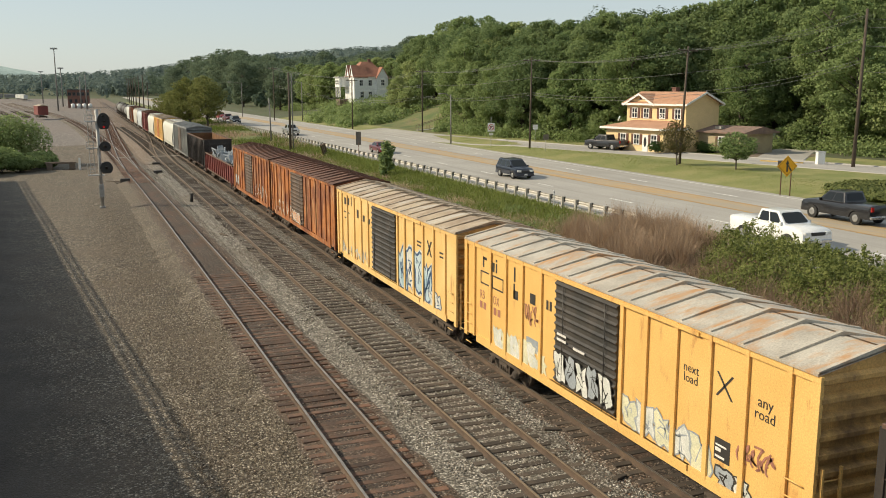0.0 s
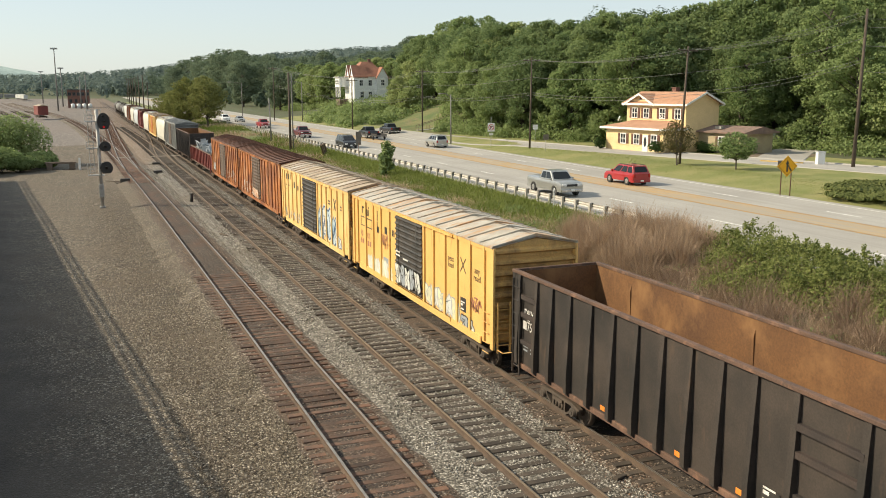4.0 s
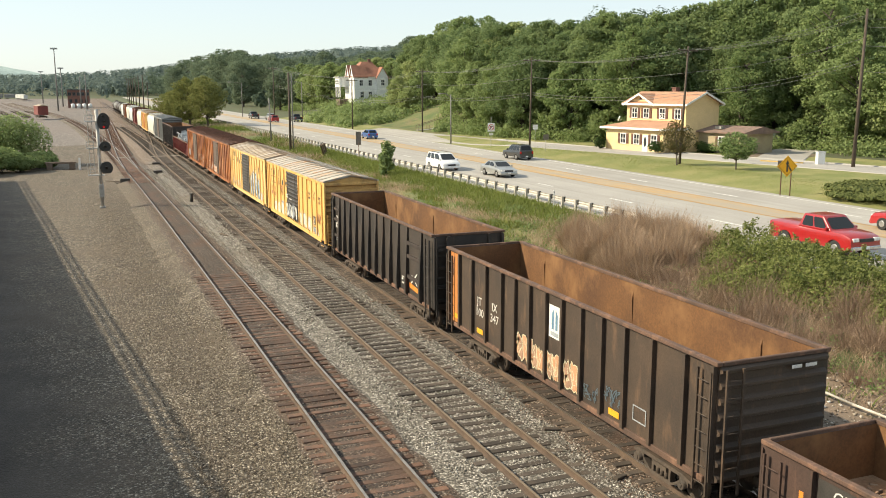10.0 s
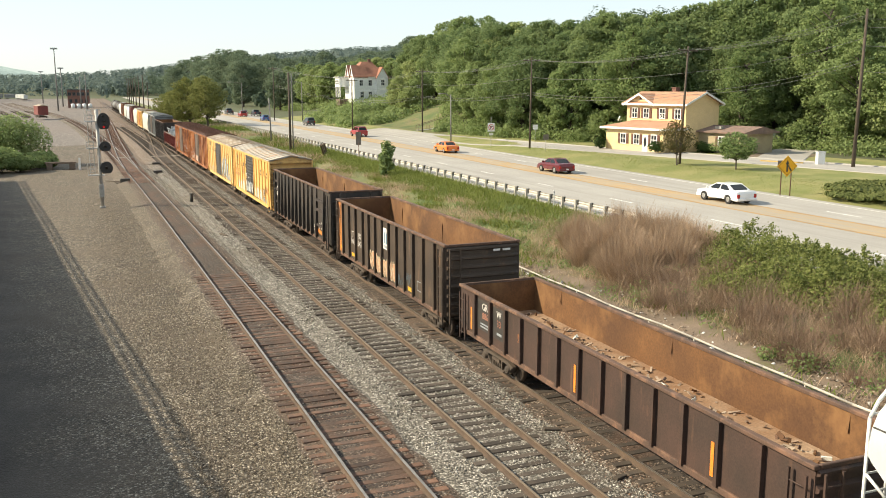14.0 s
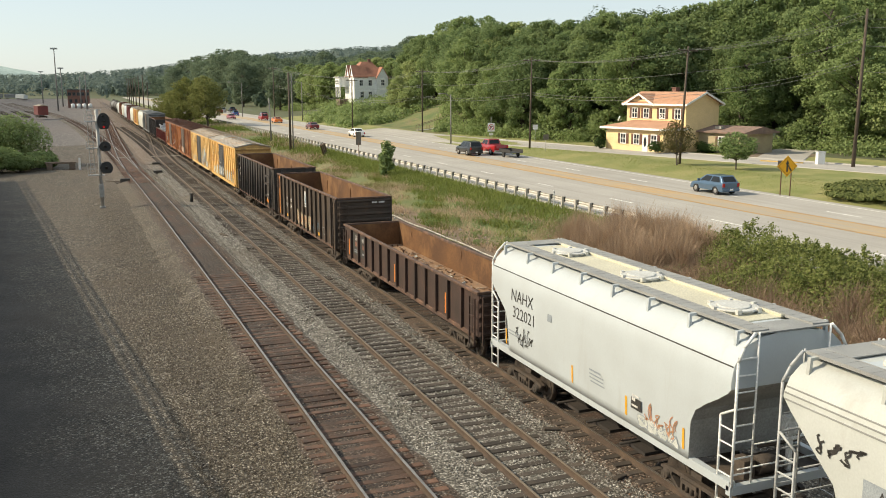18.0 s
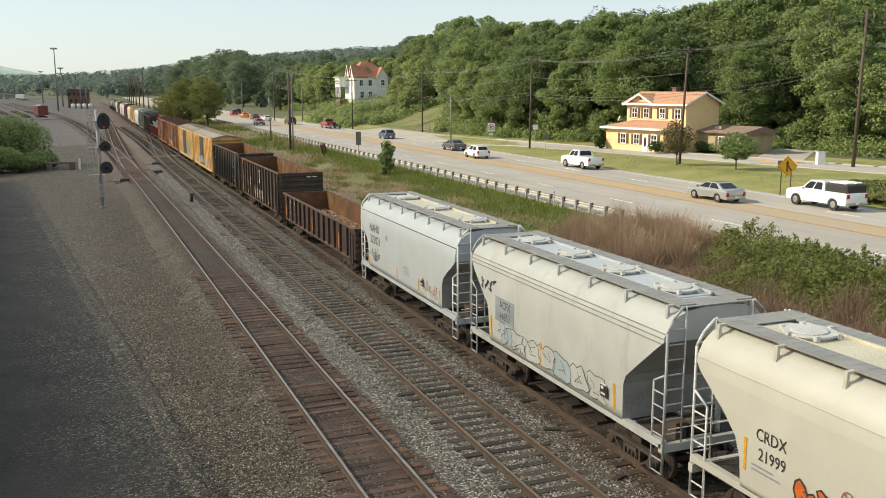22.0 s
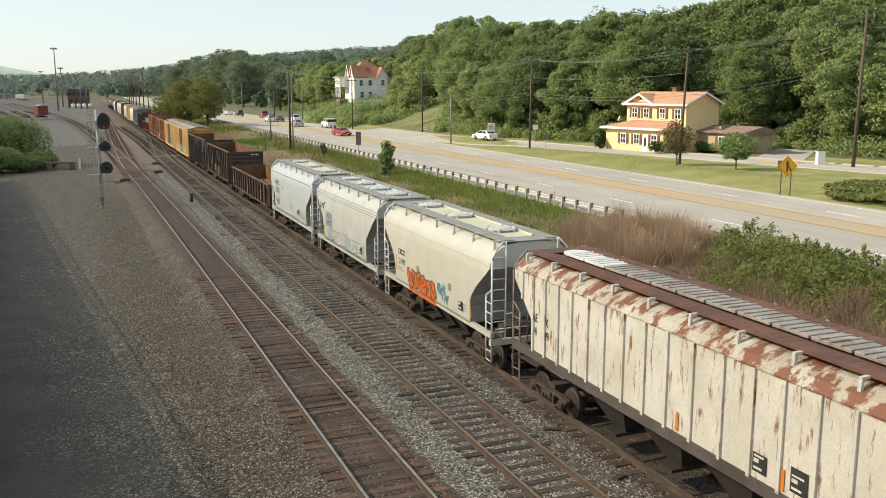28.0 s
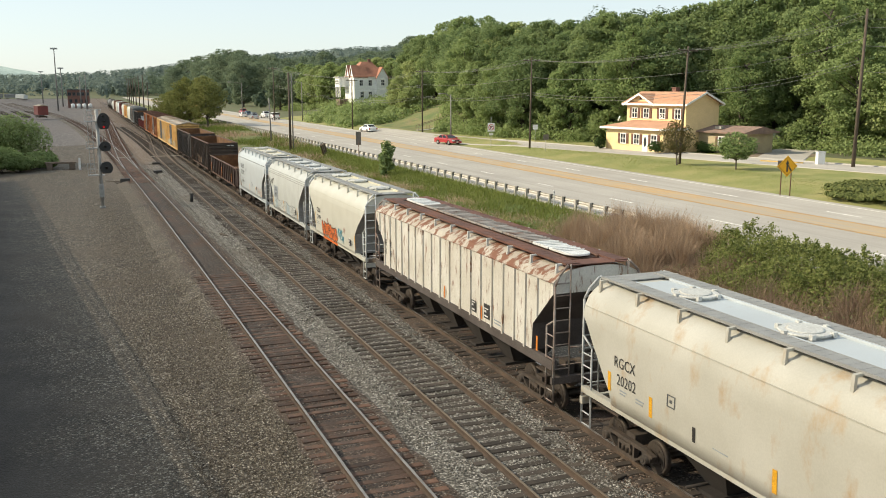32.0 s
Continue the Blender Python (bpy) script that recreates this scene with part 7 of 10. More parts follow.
box(_b, -0.3, 0.3, 0, 0.02, 1.7, 1.95)
part("lower_plate", _b, M_SIGNWHITE, ns)
bs_ = thing("road_sign", pose(31.3, 106.0, 0.7), "brown back of a road sign beside the guard rail", "road sign")
_b = new_bm()
rod(_b, (0, 0, 0), (0, 0, 2.2), 0.04, 6)
part("post", _b, M_RUSTPOST, bs_)
_b = new_bm()
box(_b, -0.33, 0.33, 0.05, 0.08, 1.9, 3.5)
part("plate", bevelled(_b, 0.008), M_SIGNBACK, bs_)
for _x, _yy, _hh in ((61.0, 116.5, 2.7), (55.5, 103.0, 2.2)):
    _s = thing("road_sign", pose(_x, _yy, lz(_x, _yy), 0, 0, -20), "small pale road sign on a thin post", "road sign")
    _b = new_bm()
    rod(_b, (0, 0, 0), (0, 0, _hh), 0.03, 6)
    part("post", _b, M_STEEL, _s)
    _b = new_bm()
    box(_b, -0.35, 0.35, -0.04, -0.02, _hh - 0.7, _hh)
    part("plate", _b, M_SIGNWHITE if _hh > 2.5 else M_SIGNBACK, _s)


def utility_pole(x, y, h, label, r=0.15, arms=1, lean=0.0, material=None, vines=False, z=None):
    p = thing("utility_pole", pose(x, y, (lz(x, y) if z is None else z) - 0.2, 0, lean, 0), label, "utility pole", "utility poles")
    b = new_bm()
    rod(b, (0, 0, 0), (0, 0, h), r, 10, r * 0.65)
    part("pole", b, material or M_POLE, p)
    for k in range(arms):
        b = new_bm()
        z = h - 0.4 - k * 1.1
        box(b, -1.2, 1.2, -0.06, 0.06, z - 0.06, z + 0.06)
        rod(b, (-0.7, 0.06, z), (0, 0.06, z - 0.7), 0.02, 5)
        rod(b, (0.7, 0.06, z), (0, 0.06, z - 0.7), 0.02, 5)
        part("crossarm", b, M_POLE, p)
        for ix in (-1.1, -0.5, 0.5, 1.1):
            b = new_bm()
            rod(b, (ix, 0, z + 0.06), (ix, 0, z + 0.22), 0.045, 6, 0.03)
            part("insulator", b, M_STEEL, p)
    return p


utility_pole(72.2, 68.8, 15.8, "tall brown wooden utility pole overgrown at its foot", 0.2, 0, 1.0)
_tp = utility_pole(58.6, 79.0, 12.4, "dark wooden utility pole with crossarm by the side road", 0.15, 1, 2.2)
utility_pole(56.0, 108.5, 12.2, "dark wooden utility pole beside the woods", 0.14, 1, 0.6)
utility_pole(57.2, 153.0, 11.4, "wooden utility pole with crossarm on the grassy slope", 0.14, 1, 0.0)
utility_pole(52.5, 182, 10.6, "dark wooden utility pole at the side street", 0.15, 1, 0.0)
utility_pole(27.8, 128.7, 11.2, "dark wooden pole between the train and the highway", 0.2, 0, 0)
utility_pole(28.25, 128.9, 11.0, "pale grey slender pole beside a dark one", 0.1, 0, 0, M_PALEPOLE)
utility_pole(28.4, 145.8, 7.4, "short leaning grey pole beside the highway", 0.13, 0, -1.5, M_PALEPOLE)
utility_pole(47.0, 236.0, 14.0, "tall wooden pole beyond the highway", 0.16, 1, 0)
utility_pole(22.0, 330.0, 12.0, "wooden pole beside far tracks", 0.2, 1, 0)
for _i in range(7):
    utility_pole(20.5 + 1.3 * _i, 330 + 46 * _i, 14.5, "tall dark pole in a row along the railway", 0.24, 1, 0, None)


def street_lamp(x, y, h, reach, label):
    p = thing("street_lamp", pose(x, y, lz(x, y)), label, "street lamp", "street lamps")
    b = new_bm()
    rod(b, (0, 0, 0), (0, 0, h), 0.12, 8, 0.08)
    part("pole", b, M_PALEPOLE, p)
    b = new_bm()
    pipe(b, [(0, 0, h - 0.4), (reach * 0.5, 0, h + 0.1), (reach, 0, h + 0.15)], 0.05, 6)
    part("arm", b, M_PALEPOLE, p)
    b = new_bm()
    box(b, min(reach, reach * 1.25), max(reach, reach * 1.25), -0.18, 0.18, h + 0.05, h + 0.25)
    part("lamp_head", bevelled(b, 0.05), M_STEEL, p)


street_lamp(44.0, 268.0, 10, -3.2, "grey street lamp with a long arm at the junction")
street_lamp(53.0, 230.0, 10, -3.0, "grey street lamp with a long arm over the highway")
street_lamp(40.0, 330.0, 10, -3.0, "grey street lamp far along the highway")
street_lamp(52.5, 128.0, 7.5, -1.6, "thin street lamp in front of the woods")


M_WIRE = mat("weathered_cable", (0.2, 0.2, 0.19), (0.14, 0.14, 0.135), 3, 0.6, 0.2, 20, 0)


def wire(a, b, sag, label, r=0.02):
    bm = new_bm()
    a, b = Vector(a), Vector(b)
    n = 14
    pts = [a.lerp(b, i / n) - Vector((0, 0, sag * 4 * (i / n) * (1 - i / n))) for i in range(n + 1)]
    side = (b - a).cross(Vector((0, 0, 1))).normalized() * r
    up = Vector((0, 0, r))
    rings = [[bm.verts.new(p + q) for q in (side, up, -side, -up)] for p in pts]
    for g0, g1 in zip(rings, rings[1:]):
        for i in range(4):
            bm.faces.new((g0[i], g0[(i + 1) % 4], g1[(i + 1) % 4], g1[i]))
    return tagged(part("overhead_wire", bm, M_WIRE), label, "wire", "overhead wires")


_pp = [(72.2 + 0.27, 68.8, 15.5), (58.6 + 0.45, 79.0, 12.2), (56.1, 108.5, 12.0), (57.2, 153.0, 11.2), (52.5, 182, 10.4), (47.0, 236, 13.4)]
for _a, _c in zip(_pp, _pp[1:]):
    for _dx, _dz, _sg in ((-1.1, 1.1, 0.7), (0.5, 1.1, 0.7), (1.1, 1.1, 0.75), (0.1, -1.2, 0.5), (0.1, -3.2, 0.6), (0.12, -3.5, 0.7)):
        wire((_a[0] + _dx, _a[1], _a[2] + _dz), (_c[0] + _dx, _c[1], _c[2] + _dz), _sg, "thin black wire slung between the utility poles", 0.018 if _dz < 0 else 0.014)
for _dz in (0.6, -0.2, -2.0, -4.5):
    wire((72.4, 68.8, 15.5 + _dz), (95, 40, 15.2 + _dz), 0.6, "thin black wire leading off past the tall pole", 0.018)
wire((58.9, 79, 9.0), (67.6, 92.8, 7.4), 0.4, "service wire running to the yellow house", 0.014)
wire((57.3, 153.0, 9.5), (66.0, 212, 12.5), 0.8, "service wire running up to the white house", 0.018)

M_MASTPALE = mat("silver_mast_paint", (0.42, 0.41, 0.39), (0.33, 0.32, 0.3), 1.5, 0.6, 0.2, 20, 0.1)
# block signal beside the tracks
sg = thing("railway_signal", pose(1.2, 80.2, -0.42), "silver mast signal with three black heads, red lit", "railway signal")
_b = new_bm()
rod(_b, (0, 0, 0), (0, 0, 8.2), 0.14, 10)
part("mast", _b, M_MASTPALE, sg)
_b = new_bm()
box(_b, -0.25, 0.25, -0.2, 0.2, 0, 0.15)
box(_b, -0.2, 0.2, -0.16, 0.16, 0.9, 2.0)
part("base_case", bevelled(_b, 0.02), M_STEEL, sg)
_b = new_bm()
for _x in (-0.75, -0.4):
    rod(_b, (_x, 0.3, 2.9), (_x, 0.3, 8.4), 0.03, 5)
for _k in range(17):
    rod(_b, (-0.75, 0.3, 3.0 + _k * 0.32), (-0.4, 0.3, 3.0 + _k * 0.32), 0.018, 5)
part("ladder", _b, M_STEEL, sg)
for _z in (2.75, 5.0, 7.2):
    _b = new_bm()
    box(_b, -0.95, 0.35, -0.3, 0.4, _z, _z + 0.06)
    part("platform", _b, M_STEEL, sg)
    _b = new_bm()
    for _x in (-0.95, 0.35):
        rod(_b, (_x, 0.4, _z), (_x, 0.4, _z + 1.0), 0.02, 5)
    rod(_b, (-0.95, 0.4, _z + 1.0), (0.35, 0.4, _z + 1.0), 0.02, 5)
    rod(_b, (-0.95, 0.4, _z + 0.5), (0.35, 0.4, _z + 0.5), 0.02, 5)
    part("platform_rail", _b, M_STEEL, sg)
for _z, _hw, _hh, _lit in ((7.2, 0.5, 0.74, True), (5.15, 0.46, 0.44, False), (3.38, 0.5, 0.55, False)):
    _b = new_bm()
    _ring = []
    for _k in range(20):
        _a = math.tau * _k / 20
        _zz = math.sin(_a) * _hh
        _ring.append((0.5 + _hw * math.cos(_a) * (1.0 if _zz > 0 else 1.0), _z + max(_zz, -_hh * 0.82)))
    extrude_poly(_b, _ring, "y", -0.42, -0.38)
    box(_b, 0.26, 0.74, -0.38, -0.05, _z - 0.3, _z + 0.3)
    box(_b, 0.0, 0.4, -0.16, -0.08, _z - 0.08, _z + 0.08)
    _hd = part("signal_head", _b, M_BLACK, sg, "black signal head")
    for _dz in ((-0.42, 0.0, 0.42) if _lit else (0.0,)):
        _b = new_bm()
        for _k in range(9):
            _a0, _a1 = math.pi * _k / 9 - 0.2, math.pi * (_k + 1) / 9 - 0.2
            _q = [_b.verts.new((0.5 + 0.15 * math.cos(_t), _yv, _z + _dz + 0.15 * math.sin(_t))) for _t, _yv in ((_a0, -0.42), (_a1, -0.42), (_a1, -0.75), (_a0, -0.75))]
            _b.faces.new(_q)
        part("hood", _b, M_BLACK, _hd)
        _b = new_bm()
        rod(_b, (0.5, -0.42, _z + _dz), (0.5, -0.44, _z + _dz), 0.1, 12)
        part("lens", _b, M_REDLAMP if (_lit and _dz < -0.1) else M_LENS, _hd, "glowing red lens" if (_lit and _dz < -0.1) else "dark lens")

dw = thing("bollard", pose(8.4, 79.6, -0.25), "short black iron post between the tracks", "post")
_b = new_bm()
rod(_b, (0, 0, -0.1), (0, 0, 0.75), 0.14, 10)
part("post", _b, M_BLACK, dw)
_b = new_bm()
rod(_b, (0, 0, 0.75), (0, 0, 0.82), 0.17, 10, 0.1)
part("cap", _b, M_BLACK, dw)

# pale pipe along the foot of the bank
M_PIPE = mat("weathered_pale_pipe", (0.5, 0.475, 0.42), (0.36, 0.33, 0.28), 1.5, 0.7, 0, 30, 0.1)
pp = thing("ground_pipe", pose(0, 0, 0), "pale steel pipe lying along the bank", "pipe")
_b = new_bm()
_pts = [(21.8 + 0.05 * math.sin(_y * 0.5), _y, lz(21, _y) + 0.24 + 0.03 * math.sin(_y * 0.9)) for _y in np.arange(8, 72, 2.0)]
pipe(_b, _pts, 0.042, 8)
part("pipe", _b, M_PIPE, pp)
for _y in np.arange(10, 71, 3.0):
    _b = new_bm()
    rod(_b, (21.8 + 0.05 * math.sin(_y * 0.5), _y, lz(21, _y) - 0.1), (21.8 + 0.05 * math.sin(_y * 0.5), _y, lz(21, _y) + 0.27), 0.03, 6)
    part("stake", _b, M_PIPE, pp)

# timber rack with a white post by the bushes
tr_ = thing("timber_rack", pose(-2.6, 120.5, -0.42), "low dark timber rack beside the bushes", "rack")
for _x in (-1.4, 1.2):
    _b = new_bm()
    box(_b, _x - 0.35, _x + 0.35, -0.5, 0.5, 0, 0.75)
    part("trestle", bevelled(_b, 0.03), M_TIMBER, tr_)
for _k in range(3):
    _b = new_bm()
    box(_b, -1.9, 1.7, -0.5 + _k * 0.36, -0.2 + _k * 0.36, 0.75, 0.95)
    part("beam", bevelled(_b, 0.02), M_TIMBER, tr_)
wp = thing("bollard", pose(-0.55, 119.2, -0.42), "white painted post beside the timber rack", "post")
_b = new_bm()
box(_b, -0.13, 0.13, -0.13, 0.13, 0, 1.45)
part("post", bevelled(_b, 0.02), M_SIGNWHITE, wp)
# leaning timbers by the guard rail
lt = thing("leaning_timbers", pose(29.2, 113.0, lz(29.2, 113)), "old grey timbers leaning below the guard rail", "timber")
for _k in range(3):
    _b = new_bm()
    box(_b, -0.12, 0.12, -0.12, 0.12, -2.2, 2.2, pose(_k * 0.5 - 0.6, _k * 1.2, 0.55, 62, 12, -28))
    part("timber", bevelled(_b, 0.02), M_TIMBER, lt)

# ---- viaduct ramp that shades the paved lot: deck, parapet and two rails ----
M_CONC = mat("ramp_concrete", (0.3, 0.29, 0.27), (0.24, 0.23, 0.21), 0.5, 0.9, 0, 15, 0.2)
RH = 8.0


def _edge(y, h):
    k = (h + 0.4) / SUN_DIR.z
    return Vector((2.9 - 0.104 * (y - 16), y)) + Vector((SUN_DIR.x, SUN_DIR.y)) * k


ramp = thing("road_ramp", pose(0, 0, 0), "raised concrete road ramp with steel railing", "ramp")
ramp["kind"] = "structure"
_b = new_bm()
_p0, _p1 = _edge(-40, RH), _edge(107, RH)
extrude_poly(_b, [(_p0.x - 0.35, _p0.y), (_p1.x - 0.35, _p1.y), (_p1.x - 14, _p1.y), (_p0.x - 14, _p0.y)], "z", RH - 1.4, RH)
part("deck", _b, M_CONC, ramp)
_b = new_bm()
for _k in range(8):
    _q = _p0.lerp(_p1, (_k + 0.5) / 8)
    box(_b, _q.x - 13, _q.x - 1.5, _q.y - 0.6, _q.y + 0.6, -0.5, RH - 1.4)
part("pier", _b, M_CONC, ramp)
for _dz, _off in ((0.22, 0.0), (0.5, 0.0)):
    _b = new_bm()
    _q0, _q1 = _edge(-40, RH), _edge(107, RH)
    rod(_b, (_q0.x - 0.35, _q0.y, RH + _dz), (_q1.x - 0.35, _q1.y, RH + _dz), 0.055, 6)
    part("railing", _b, M_STEEL, ramp)
_b = new_bm()
for _k in range(245):
    _q = _q0.lerp(_q1, (_k + 0.5) / 245)
    box(_b, _q.x - 0.38, _q.x - 0.32, _q.y - 0.045, _q.y + 0.045, RH - 0.02, RH + 0.5)
part("railing_posts", _b, M_STEEL, ramp, "close-set steel railing posts")["kind"] = "stuff"


# ---- houses ----
M_YSIDING = mat("yellow_siding", (0.720, 0.543, 0.291), (0.666, 0.498, 0.258), 0.8, 0.7, 0, 12, 0.05)
M_TRIMW = mat("white_trim", (0.78, 0.77, 0.73), (0.68, 0.67, 0.64), 2, 0.6, 0, 20, 0.03)
M_SHINGLE = mat("orange_shingles", (0.46, 0.26, 0.165), (0.38, 0.21, 0.13), 0.8, 0.9, 0, 9, 0.4, 0.03)
M_SHINGLER = mat("red_shingles", (0.33, 0.155, 0.1), (0.26, 0.12, 0.08), 0.8, 0.9, 0, 9, 0.4, 0.03)
M_BRICK = mat("dark_brick", (0.2, 0.1, 0.075), (0.14, 0.075, 0.06), 1.5, 0.9, 0, 8, 0.3, 0.02)
M_SHUTTER = mat("brown_shutter", (0.14, 0.06, 0.04), (0.1, 0.045, 0.03), 3, 0.7, 0, 20, 0.05)
M_WGREY = mat("grey_siding", (0.42, 0.44, 0.46), (0.35, 0.37, 0.39), 0.6, 0.8, 0, 10, 0.1)
M_WWHITE = mat("white_siding", (0.76, 0.76, 0.73), (0.68, 0.68, 0.66), 0.6, 0.8, 0, 10, 0.1)
M_GLASS = bpy.data.materials.new("window_glass")
M_GLASS.use_nodes = True
_g = M_GLASS.node_tree.nodes["Principled BSDF"]
_g.inputs["Base Color"].default_value, _g.inputs["Roughness"].default_value = (0.03, 0.035, 0.04, 1), 0.06
M_HEDGE = leaf_mat("hedge_leaves", (0.02, 0.045, 0.012), (0.05, 0.08, 0.02))


def siding(b, x0, x1, z0, z1, y, out=-1, step=0.22):
    """Lapped boards on a wall face in the plane y, facing -y (out=-1) or +y."""
    z, prof = z0, [(y, z0)]
    while z < z1 - 0.01:
        t = min(z + step, z1)
        prof += [(y + out * 0.03, z), (y + out * 0.006, t)]
        z += step
    extrude_poly(b, prof + [(y, z1)], "x", x0, x1)


def window(root, m, w, h, frame_mat, shutters=None, parent_name="window", decor=False):
    """A sash window in its frame; m puts its centre on a wall (x right, y out = -y, z up)."""
    wn = link(parent_name, bpy.data.meshes.new(parent_name), root, "sash window")
    gx = (-w / 2 - 0.1, -w / 2, -0.03, 0.03, w / 2, w / 2 + 0.1)
    gz_ = (-h / 2 - 0.12, -h / 2, -0.04, 0.04, h / 2, h / 2 + 0.12)
    b = new_bm()
    net = [[b.verts.new(m @ Vector((x, -0.09, z))) for x in gx] for z in gz_]
    bars_ = [b.faces.new((net[j][i], net[j][i + 1], net[j + 1][i + 1], net[j + 1][i])) for j in range(5) for i in range(5) if i % 2 == 0 or j % 2 == 0]
    ext = bmesh.ops.extrude_face_region(b, geom=bars_)
    bmesh.ops.translate(b, verts=[v for v in ext["geom"] if isinstance(v, bmesh.types.BMVert)], vec=m.to_3x3() @ Vector((0, 0.11, 0)))
    bmesh.ops.recalc_face_normals(b, faces=list(b.faces))
    b.to_mesh(wn.data)
    b.free()
    wn.data.materials.append(frame_mat)
    for sx in (-1, 1):
        for sz in (-1, 1):
            b = new_bm()
            x0, x1 = sorted((sx * 0.03, sx * w / 2))
            z0, z1 = sorted((sz * 0.04, sz * h / 2))
            box(b, x0, x1, -0.04, 0.0, z0, z1, m)
            part("pane", b, M_GLASS, wn, "dark window glass")
    if shutters:
        for s in (-1, 1):
            b = new_bm()
            x0, x1 = sorted((s * (w / 2 + 0.14), s * (w / 2 + 0.5)))
            box(b, x0, x1, -0.07, 0.0, -h / 2 - 0.08, h / 2 + 0.08, m)
            for k in range(6):
                z = -h / 2 + h * (k + 0.5) / 6
                box(b, x0 + 0.04, x1 - 0.04, -0.085, -0.07, z - 0.05, z + 0.05, m)
            part("shutter", b, shutters, wn, "dark brown louvred shutter")
    if decor:
        b = new_bm()
        for a in range(10):
            t0, t1_ = math.tau * a / 10, math.tau * (a + 1) / 10
            rod(b, m @ Vector((0.2 * math.cos(t0), -0.12, -h * 0.3 + 0.2 * math.sin(t0))), m @ Vector((0.2 * math.cos(t1_), -0.12, -h * 0.3 + 0.2 * math.sin(t1_))), 0.05, 5)
        part("wreath", b, M_TRIMW, wn, "pale round ornament")
    return wn


def gable_roof(root, name, x0, x1, y0, y1, eave, ridge, material, over=0.45, thick=0.14, along="x", trim=None):
    """Two roof slopes over a block; the ridge runs along x or y. Shingle courses stand proud."""
    for s in (-1, 1):
        b = new_bm()
        if along == "x":
            yc = (y0 + y1) / 2
            half = (y1 - y0) / 2
            sl = (ridge - eave) / half
            ye, ze = yc + s * (half + over), eave - sl * over
            n = 9
            prof = [(ye, ze), (yc, ridge)]
            for k in range(n):
                ya, za = yc + (ye - yc) * k / n, ridge + (ze - ridge) * k / n
                yb, zb = yc + (ye - yc) * (k + 1) / n, ridge + (ze - ridge) * (k + 1) / n
                prof += [(ya, za + thick), (yb, zb + thick + 0.035)]
            extrude_poly(b, prof, "x", x0 - over, x1 + over)
        else:
            xc = (x0 + x1) / 2
            half = (x1 - x0) / 2
            sl = (ridge - eave) / half
            xe, ze = xc + s * (half + over), eave - sl * over
            n = 7
            prof = [(xe, ze), (xc, ridge)]
            for k in range(n):
                xa, za = xc + (xe - xc) * k / n, ridge + (ze - ridge) * k / n
                xb, zb = xc + (xe - xc) * (k + 1) / n, ridge + (ze - ridge) * (k + 1) / n
                prof += [(xa, za + thick), (xb, zb + thick + 0.035)]
            extrude_poly(b, prof, "y", y0 - over, y1)
        part(name, b, material, root, "shingled roof slope")
        if trim:
            b = new_bm()
            if along == "x":
                for xx in (x0 - over - 0.05, x1 + over):
                    extrude_poly(b, [(yc, ridge - 0.12), (yc, ridge + thick), (ye, ze + thick), (ye, ze - 0.12)], "x", xx, xx + 0.05)
                box(b, x0 - over, x1 + over, min(ye, ye + s * 0.05), max(ye, ye + s * 0.05), ze - 0.14, ze + 0.1)
            else:
                extrude_poly(b, [(xc, ridge - 0.14), (xc, ridge + thick), (xe, ze + thick), (xe, ze - 0.14)], "y", y0 - over - 0.05, y0 - over)
            part("bargeboard", b, trim, root, "white painted bargeboard")


def wall_block(root, x0, x1, y0, y1, z0, z1, material, name="wall", boards=True):
    b = new_bm()
    box(b, x0, x1, y0, y1, z0, z1)
    if boards:
        siding(b, x0, x1, z0, z1, y0)
    return part(name, b, material, root)


hs = thing("house", pose(64.3, 102.6, 1.42, 0, 0, -79), "two-storey yellow house with orange shingle roof", "house")
# upper block
wall_block(hs, 0.0, 10.3, 3.6, 9.6, 0, 6.1, M_YSIDING)
for _x, _o in ((10.3, 1), (0.0, -1)):
    _b = new_bm()
    extrude_poly(_b, [(3.6, 6.1), (9.6, 6.1), (6.6, 7.32)], "x", _x - 0.1 if _o > 0 else _x, _x if _o > 0 else _x + 0.1)
    part("gable_wall", _b, M_YSIDING, hs)
gable_roof(hs, "roof", 0, 10.3, 3.6, 9.6, 6.1, 7.36, M_SHINGLE, 0.5, 0.14, "x", M_TRIMW)
# front cross gable
_b = new_bm()
extrude_poly(_b, [(0.2, 6.0), (4.9, 6.0), (2.55, 7.15)], "y", 3.5, 6.0)
part("gable_wall", _b, M_YSIDING, hs)
gable_roof(hs, "roof", 0.2, 4.9, 3.5, 6.6, 6.0, 7.18, M_SHINGLE, 0.45, 0.13, "y", M_TRIMW)
_b = new_bm()
extrude_poly(_b, [(2.37, 6.45), (2.73, 6.45), (2.73, 6.65), (2.55, 6.8), (2.37, 6.65)], "y", 3.44, 3.5)
part("gable_vent", _b, M_SHUTTER, hs)
for _x in (1.5, 3.6, 6.4, 9.0):
    window(hs, Matrix.Translation((_x, 3.57, 4.75)), 0.85, 1.15, M_TRIMW, M_SHUTTER, decor=_x == 6.4)
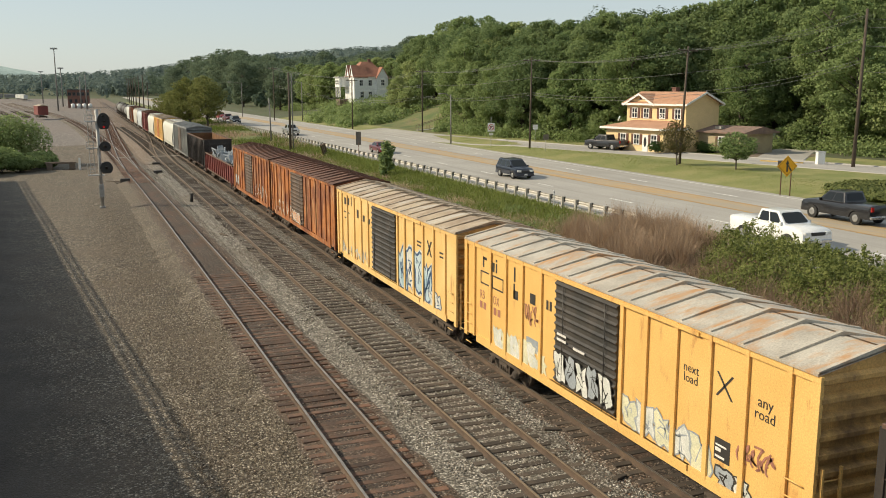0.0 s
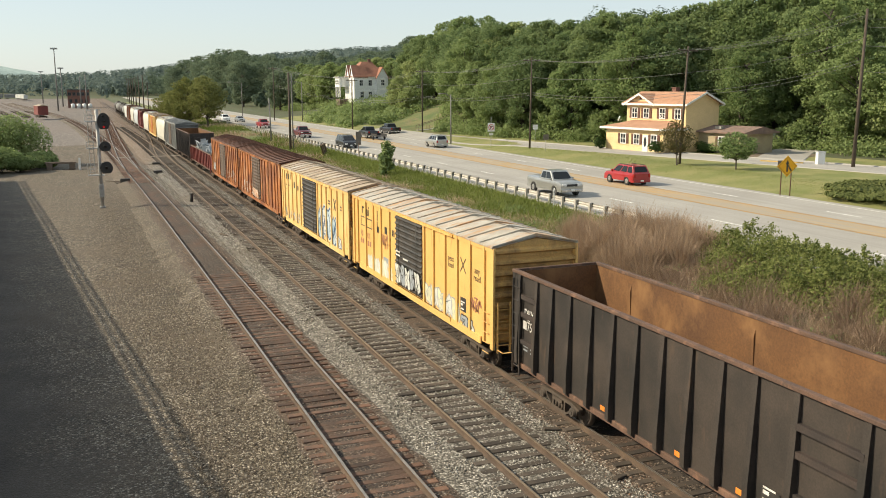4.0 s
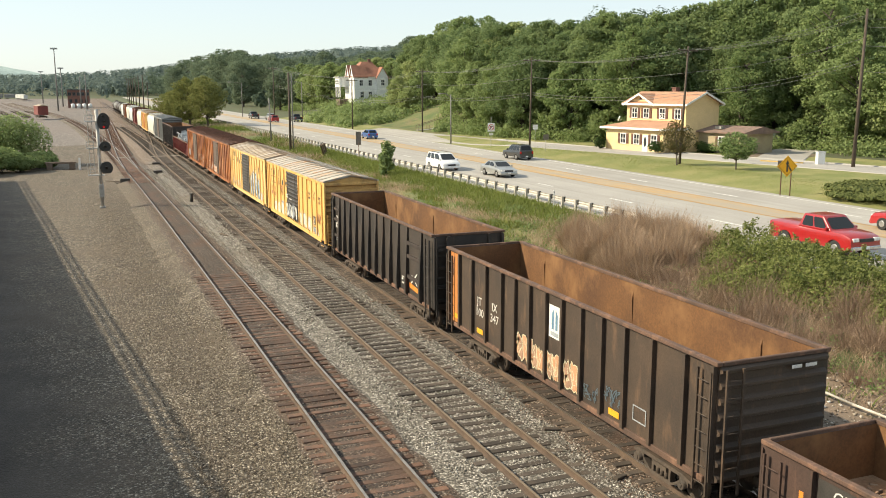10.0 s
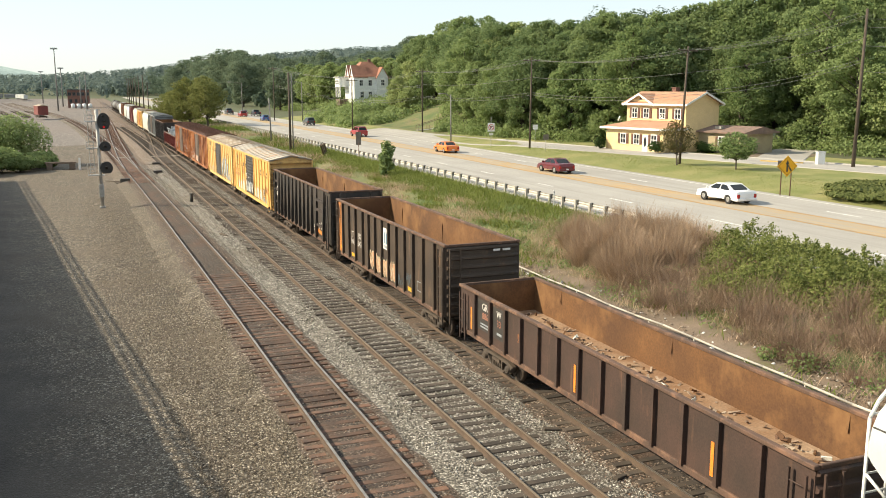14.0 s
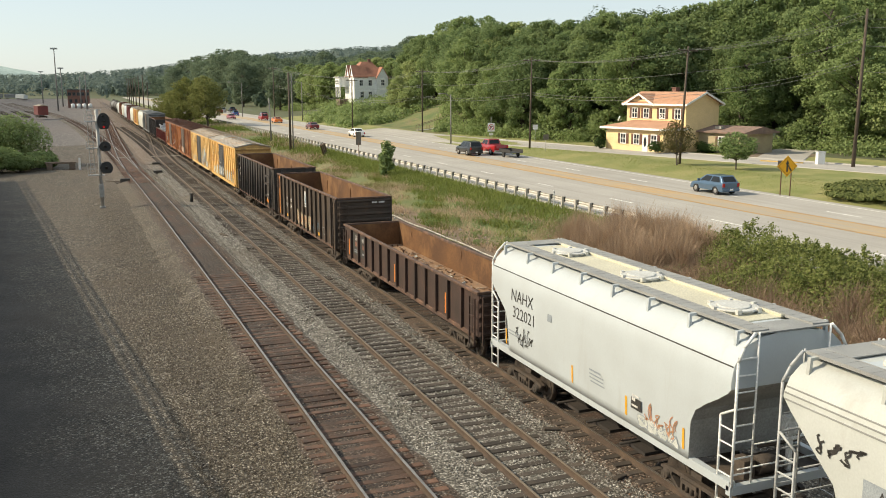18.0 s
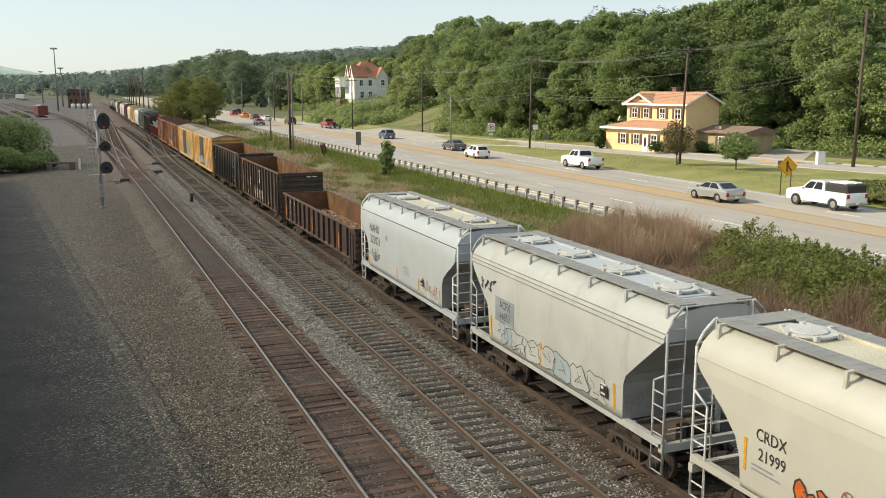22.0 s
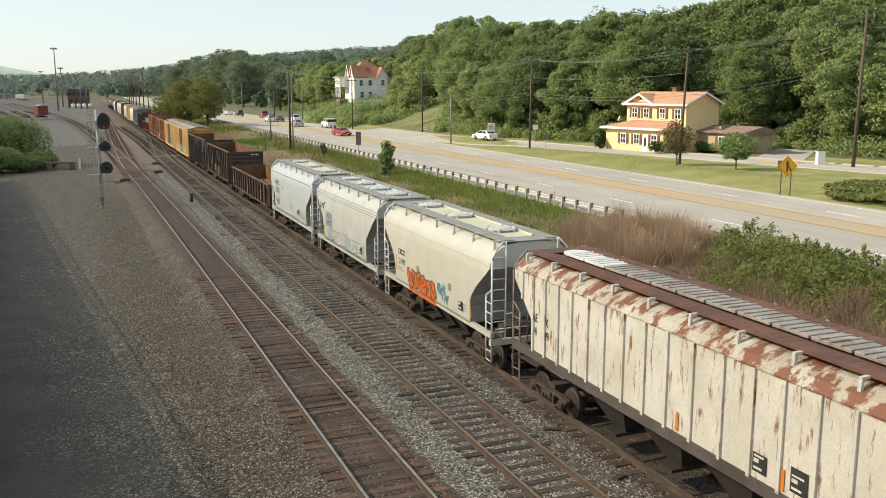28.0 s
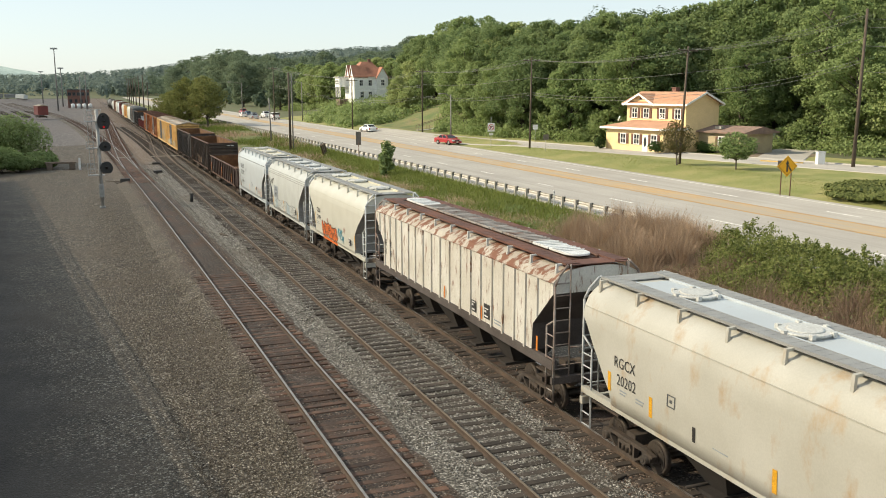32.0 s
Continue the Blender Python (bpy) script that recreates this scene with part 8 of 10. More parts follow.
# one-storey front
wall_block(hs, 0.0, 10.1, 0.0, 3.55, 0, 2.85, M_YSIDING)
_b = new_bm()
_e, _t = 2.85, 3.75
_lo = [(-0.6, -0.6), (10.7, -0.6), (10.7, 3.6), (-0.6, 3.6)]
_v0 = [_b.verts.new((x, y, _e)) for x, y in _lo]
_v1 = [_b.verts.new((x, y, _e + 0.16)) for x, y in _lo]
_r1, _r2 = _b.verts.new((1.6, 3.6, _t + 0.1)), _b.verts.new((8.4, 3.6, _t + 0.1))
for _i in range(4):
    _b.faces.new((_v0[_i], _v0[(_i + 1) % 4], _v1[(_i + 1) % 4], _v1[_i]))
_b.faces.new((_v1[0], _v1[1], _r2, _r1))
_b.faces.new((_v1[1], _v1[2], _r2))
_b.faces.new((_v1[0], _r1, _v1[3]))
_b.faces.new((_v1[3], _r1, _r2, _v1[2]))
_b.faces.new(_v0[::-1])
part("porch_roof", _b, M_SHINGLE, hs, "low hipped shingle roof")
_b = new_bm()
box(_b, -0.64, 10.74, -0.66, -0.6, _e - 0.06, _e + 0.2)
box(_b, 10.7, 10.76, -0.6, 3.6, _e - 0.06, _e + 0.2)
part("gutter", _b, M_TRIMW, hs)
for _x, _d in ((3.2, False), (5.6, False), (8.6, True)):
    window(hs, Matrix.Translation((_x, -0.03, 1.6)), 0.85, 1.15, M_TRIMW, M_SHUTTER, decor=_d)
_dr = link("front_door", bpy.data.meshes.new("front_door"), hs, "white front door with dark oval glass")
_b = new_bm()
box(_b, 6.65, 7.6, -0.1, 0.0, 0.1, 2.2)
_b.to_mesh(_dr.data)
_b.free()
_dr.data.materials.append(M_TRIMW)
_b = new_bm()
extrude_poly(_b, [(7.125 + 0.24 * math.cos(a), 1.3 + 0.62 * math.sin(a)) for a in np.linspace(0, math.tau, 16, endpoint=False)], "y", -0.12, -0.1)
part("oval_glass", _b, M_GLASS, _dr)
_b = new_bm()
box(_b, 6.3, 7.95, -0.9, 0, -0.1, 0.1)
part("door_step", _b, M_CONC, hs)
_b = new_bm()
box(_b, 4.7, 5.4, 6.9, 7.6, 6.9, 8.0)
box(_b, 4.65, 5.45, 6.85, 7.65, 7.9, 8.05)
part("chimney", _b, M_BRICK, hs)
_b = new_bm()
rod(_b, (-0.3, 2.8, 3.2), (-0.3, 2.8, 3.9), 0.03, 5)
rod(_b, (-0.35, 2.6, 3.95), (-0.45, 2.5, 4.0), 0.38, 14, 0.3)
part("satellite_dish", _b, M_TRIMW, hs, "white satellite dish")
# rear low wing
M_WINGROOF = mat("dull_brown_shingle", (0.24, 0.16, 0.125), (0.17, 0.12, 0.1), 1.5, 0.9, 0, 12, 0.2)
# Tan siding; the shade over the wing is mixed into its colour.
M_WINGWALL = mat("shaded_tan_siding", (0.4, 0.33, 0.2), (0.33, 0.27, 0.17), 1.0, 0.7, 0, 20, 0.05)
wall_block(hs, 10.35, 17.2, 6.0, 11.5, 0, 2.5, M_WINGWALL)
_b = new_bm()
extrude_poly(_b, [(5.5, 2.5), (5.5, 2.68), (8.9, 3.35), (12, 2.68), (12, 2.5)], "x", 10.3, 17.8)
part("wing_roof", _b, M_WINGROOF, hs, "low dull brown roof")
window(hs, Matrix.Translation((14.0, 5.97, 1.5)), 0.8, 1.0, M_TRIMW, M_SHUTTER)
_b = new_bm()
box(_b, 12.4, 13.4, 6.5, 7.0, 3.0, 3.3)
part("roof_box", _b, M_STEEL, hs)


def leaf_blob(rnd, centre, rad, n, size, squash=1.0, tilt=0.55, core=0.72):
    """n leaf quads spread through the shell of a lumpy ball: arrays of corners."""
    u = rnd.normal(size=(n, 3))
    u /= np.linalg.norm(u, axis=1)[:, None]
    r = rad * (core + (1.05 - core) * rnd.random(n) ** 0.5)
    p = np.asarray(centre) + u * r[:, None] * np.array([1, 1, squash])
    nn = u + tilt * rnd.normal(size=(n, 3)) + np.array([0, 0, 0.6])
    nn /= np.linalg.norm(nn, axis=1)[:, None]
    t = np.cross(nn, rnd.normal(size=(n, 3)))
    t /= np.linalg.norm(t, axis=1)[:, None] + 1e-9
    bt = np.cross(nn, t)
    s = size * (0.6 + 0.8 * rnd.random(n))[:, None]
    return np.stack([p - t * s, p + bt * s * 0.62 + nn * s * 0.12, p + t * s, p - bt * s * 0.62 + nn * s * 0.12], 1)


def quads_mesh(name, quads, material):
    v = quads.reshape(-1, 3)
    me = bpy.data.meshes.new(name)
    k = len(quads)
    me.vertices.add(4 * k)
    me.vertices.foreach_set("co", v.astype(np.float32).ravel())
    me.loops.add(4 * k)
    me.loops.foreach_set("vertex_index", np.arange(4 * k, dtype=np.int32))
    me.polygons.add(k)
    me.polygons.foreach_set("loop_start", np.arange(0, 4 * k, 4, dtype=np.int32))
    me.update(calc_edges=True)
    me.materials.append(material)
    return me


def shrub(x, y, r, h, label, material, n=500, size=0.12, seed=1, z=None, name="shrub"):
    rnd = np.random.default_rng(seed)
    root = thing(name, pose(x, y, lz(x, y) if z is None else z), label, "shrub", "shrubs")
    qs = []
    m = 6
    for i in range(m):
        a = math.tau * i / m + rnd.random()
        rr = r * 0.45
        qs.append(leaf_blob(rnd, (math.cos(a) * rr, math.sin(a) * rr, h * (0.4 + 0.25 * rnd.random())), r * 0.6, n // (m + 1), size, h / r * 0.55))
    qs.append(leaf_blob(rnd, (0, 0, h * 0.6), r * 0.6, n // (m + 1), size, h / r * 0.6))
    link("foliage", quads_mesh("foliage", np.concatenate(qs), material), root)
    b = new_bm()
    for i in range(4):
        a = math.tau * i / 4
        rod(b, (0, 0, 0), (math.cos(a) * r * 0.4, math.sin(a) * r * 0.4, h * 0.6), 0.04, 5, 0.015)
    part("stems", b, M_BARK, root)
    return root


for _i, (_x, _y, _r, _hh) in enumerate(((-0.3, -0.9, 0.75, 2.0), (10.2, -1.2, 1.1, 1.7), (12.2, 4.6, 1.0, 1.6), (13.0, 5.0, 0.8, 1.2), (15.5, 5.0, 0.9, 1.3), (11.2, 1.5, 1.0, 1.4))):
    _p = hs.matrix_basis @ Vector((_x, _y, 0))
    shrub(_p.x, _p.y, _r, _hh, "clipped dark green shrub at the house wall", M_HEDGE, 900, 0.1, 60 + _i, 1.42)

# shed and small things behind the house
sd = thing("shed", pose(84.5, 96.2, 1.45, 0, 0, -79), "grey arched metal shed beyond the drive", "shed")
_b = new_bm()
extrude_poly(_b, [(-1.6, 0), (1.6, 0), (1.6, 1.3)] + [(1.6 * math.cos(a), 1.3 + 1.1 * math.sin(a)) for a in np.linspace(0.3, math.pi - 0.3, 8)] + [(-1.6, 1.3)], "y", 0, 5)
part("shell", _b, M_HOPEND, sd)
_b = new_bm()
box(_b, -1.0, 1.0, -0.06, 0.0, 0, 1.8)
part("shed_door", _b, M_SLOPE, sd)
cb = thing("utility_cabinet", pose(71.6, 72.6, lz(71.6, 72.6), 0, 0, -20), "pale grey utility cabinet on the verge", "cabinet")
_b = new_bm()
box(_b, -0.4, 0.4, -0.3, 0.3, 0, 1.35)
part("case", bevelled(_b, 0.03), M_WWHITE, cb)
_b = new_bm()
box(_b, -0.44, 0.44, -0.34, 0.34, 1.35, 1.42)
part("lid", _b, M_GREYPAINT, cb)
# kerb and drive beside the side road
_k = [(float(front_x(y)) + 3.3, float(y)) for y in np.arange(40, 130, 3)]
ribbon("kerb", _k, 0.1, 0.16, M_ROAD, "pale concrete kerb along the side road", "kerb")
ribbon("driveway", [(69.5 + 1.6 * k, 80.0 + 0.9 * k) for k in range(8)], 3.4, 0.05, M_DIRT, "pale gravel driveway beside the yellow house", "driveway")

# white house on its mound
wh = thing("house", pose(65.3, 224.2, 6.2), "tall white house with a red roof on a green mound", "house")
wh.scale = (0.92, 0.92, 0.92)
_b = new_bm()
box(_b, 0, 9.2, 0, 9.5, -3, 6.6)
siding(_b, 0, 9.2, 0, 6.6, 0, step=0.3)
part("wall", _b, M_WWHITE, wh)
for _y0, _y1, _pk in ((0.0, 4.0, 9.4), (4.2, 7.8, 9.6)):
    _b = new_bm()
    extrude_poly(_b, [(_y0, 6.6), (_y1, 6.6), ((_y0 + _y1) / 2, _pk)], "x", -0.02, 0.15)
    part("gable_wall", _b, M_WWHITE, wh)
    for _s in (-1, 1):
        _b = new_bm()
        _yc, _ye = (_y0 + _y1) / 2, (_y0 + _y1) / 2 + _s * ((_y1 - _y0) / 2 + 0.25)
        extrude_poly(_b, [(_yc, _pk), (_yc, _pk + 0.18), (_ye, 6.42), (_ye, 6.24)], "x", -0.35, 4.0)
        part("roof", _b, M_SHINGLER, wh, "steep red gable roof slope")
        _b = new_bm()
        extrude_poly(_b, [(_yc, _pk - 0.25), (_yc, _pk + 0.2), (_ye, 6.45), (_ye, 6.0)], "x", -0.42, -0.35)
        part("bargeboard", _b, M_TRIMW, wh)
_b = new_bm()
_q = [_b.verts.new(p) for p in ((-0.2, -0.3, 6.5), (9.6, -0.3, 6.5), (9.6, 9.9, 6.5), (-0.2, 9.9, 6.5), (3.4, 3.6, 10.7), (6.2, 3.6, 10.7), (6.2, 6.0, 10.7), (3.4, 6.0, 10.7))]
for _f in ((0, 1, 5, 4), (1, 2, 6, 5), (2, 3, 7, 6), (3, 0, 4, 7), (4, 5, 6, 7), (3, 2, 1, 0)):
    _b.faces.new([_q[i] for i in _f])
part("roof", _b, M_SHINGLER, wh, "steep red hipped roof")
_b = new_bm()
box(_b, 6.4, 9.6, -0.9, 0.0, -3, 6.4)
extrude_poly(_b, [(6.4, 6.4), (9.6, 6.4), (8.0, 9.0)], "y", -0.9, 4.0)
part("wing_wall", _b, M_WWHITE, wh)
for _s in (-1, 1):
    _b = new_bm()
    extrude_poly(_b, [(8.0, 9.0), (8.0, 9.18), (8.0 + _s * 1.9, 6.1), (8.0 + _s * 1.9, 5.9)], "y", -1.2, 4.5)
    part("roof", _b, M_SHINGLER, wh, "steep red gable roof slope")
_b = new_bm()
box(_b, 5.2, 5.9, 3.4, 4.1, 9.8, 11.4)
part("chimney", _b, M_BRICK, wh)
_b = new_bm()
box(_b, -2.6, 0.0, 6.0, 10.5, 3.7, 6.3)
part("porch_room", _b, M_WWHITE, wh, "white enclosed balcony room")
_b = new_bm()
box(_b, -3.0, 0.0, 5.6, 10.9, 6.3, 6.55)
part("porch_roof", _b, M_TRIMW, wh)
for _y in (6.2, 8.2, 10.3):
    _b = new_bm()
    box(_b, -2.5, -2.2, _y - 0.15, _y + 0.15, 0.9, 3.7)
    part("porch_post", _b, M_TRIMW, wh)
_b = new_bm()
box(_b, -2.5, 0.0, 6.2, 10.4, -2.5, 0.3)
part("porch_base", _b, M_TIMBER, wh)
for _x, _z in ((2.0, 4.8), (4.6, 4.8), (2.2, 1.6), (4.6, 1.6)):
    window(wh, Matrix.Translation((_x, -0.04, _z)), 0.9, 1.5, M_TRIMW)
window(wh, Matrix.Translation((8.0, -0.94, 4.9)), 0.9, 1.5, M_TRIMW)
_turn = Matrix.Rotation(radians(-90), 4, "Z")
for _y, _z in ((2.0, 4.6), (3.0, 1.6), (5.0, 4.6)):
    window(wh, Matrix.Translation((-0.03, _y, _z)) @ _turn, 0.6, 1.1, M_TRIMW)
for _y in (7.2, 9.2):
    window(wh, Matrix.Translation((-2.63, _y, 5.0)) @ _turn, 1.0, 1.1, M_TRIMW)
# dark-roofed house among the trees
dh = thing("house", pose(92, 205, 13.5, 0, 0, -70), "brown-roofed house half hidden among the trees", "house")
wall_block(dh, 0, 10, 0, 7, -4, 3.2, M_WGREY, boards=False)
gable_roof(dh, "roof", 0, 10, 0, 7, 3.2, 6.2, M_BRICK, 0.5, 0.14, "x", M_TRIMW)
for _x in (2.5, 7.0):
    window(dh, Matrix.Translation((_x, -0.03, 1.6)), 1.2, 1.2, M_TRIMW)
# steps up the mown slope
st = thing("garden_steps", pose(58.8, 160.0, lz(58.8, 160)), "long flight of grey steps with rails up the grass slope", "steps")
for _k in range(22):
    _b = new_bm()
    _zz = lz(58.8 + _k * 0.42, 160) - lz(58.8, 160)
    box(_b, _k * 0.42, _k * 0.42 + 0.46, -0.7, 0.7, _zz - 0.3, _zz + 0.12)
    part("step", _b, M_CONC, st)
for _s in (-0.75, 0.75):
    _b = new_bm()
    rod(_b, (0, _s, 0.9), (9.2, _s, lz(58.8 + 9.2, 160) - lz(58.8, 160) + 0.9), 0.05, 6)
    for _k in range(5):
        rod(_b, (_k * 2.2, _s, lz(58.8 + _k * 2.2, 160) - lz(58.8, 160) - 0.2), (_k * 2.2, _s, lz(58.8 + _k * 2.2, 160) - lz(58.8, 160) + 0.95), 0.04, 5)
    part("handrail", _b, M_TIMBER, st)

# ---- far yard: brick signal tower, light masts, standing cars ----
tw = thing("yard_tower", pose(-2.9, 486, -0.4), "dark brick yard tower with flat roof", "building")
_b = new_bm()
box(_b, -2.6, 7.6, 0, 9, 0, 8.6)
part("wall", _b, M_BRICK, tw)
_b = new_bm()
box(_b, -2.9, 7.9, -0.3, 9.3, 8.6, 9.1)
part("roof", _b, M_SLOPE, tw)
for _k in range(5):
    window(tw, Matrix.Translation((-1.6 + _k * 2.05, -0.03, 6.8)), 1.3, 1.4, M_SLOPE)
for _k in range(4):
    window(tw, Matrix.Translation((-1.2 + _k * 2.4, -0.03, 3.4)), 1.1, 1.5, M_SLOPE)
for _k in range(4):
    _t = thing("storage_tank", pose(-3.2 + 2.6 * _k, 476, -0.4), "white drum standing before the yard tower", "tank", "white drums")
    _b = new_bm()
    rod(_b, (0, 0, 0), (0, 0, 2.0), 0.95, 14)
    part("drum", _b, M_WHITE, _t)
    _b = new_bm()
    rod(_b, (0, 0, 2.0), (0, 0, 2.3), 0.95, 14, 0.3)
    part("lid", _b, M_WHITE, _t)
for _x, _y, _hh in ((-8.9, 428, 26.5), (-8.3, 520, 20), (-22, 640, 20), (3.0, 455, 16), (0.5, 460, 15)):
    _m = thing("light_mast", pose(_x, _y, -0.4), "tall slender yard light mast", "light mast", "yard light masts")
    _b = new_bm()
    rod(_b, (0, 0, 0), (0, 0, _hh), 0.35, 8, 0.18)
    part("mast", _b, M_PALEPOLE, _m)
    if _hh > 18:
        for _a in range(4):
            _b = new_bm()
            _c, _s = math.cos(_a * 1.57), math.sin(_a * 1.57)
            box(_b, _c * 0.9 - 0.5, _c * 0.9 + 0.5, _s * 0.9 - 0.5, _s * 0.9 + 0.5, _hh - 0.4, _hh + 0.3)
            part("floodlight", _b, M_STEEL, _m)
for _x, _y, _n, _lab, _mt in ((-11.6, 313, 1, "red maintenance car standing on a siding", M_MAROON), (-62, 560, 3, "grey freight car standing in the far yard", M_FARGREY), (-70, 690, 4, "dark freight car standing in the far yard", M_GONBLK), (-95, 620, 3, "brown freight car standing in the far yard", M_GONBRN), (-40, 780, 3, "pale freight car standing in the far yard", M_HOPB), (-52, 860, 9, "grey freight car in a long string far across the yard", M_FARGREY)):
    for _k in range(_n):
        _c = thing("freight_car", pose(_x - (3.0 if _n < 9 else 16.4) * _k, _y + (17 if _n < 9 else 4) * _k, 0, 0, 0, 10 if _n < 9 else 76), _lab, "freight car", "yard cars")
        _b = new_bm()
        _hl = 4.5 if _n == 1 else 7.5
        box(_b, -1.5, 1.5, -_hl, _hl, 1.1, 3.9)
        part("body", bevelled(_b, 0.08), _mt, _c)
        _b = new_bm()
        extrude_poly(_b, [(-1.6, 3.9), (1.6, 3.9), (0, 4.3)], "y", -_hl - 0.2, _hl + 0.2)
        part("roof", _b, M_ROOFTAN if _n == 1 else _mt, _c)
        for _s in (-1, 1):
            _o = link("truck", TRUCK, _c)
            _o.location = (0, _s * (_hl - 1.8), 0)


M_OCHREKERB = mat("yellow_kerb_paint", (0.5, 0.33, 0.08), (0.42, 0.29, 0.11), 1.5, 0.7, 0, 20, 0.05)
# gravelled driveway beside the yellow house, and a painted stretch of kerb
ribbon("driveway", [(69.5, 77.0), (73, 80), (78, 84.5), (82.5, 88.5), (86, 91)], 2.6, 0.07, M_ROAD, "pale worn driveway beside the yellow house", "driveway")
_b = new_bm()
_kz = lz(68.9, 74.8)
extrude_poly(_b, [(-0.1, -0.1), (0.1, -0.1), (0.08, 0.17), (-0.08, 0.17)], "y", -2.3, 2.3)
_o = tagged(part("kerb", bevelled(_b, 0.02), M_OCHREKERB), "yellow-painted concrete kerb at the driveway", "kerb", kind="structure")
_o.matrix_basis = pose(69.6, 76.0, _kz + 0.02, 0, 0, 27)


# ---- trees ----
def tree_meshes(seed, height, spread, n_leaf, leaf, material, clear=0.3, taper=0.74):
    """One tree's trunk-and-limbs mesh and crown mesh."""
    rnd = np.random.default_rng(seed)
    b = new_bm()
    lean = rnd.normal(size=2) * 0.03 * height
    top = Vector((lean[0], lean[1], height * 0.72))
    rod(b, (0, 0, -0.6), (lean[0] * 0.4, lean[1] * 0.4, height * clear), height * 0.022, 8, height * 0.016)
    rod(b, (lean[0] * 0.4, lean[1] * 0.4, height * clear), top, height * 0.016, 7, height * 0.005)
    qs = []
    m = 46
    for i in range(m):
        f = (i + 0.5) / m
        zc = height * (clear + (0.93 - clear) * f)
        rr = spread * (0.92 * math.sin(math.pi * min(0.18 + taper * f, 0.97)) + 0.08)
        a = i * 2.4 + rnd.random()
        off = rr * (0.42 + 0.52 * rnd.random()) * (0.4 if i >= m - 2 else 1)
        c = (lean[0] * f + math.cos(a) * off, lean[1] * f + math.sin(a) * off, zc)
        br = max(rr * (0.2 + 0.27 * rnd.random()), spread * 0.17)
        qs.append(leaf_blob(rnd, c, br * 1.25, int(n_leaf / m * min((br / (spread * 0.24)) ** 2, 1.7)), leaf, 0.56, 1.0, 0.3))
        zb = zc - br * 0.6
        rod(b, (lean[0] * f * 0.7, lean[1] * f * 0.7, max(zb - off * 0.5, height * clear * 0.8)), c, height * 0.006, 5, height * 0.002)
    tm = bpy.data.meshes.new("trunk")
    b.to_mesh(tm)
    b.free()
    tm.materials.append(M_BARK)
    return tm, quads_mesh("crown", np.concatenate(qs), material)


TREES, TREE_H = [], []
for _i, (_h, _s, _m) in enumerate(((15, 4.6, M_LEAF), (17, 5.2, M_LEAFD), (13, 4.4, M_LEAF), (18, 4.8, M_LEAF), (12, 4.8, M_LEAFL), (16, 5.5, M_LEAFD), (20, 5.0, M_LEAF), (14, 5.0, M_LEAFL))):
    TREES.append(tree_meshes(100 + _i, _h, _s, 15600, 0.178, _m, 0.16))
    TREE_H.append(_h)
# Ridge leaves paled: haze put into the leaf colour.
M_FARLEAF = leaf_mat("ridge_leaves_haze_tint", (0.12, 0.165, 0.108), (0.21, 0.258, 0.165), 0.5)
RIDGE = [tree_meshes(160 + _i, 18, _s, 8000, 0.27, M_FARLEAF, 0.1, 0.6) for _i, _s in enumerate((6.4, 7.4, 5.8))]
SAPLING = tree_meshes(140, 4.6, 1.7, 1150, 0.1, leaf_mat("rusty_leaves", (0.07, 0.055, 0.02), (0.13, 0.11, 0.04)), 0.3)
SAPLING2 = tree_meshes(141, 4.0, 1.9, 3400, 0.1, M_LEAF, 0.33)
M_BRONZE = leaf_mat("olive_bronze_leaves", (0.13, 0.155, 0.048), (0.27, 0.27, 0.095), 0.45)
MID = [tree_meshes(150 + _i, 11.8, 4.0, 6000, 0.18, M_BRONZE, 0.22) for _i in range(2)]


def plant(kind, x, y, scale, turn, label, group="", name="tree", z=None):
    root = thing(name, pose(x, y, (lz(x, y) if z is None else z) - 0.15, 0, 0, turn), label, "tree", group)
    root.scale = (scale, scale, scale * 1.0)
    link("trunk", kind[0], root)
    link("crown", kind[1], root)
    return root


plant(SAPLING, 57.6, 78.0, 1.1, 20, "small ornamental tree with bronze leaves on the verge")
plant(SAPLING2, 59.9, 71.6, 1.0, 80, "small green ornamental tree on the verge")
plant(MID[1], 27.0, 212, 1.05, 10, "leafy pale green tree between train and highway")
plant(MID[0], 24.0, 221, 1.1, 100, "leafy pale green tree between train and highway")
plant(MID[1], 21.0, 226, 0.85, 200, "leafy pale green tree between train and highway")
plant(MID[0], 19.6, 233, 0.8, 260, "leafy pale green tree between train and highway")

plant(TREES[7], 70.8, 206, 0.62, 40, "broad pale green tree beside the white house")
plant(TREES[2], 73.0, 196, 0.66, 140, "bushy green tree beside the white house")
plant(TREES[4], 68.5, 193, 0.5, 240, "pale green tree beside the white house")

_rnd = random.Random(11)
_names = {0: "leafy green woodland tree on the hillside", 1: "dark green woodland tree on the hillside", 2: "bushy green woodland tree on the hillside", 3: "tall green woodland tree on the hillside", 4: "pale green woodland tree on the hillside", 5: "broad dark green tree on the hillside", 6: "very tall green tree on the hillside", 7: "broad pale green tree on the hillside"}
_spots = []


def _free(x, y, d):
    return all((x - a) ** 2 + (y - c) ** 2 > d * d for a, c in _spots)


def _edge_x(y):
    return float(np.interp(y, [30, 60, 75, 90, 105, 118, 135, 146, 152, 160, 172, 185, 200, 240, 300, 420], [88, 85.5, 85.5, 86, 79, 68, 63, 61.5, 61, 65, 71, 80, 76, 74, 66, 70]))


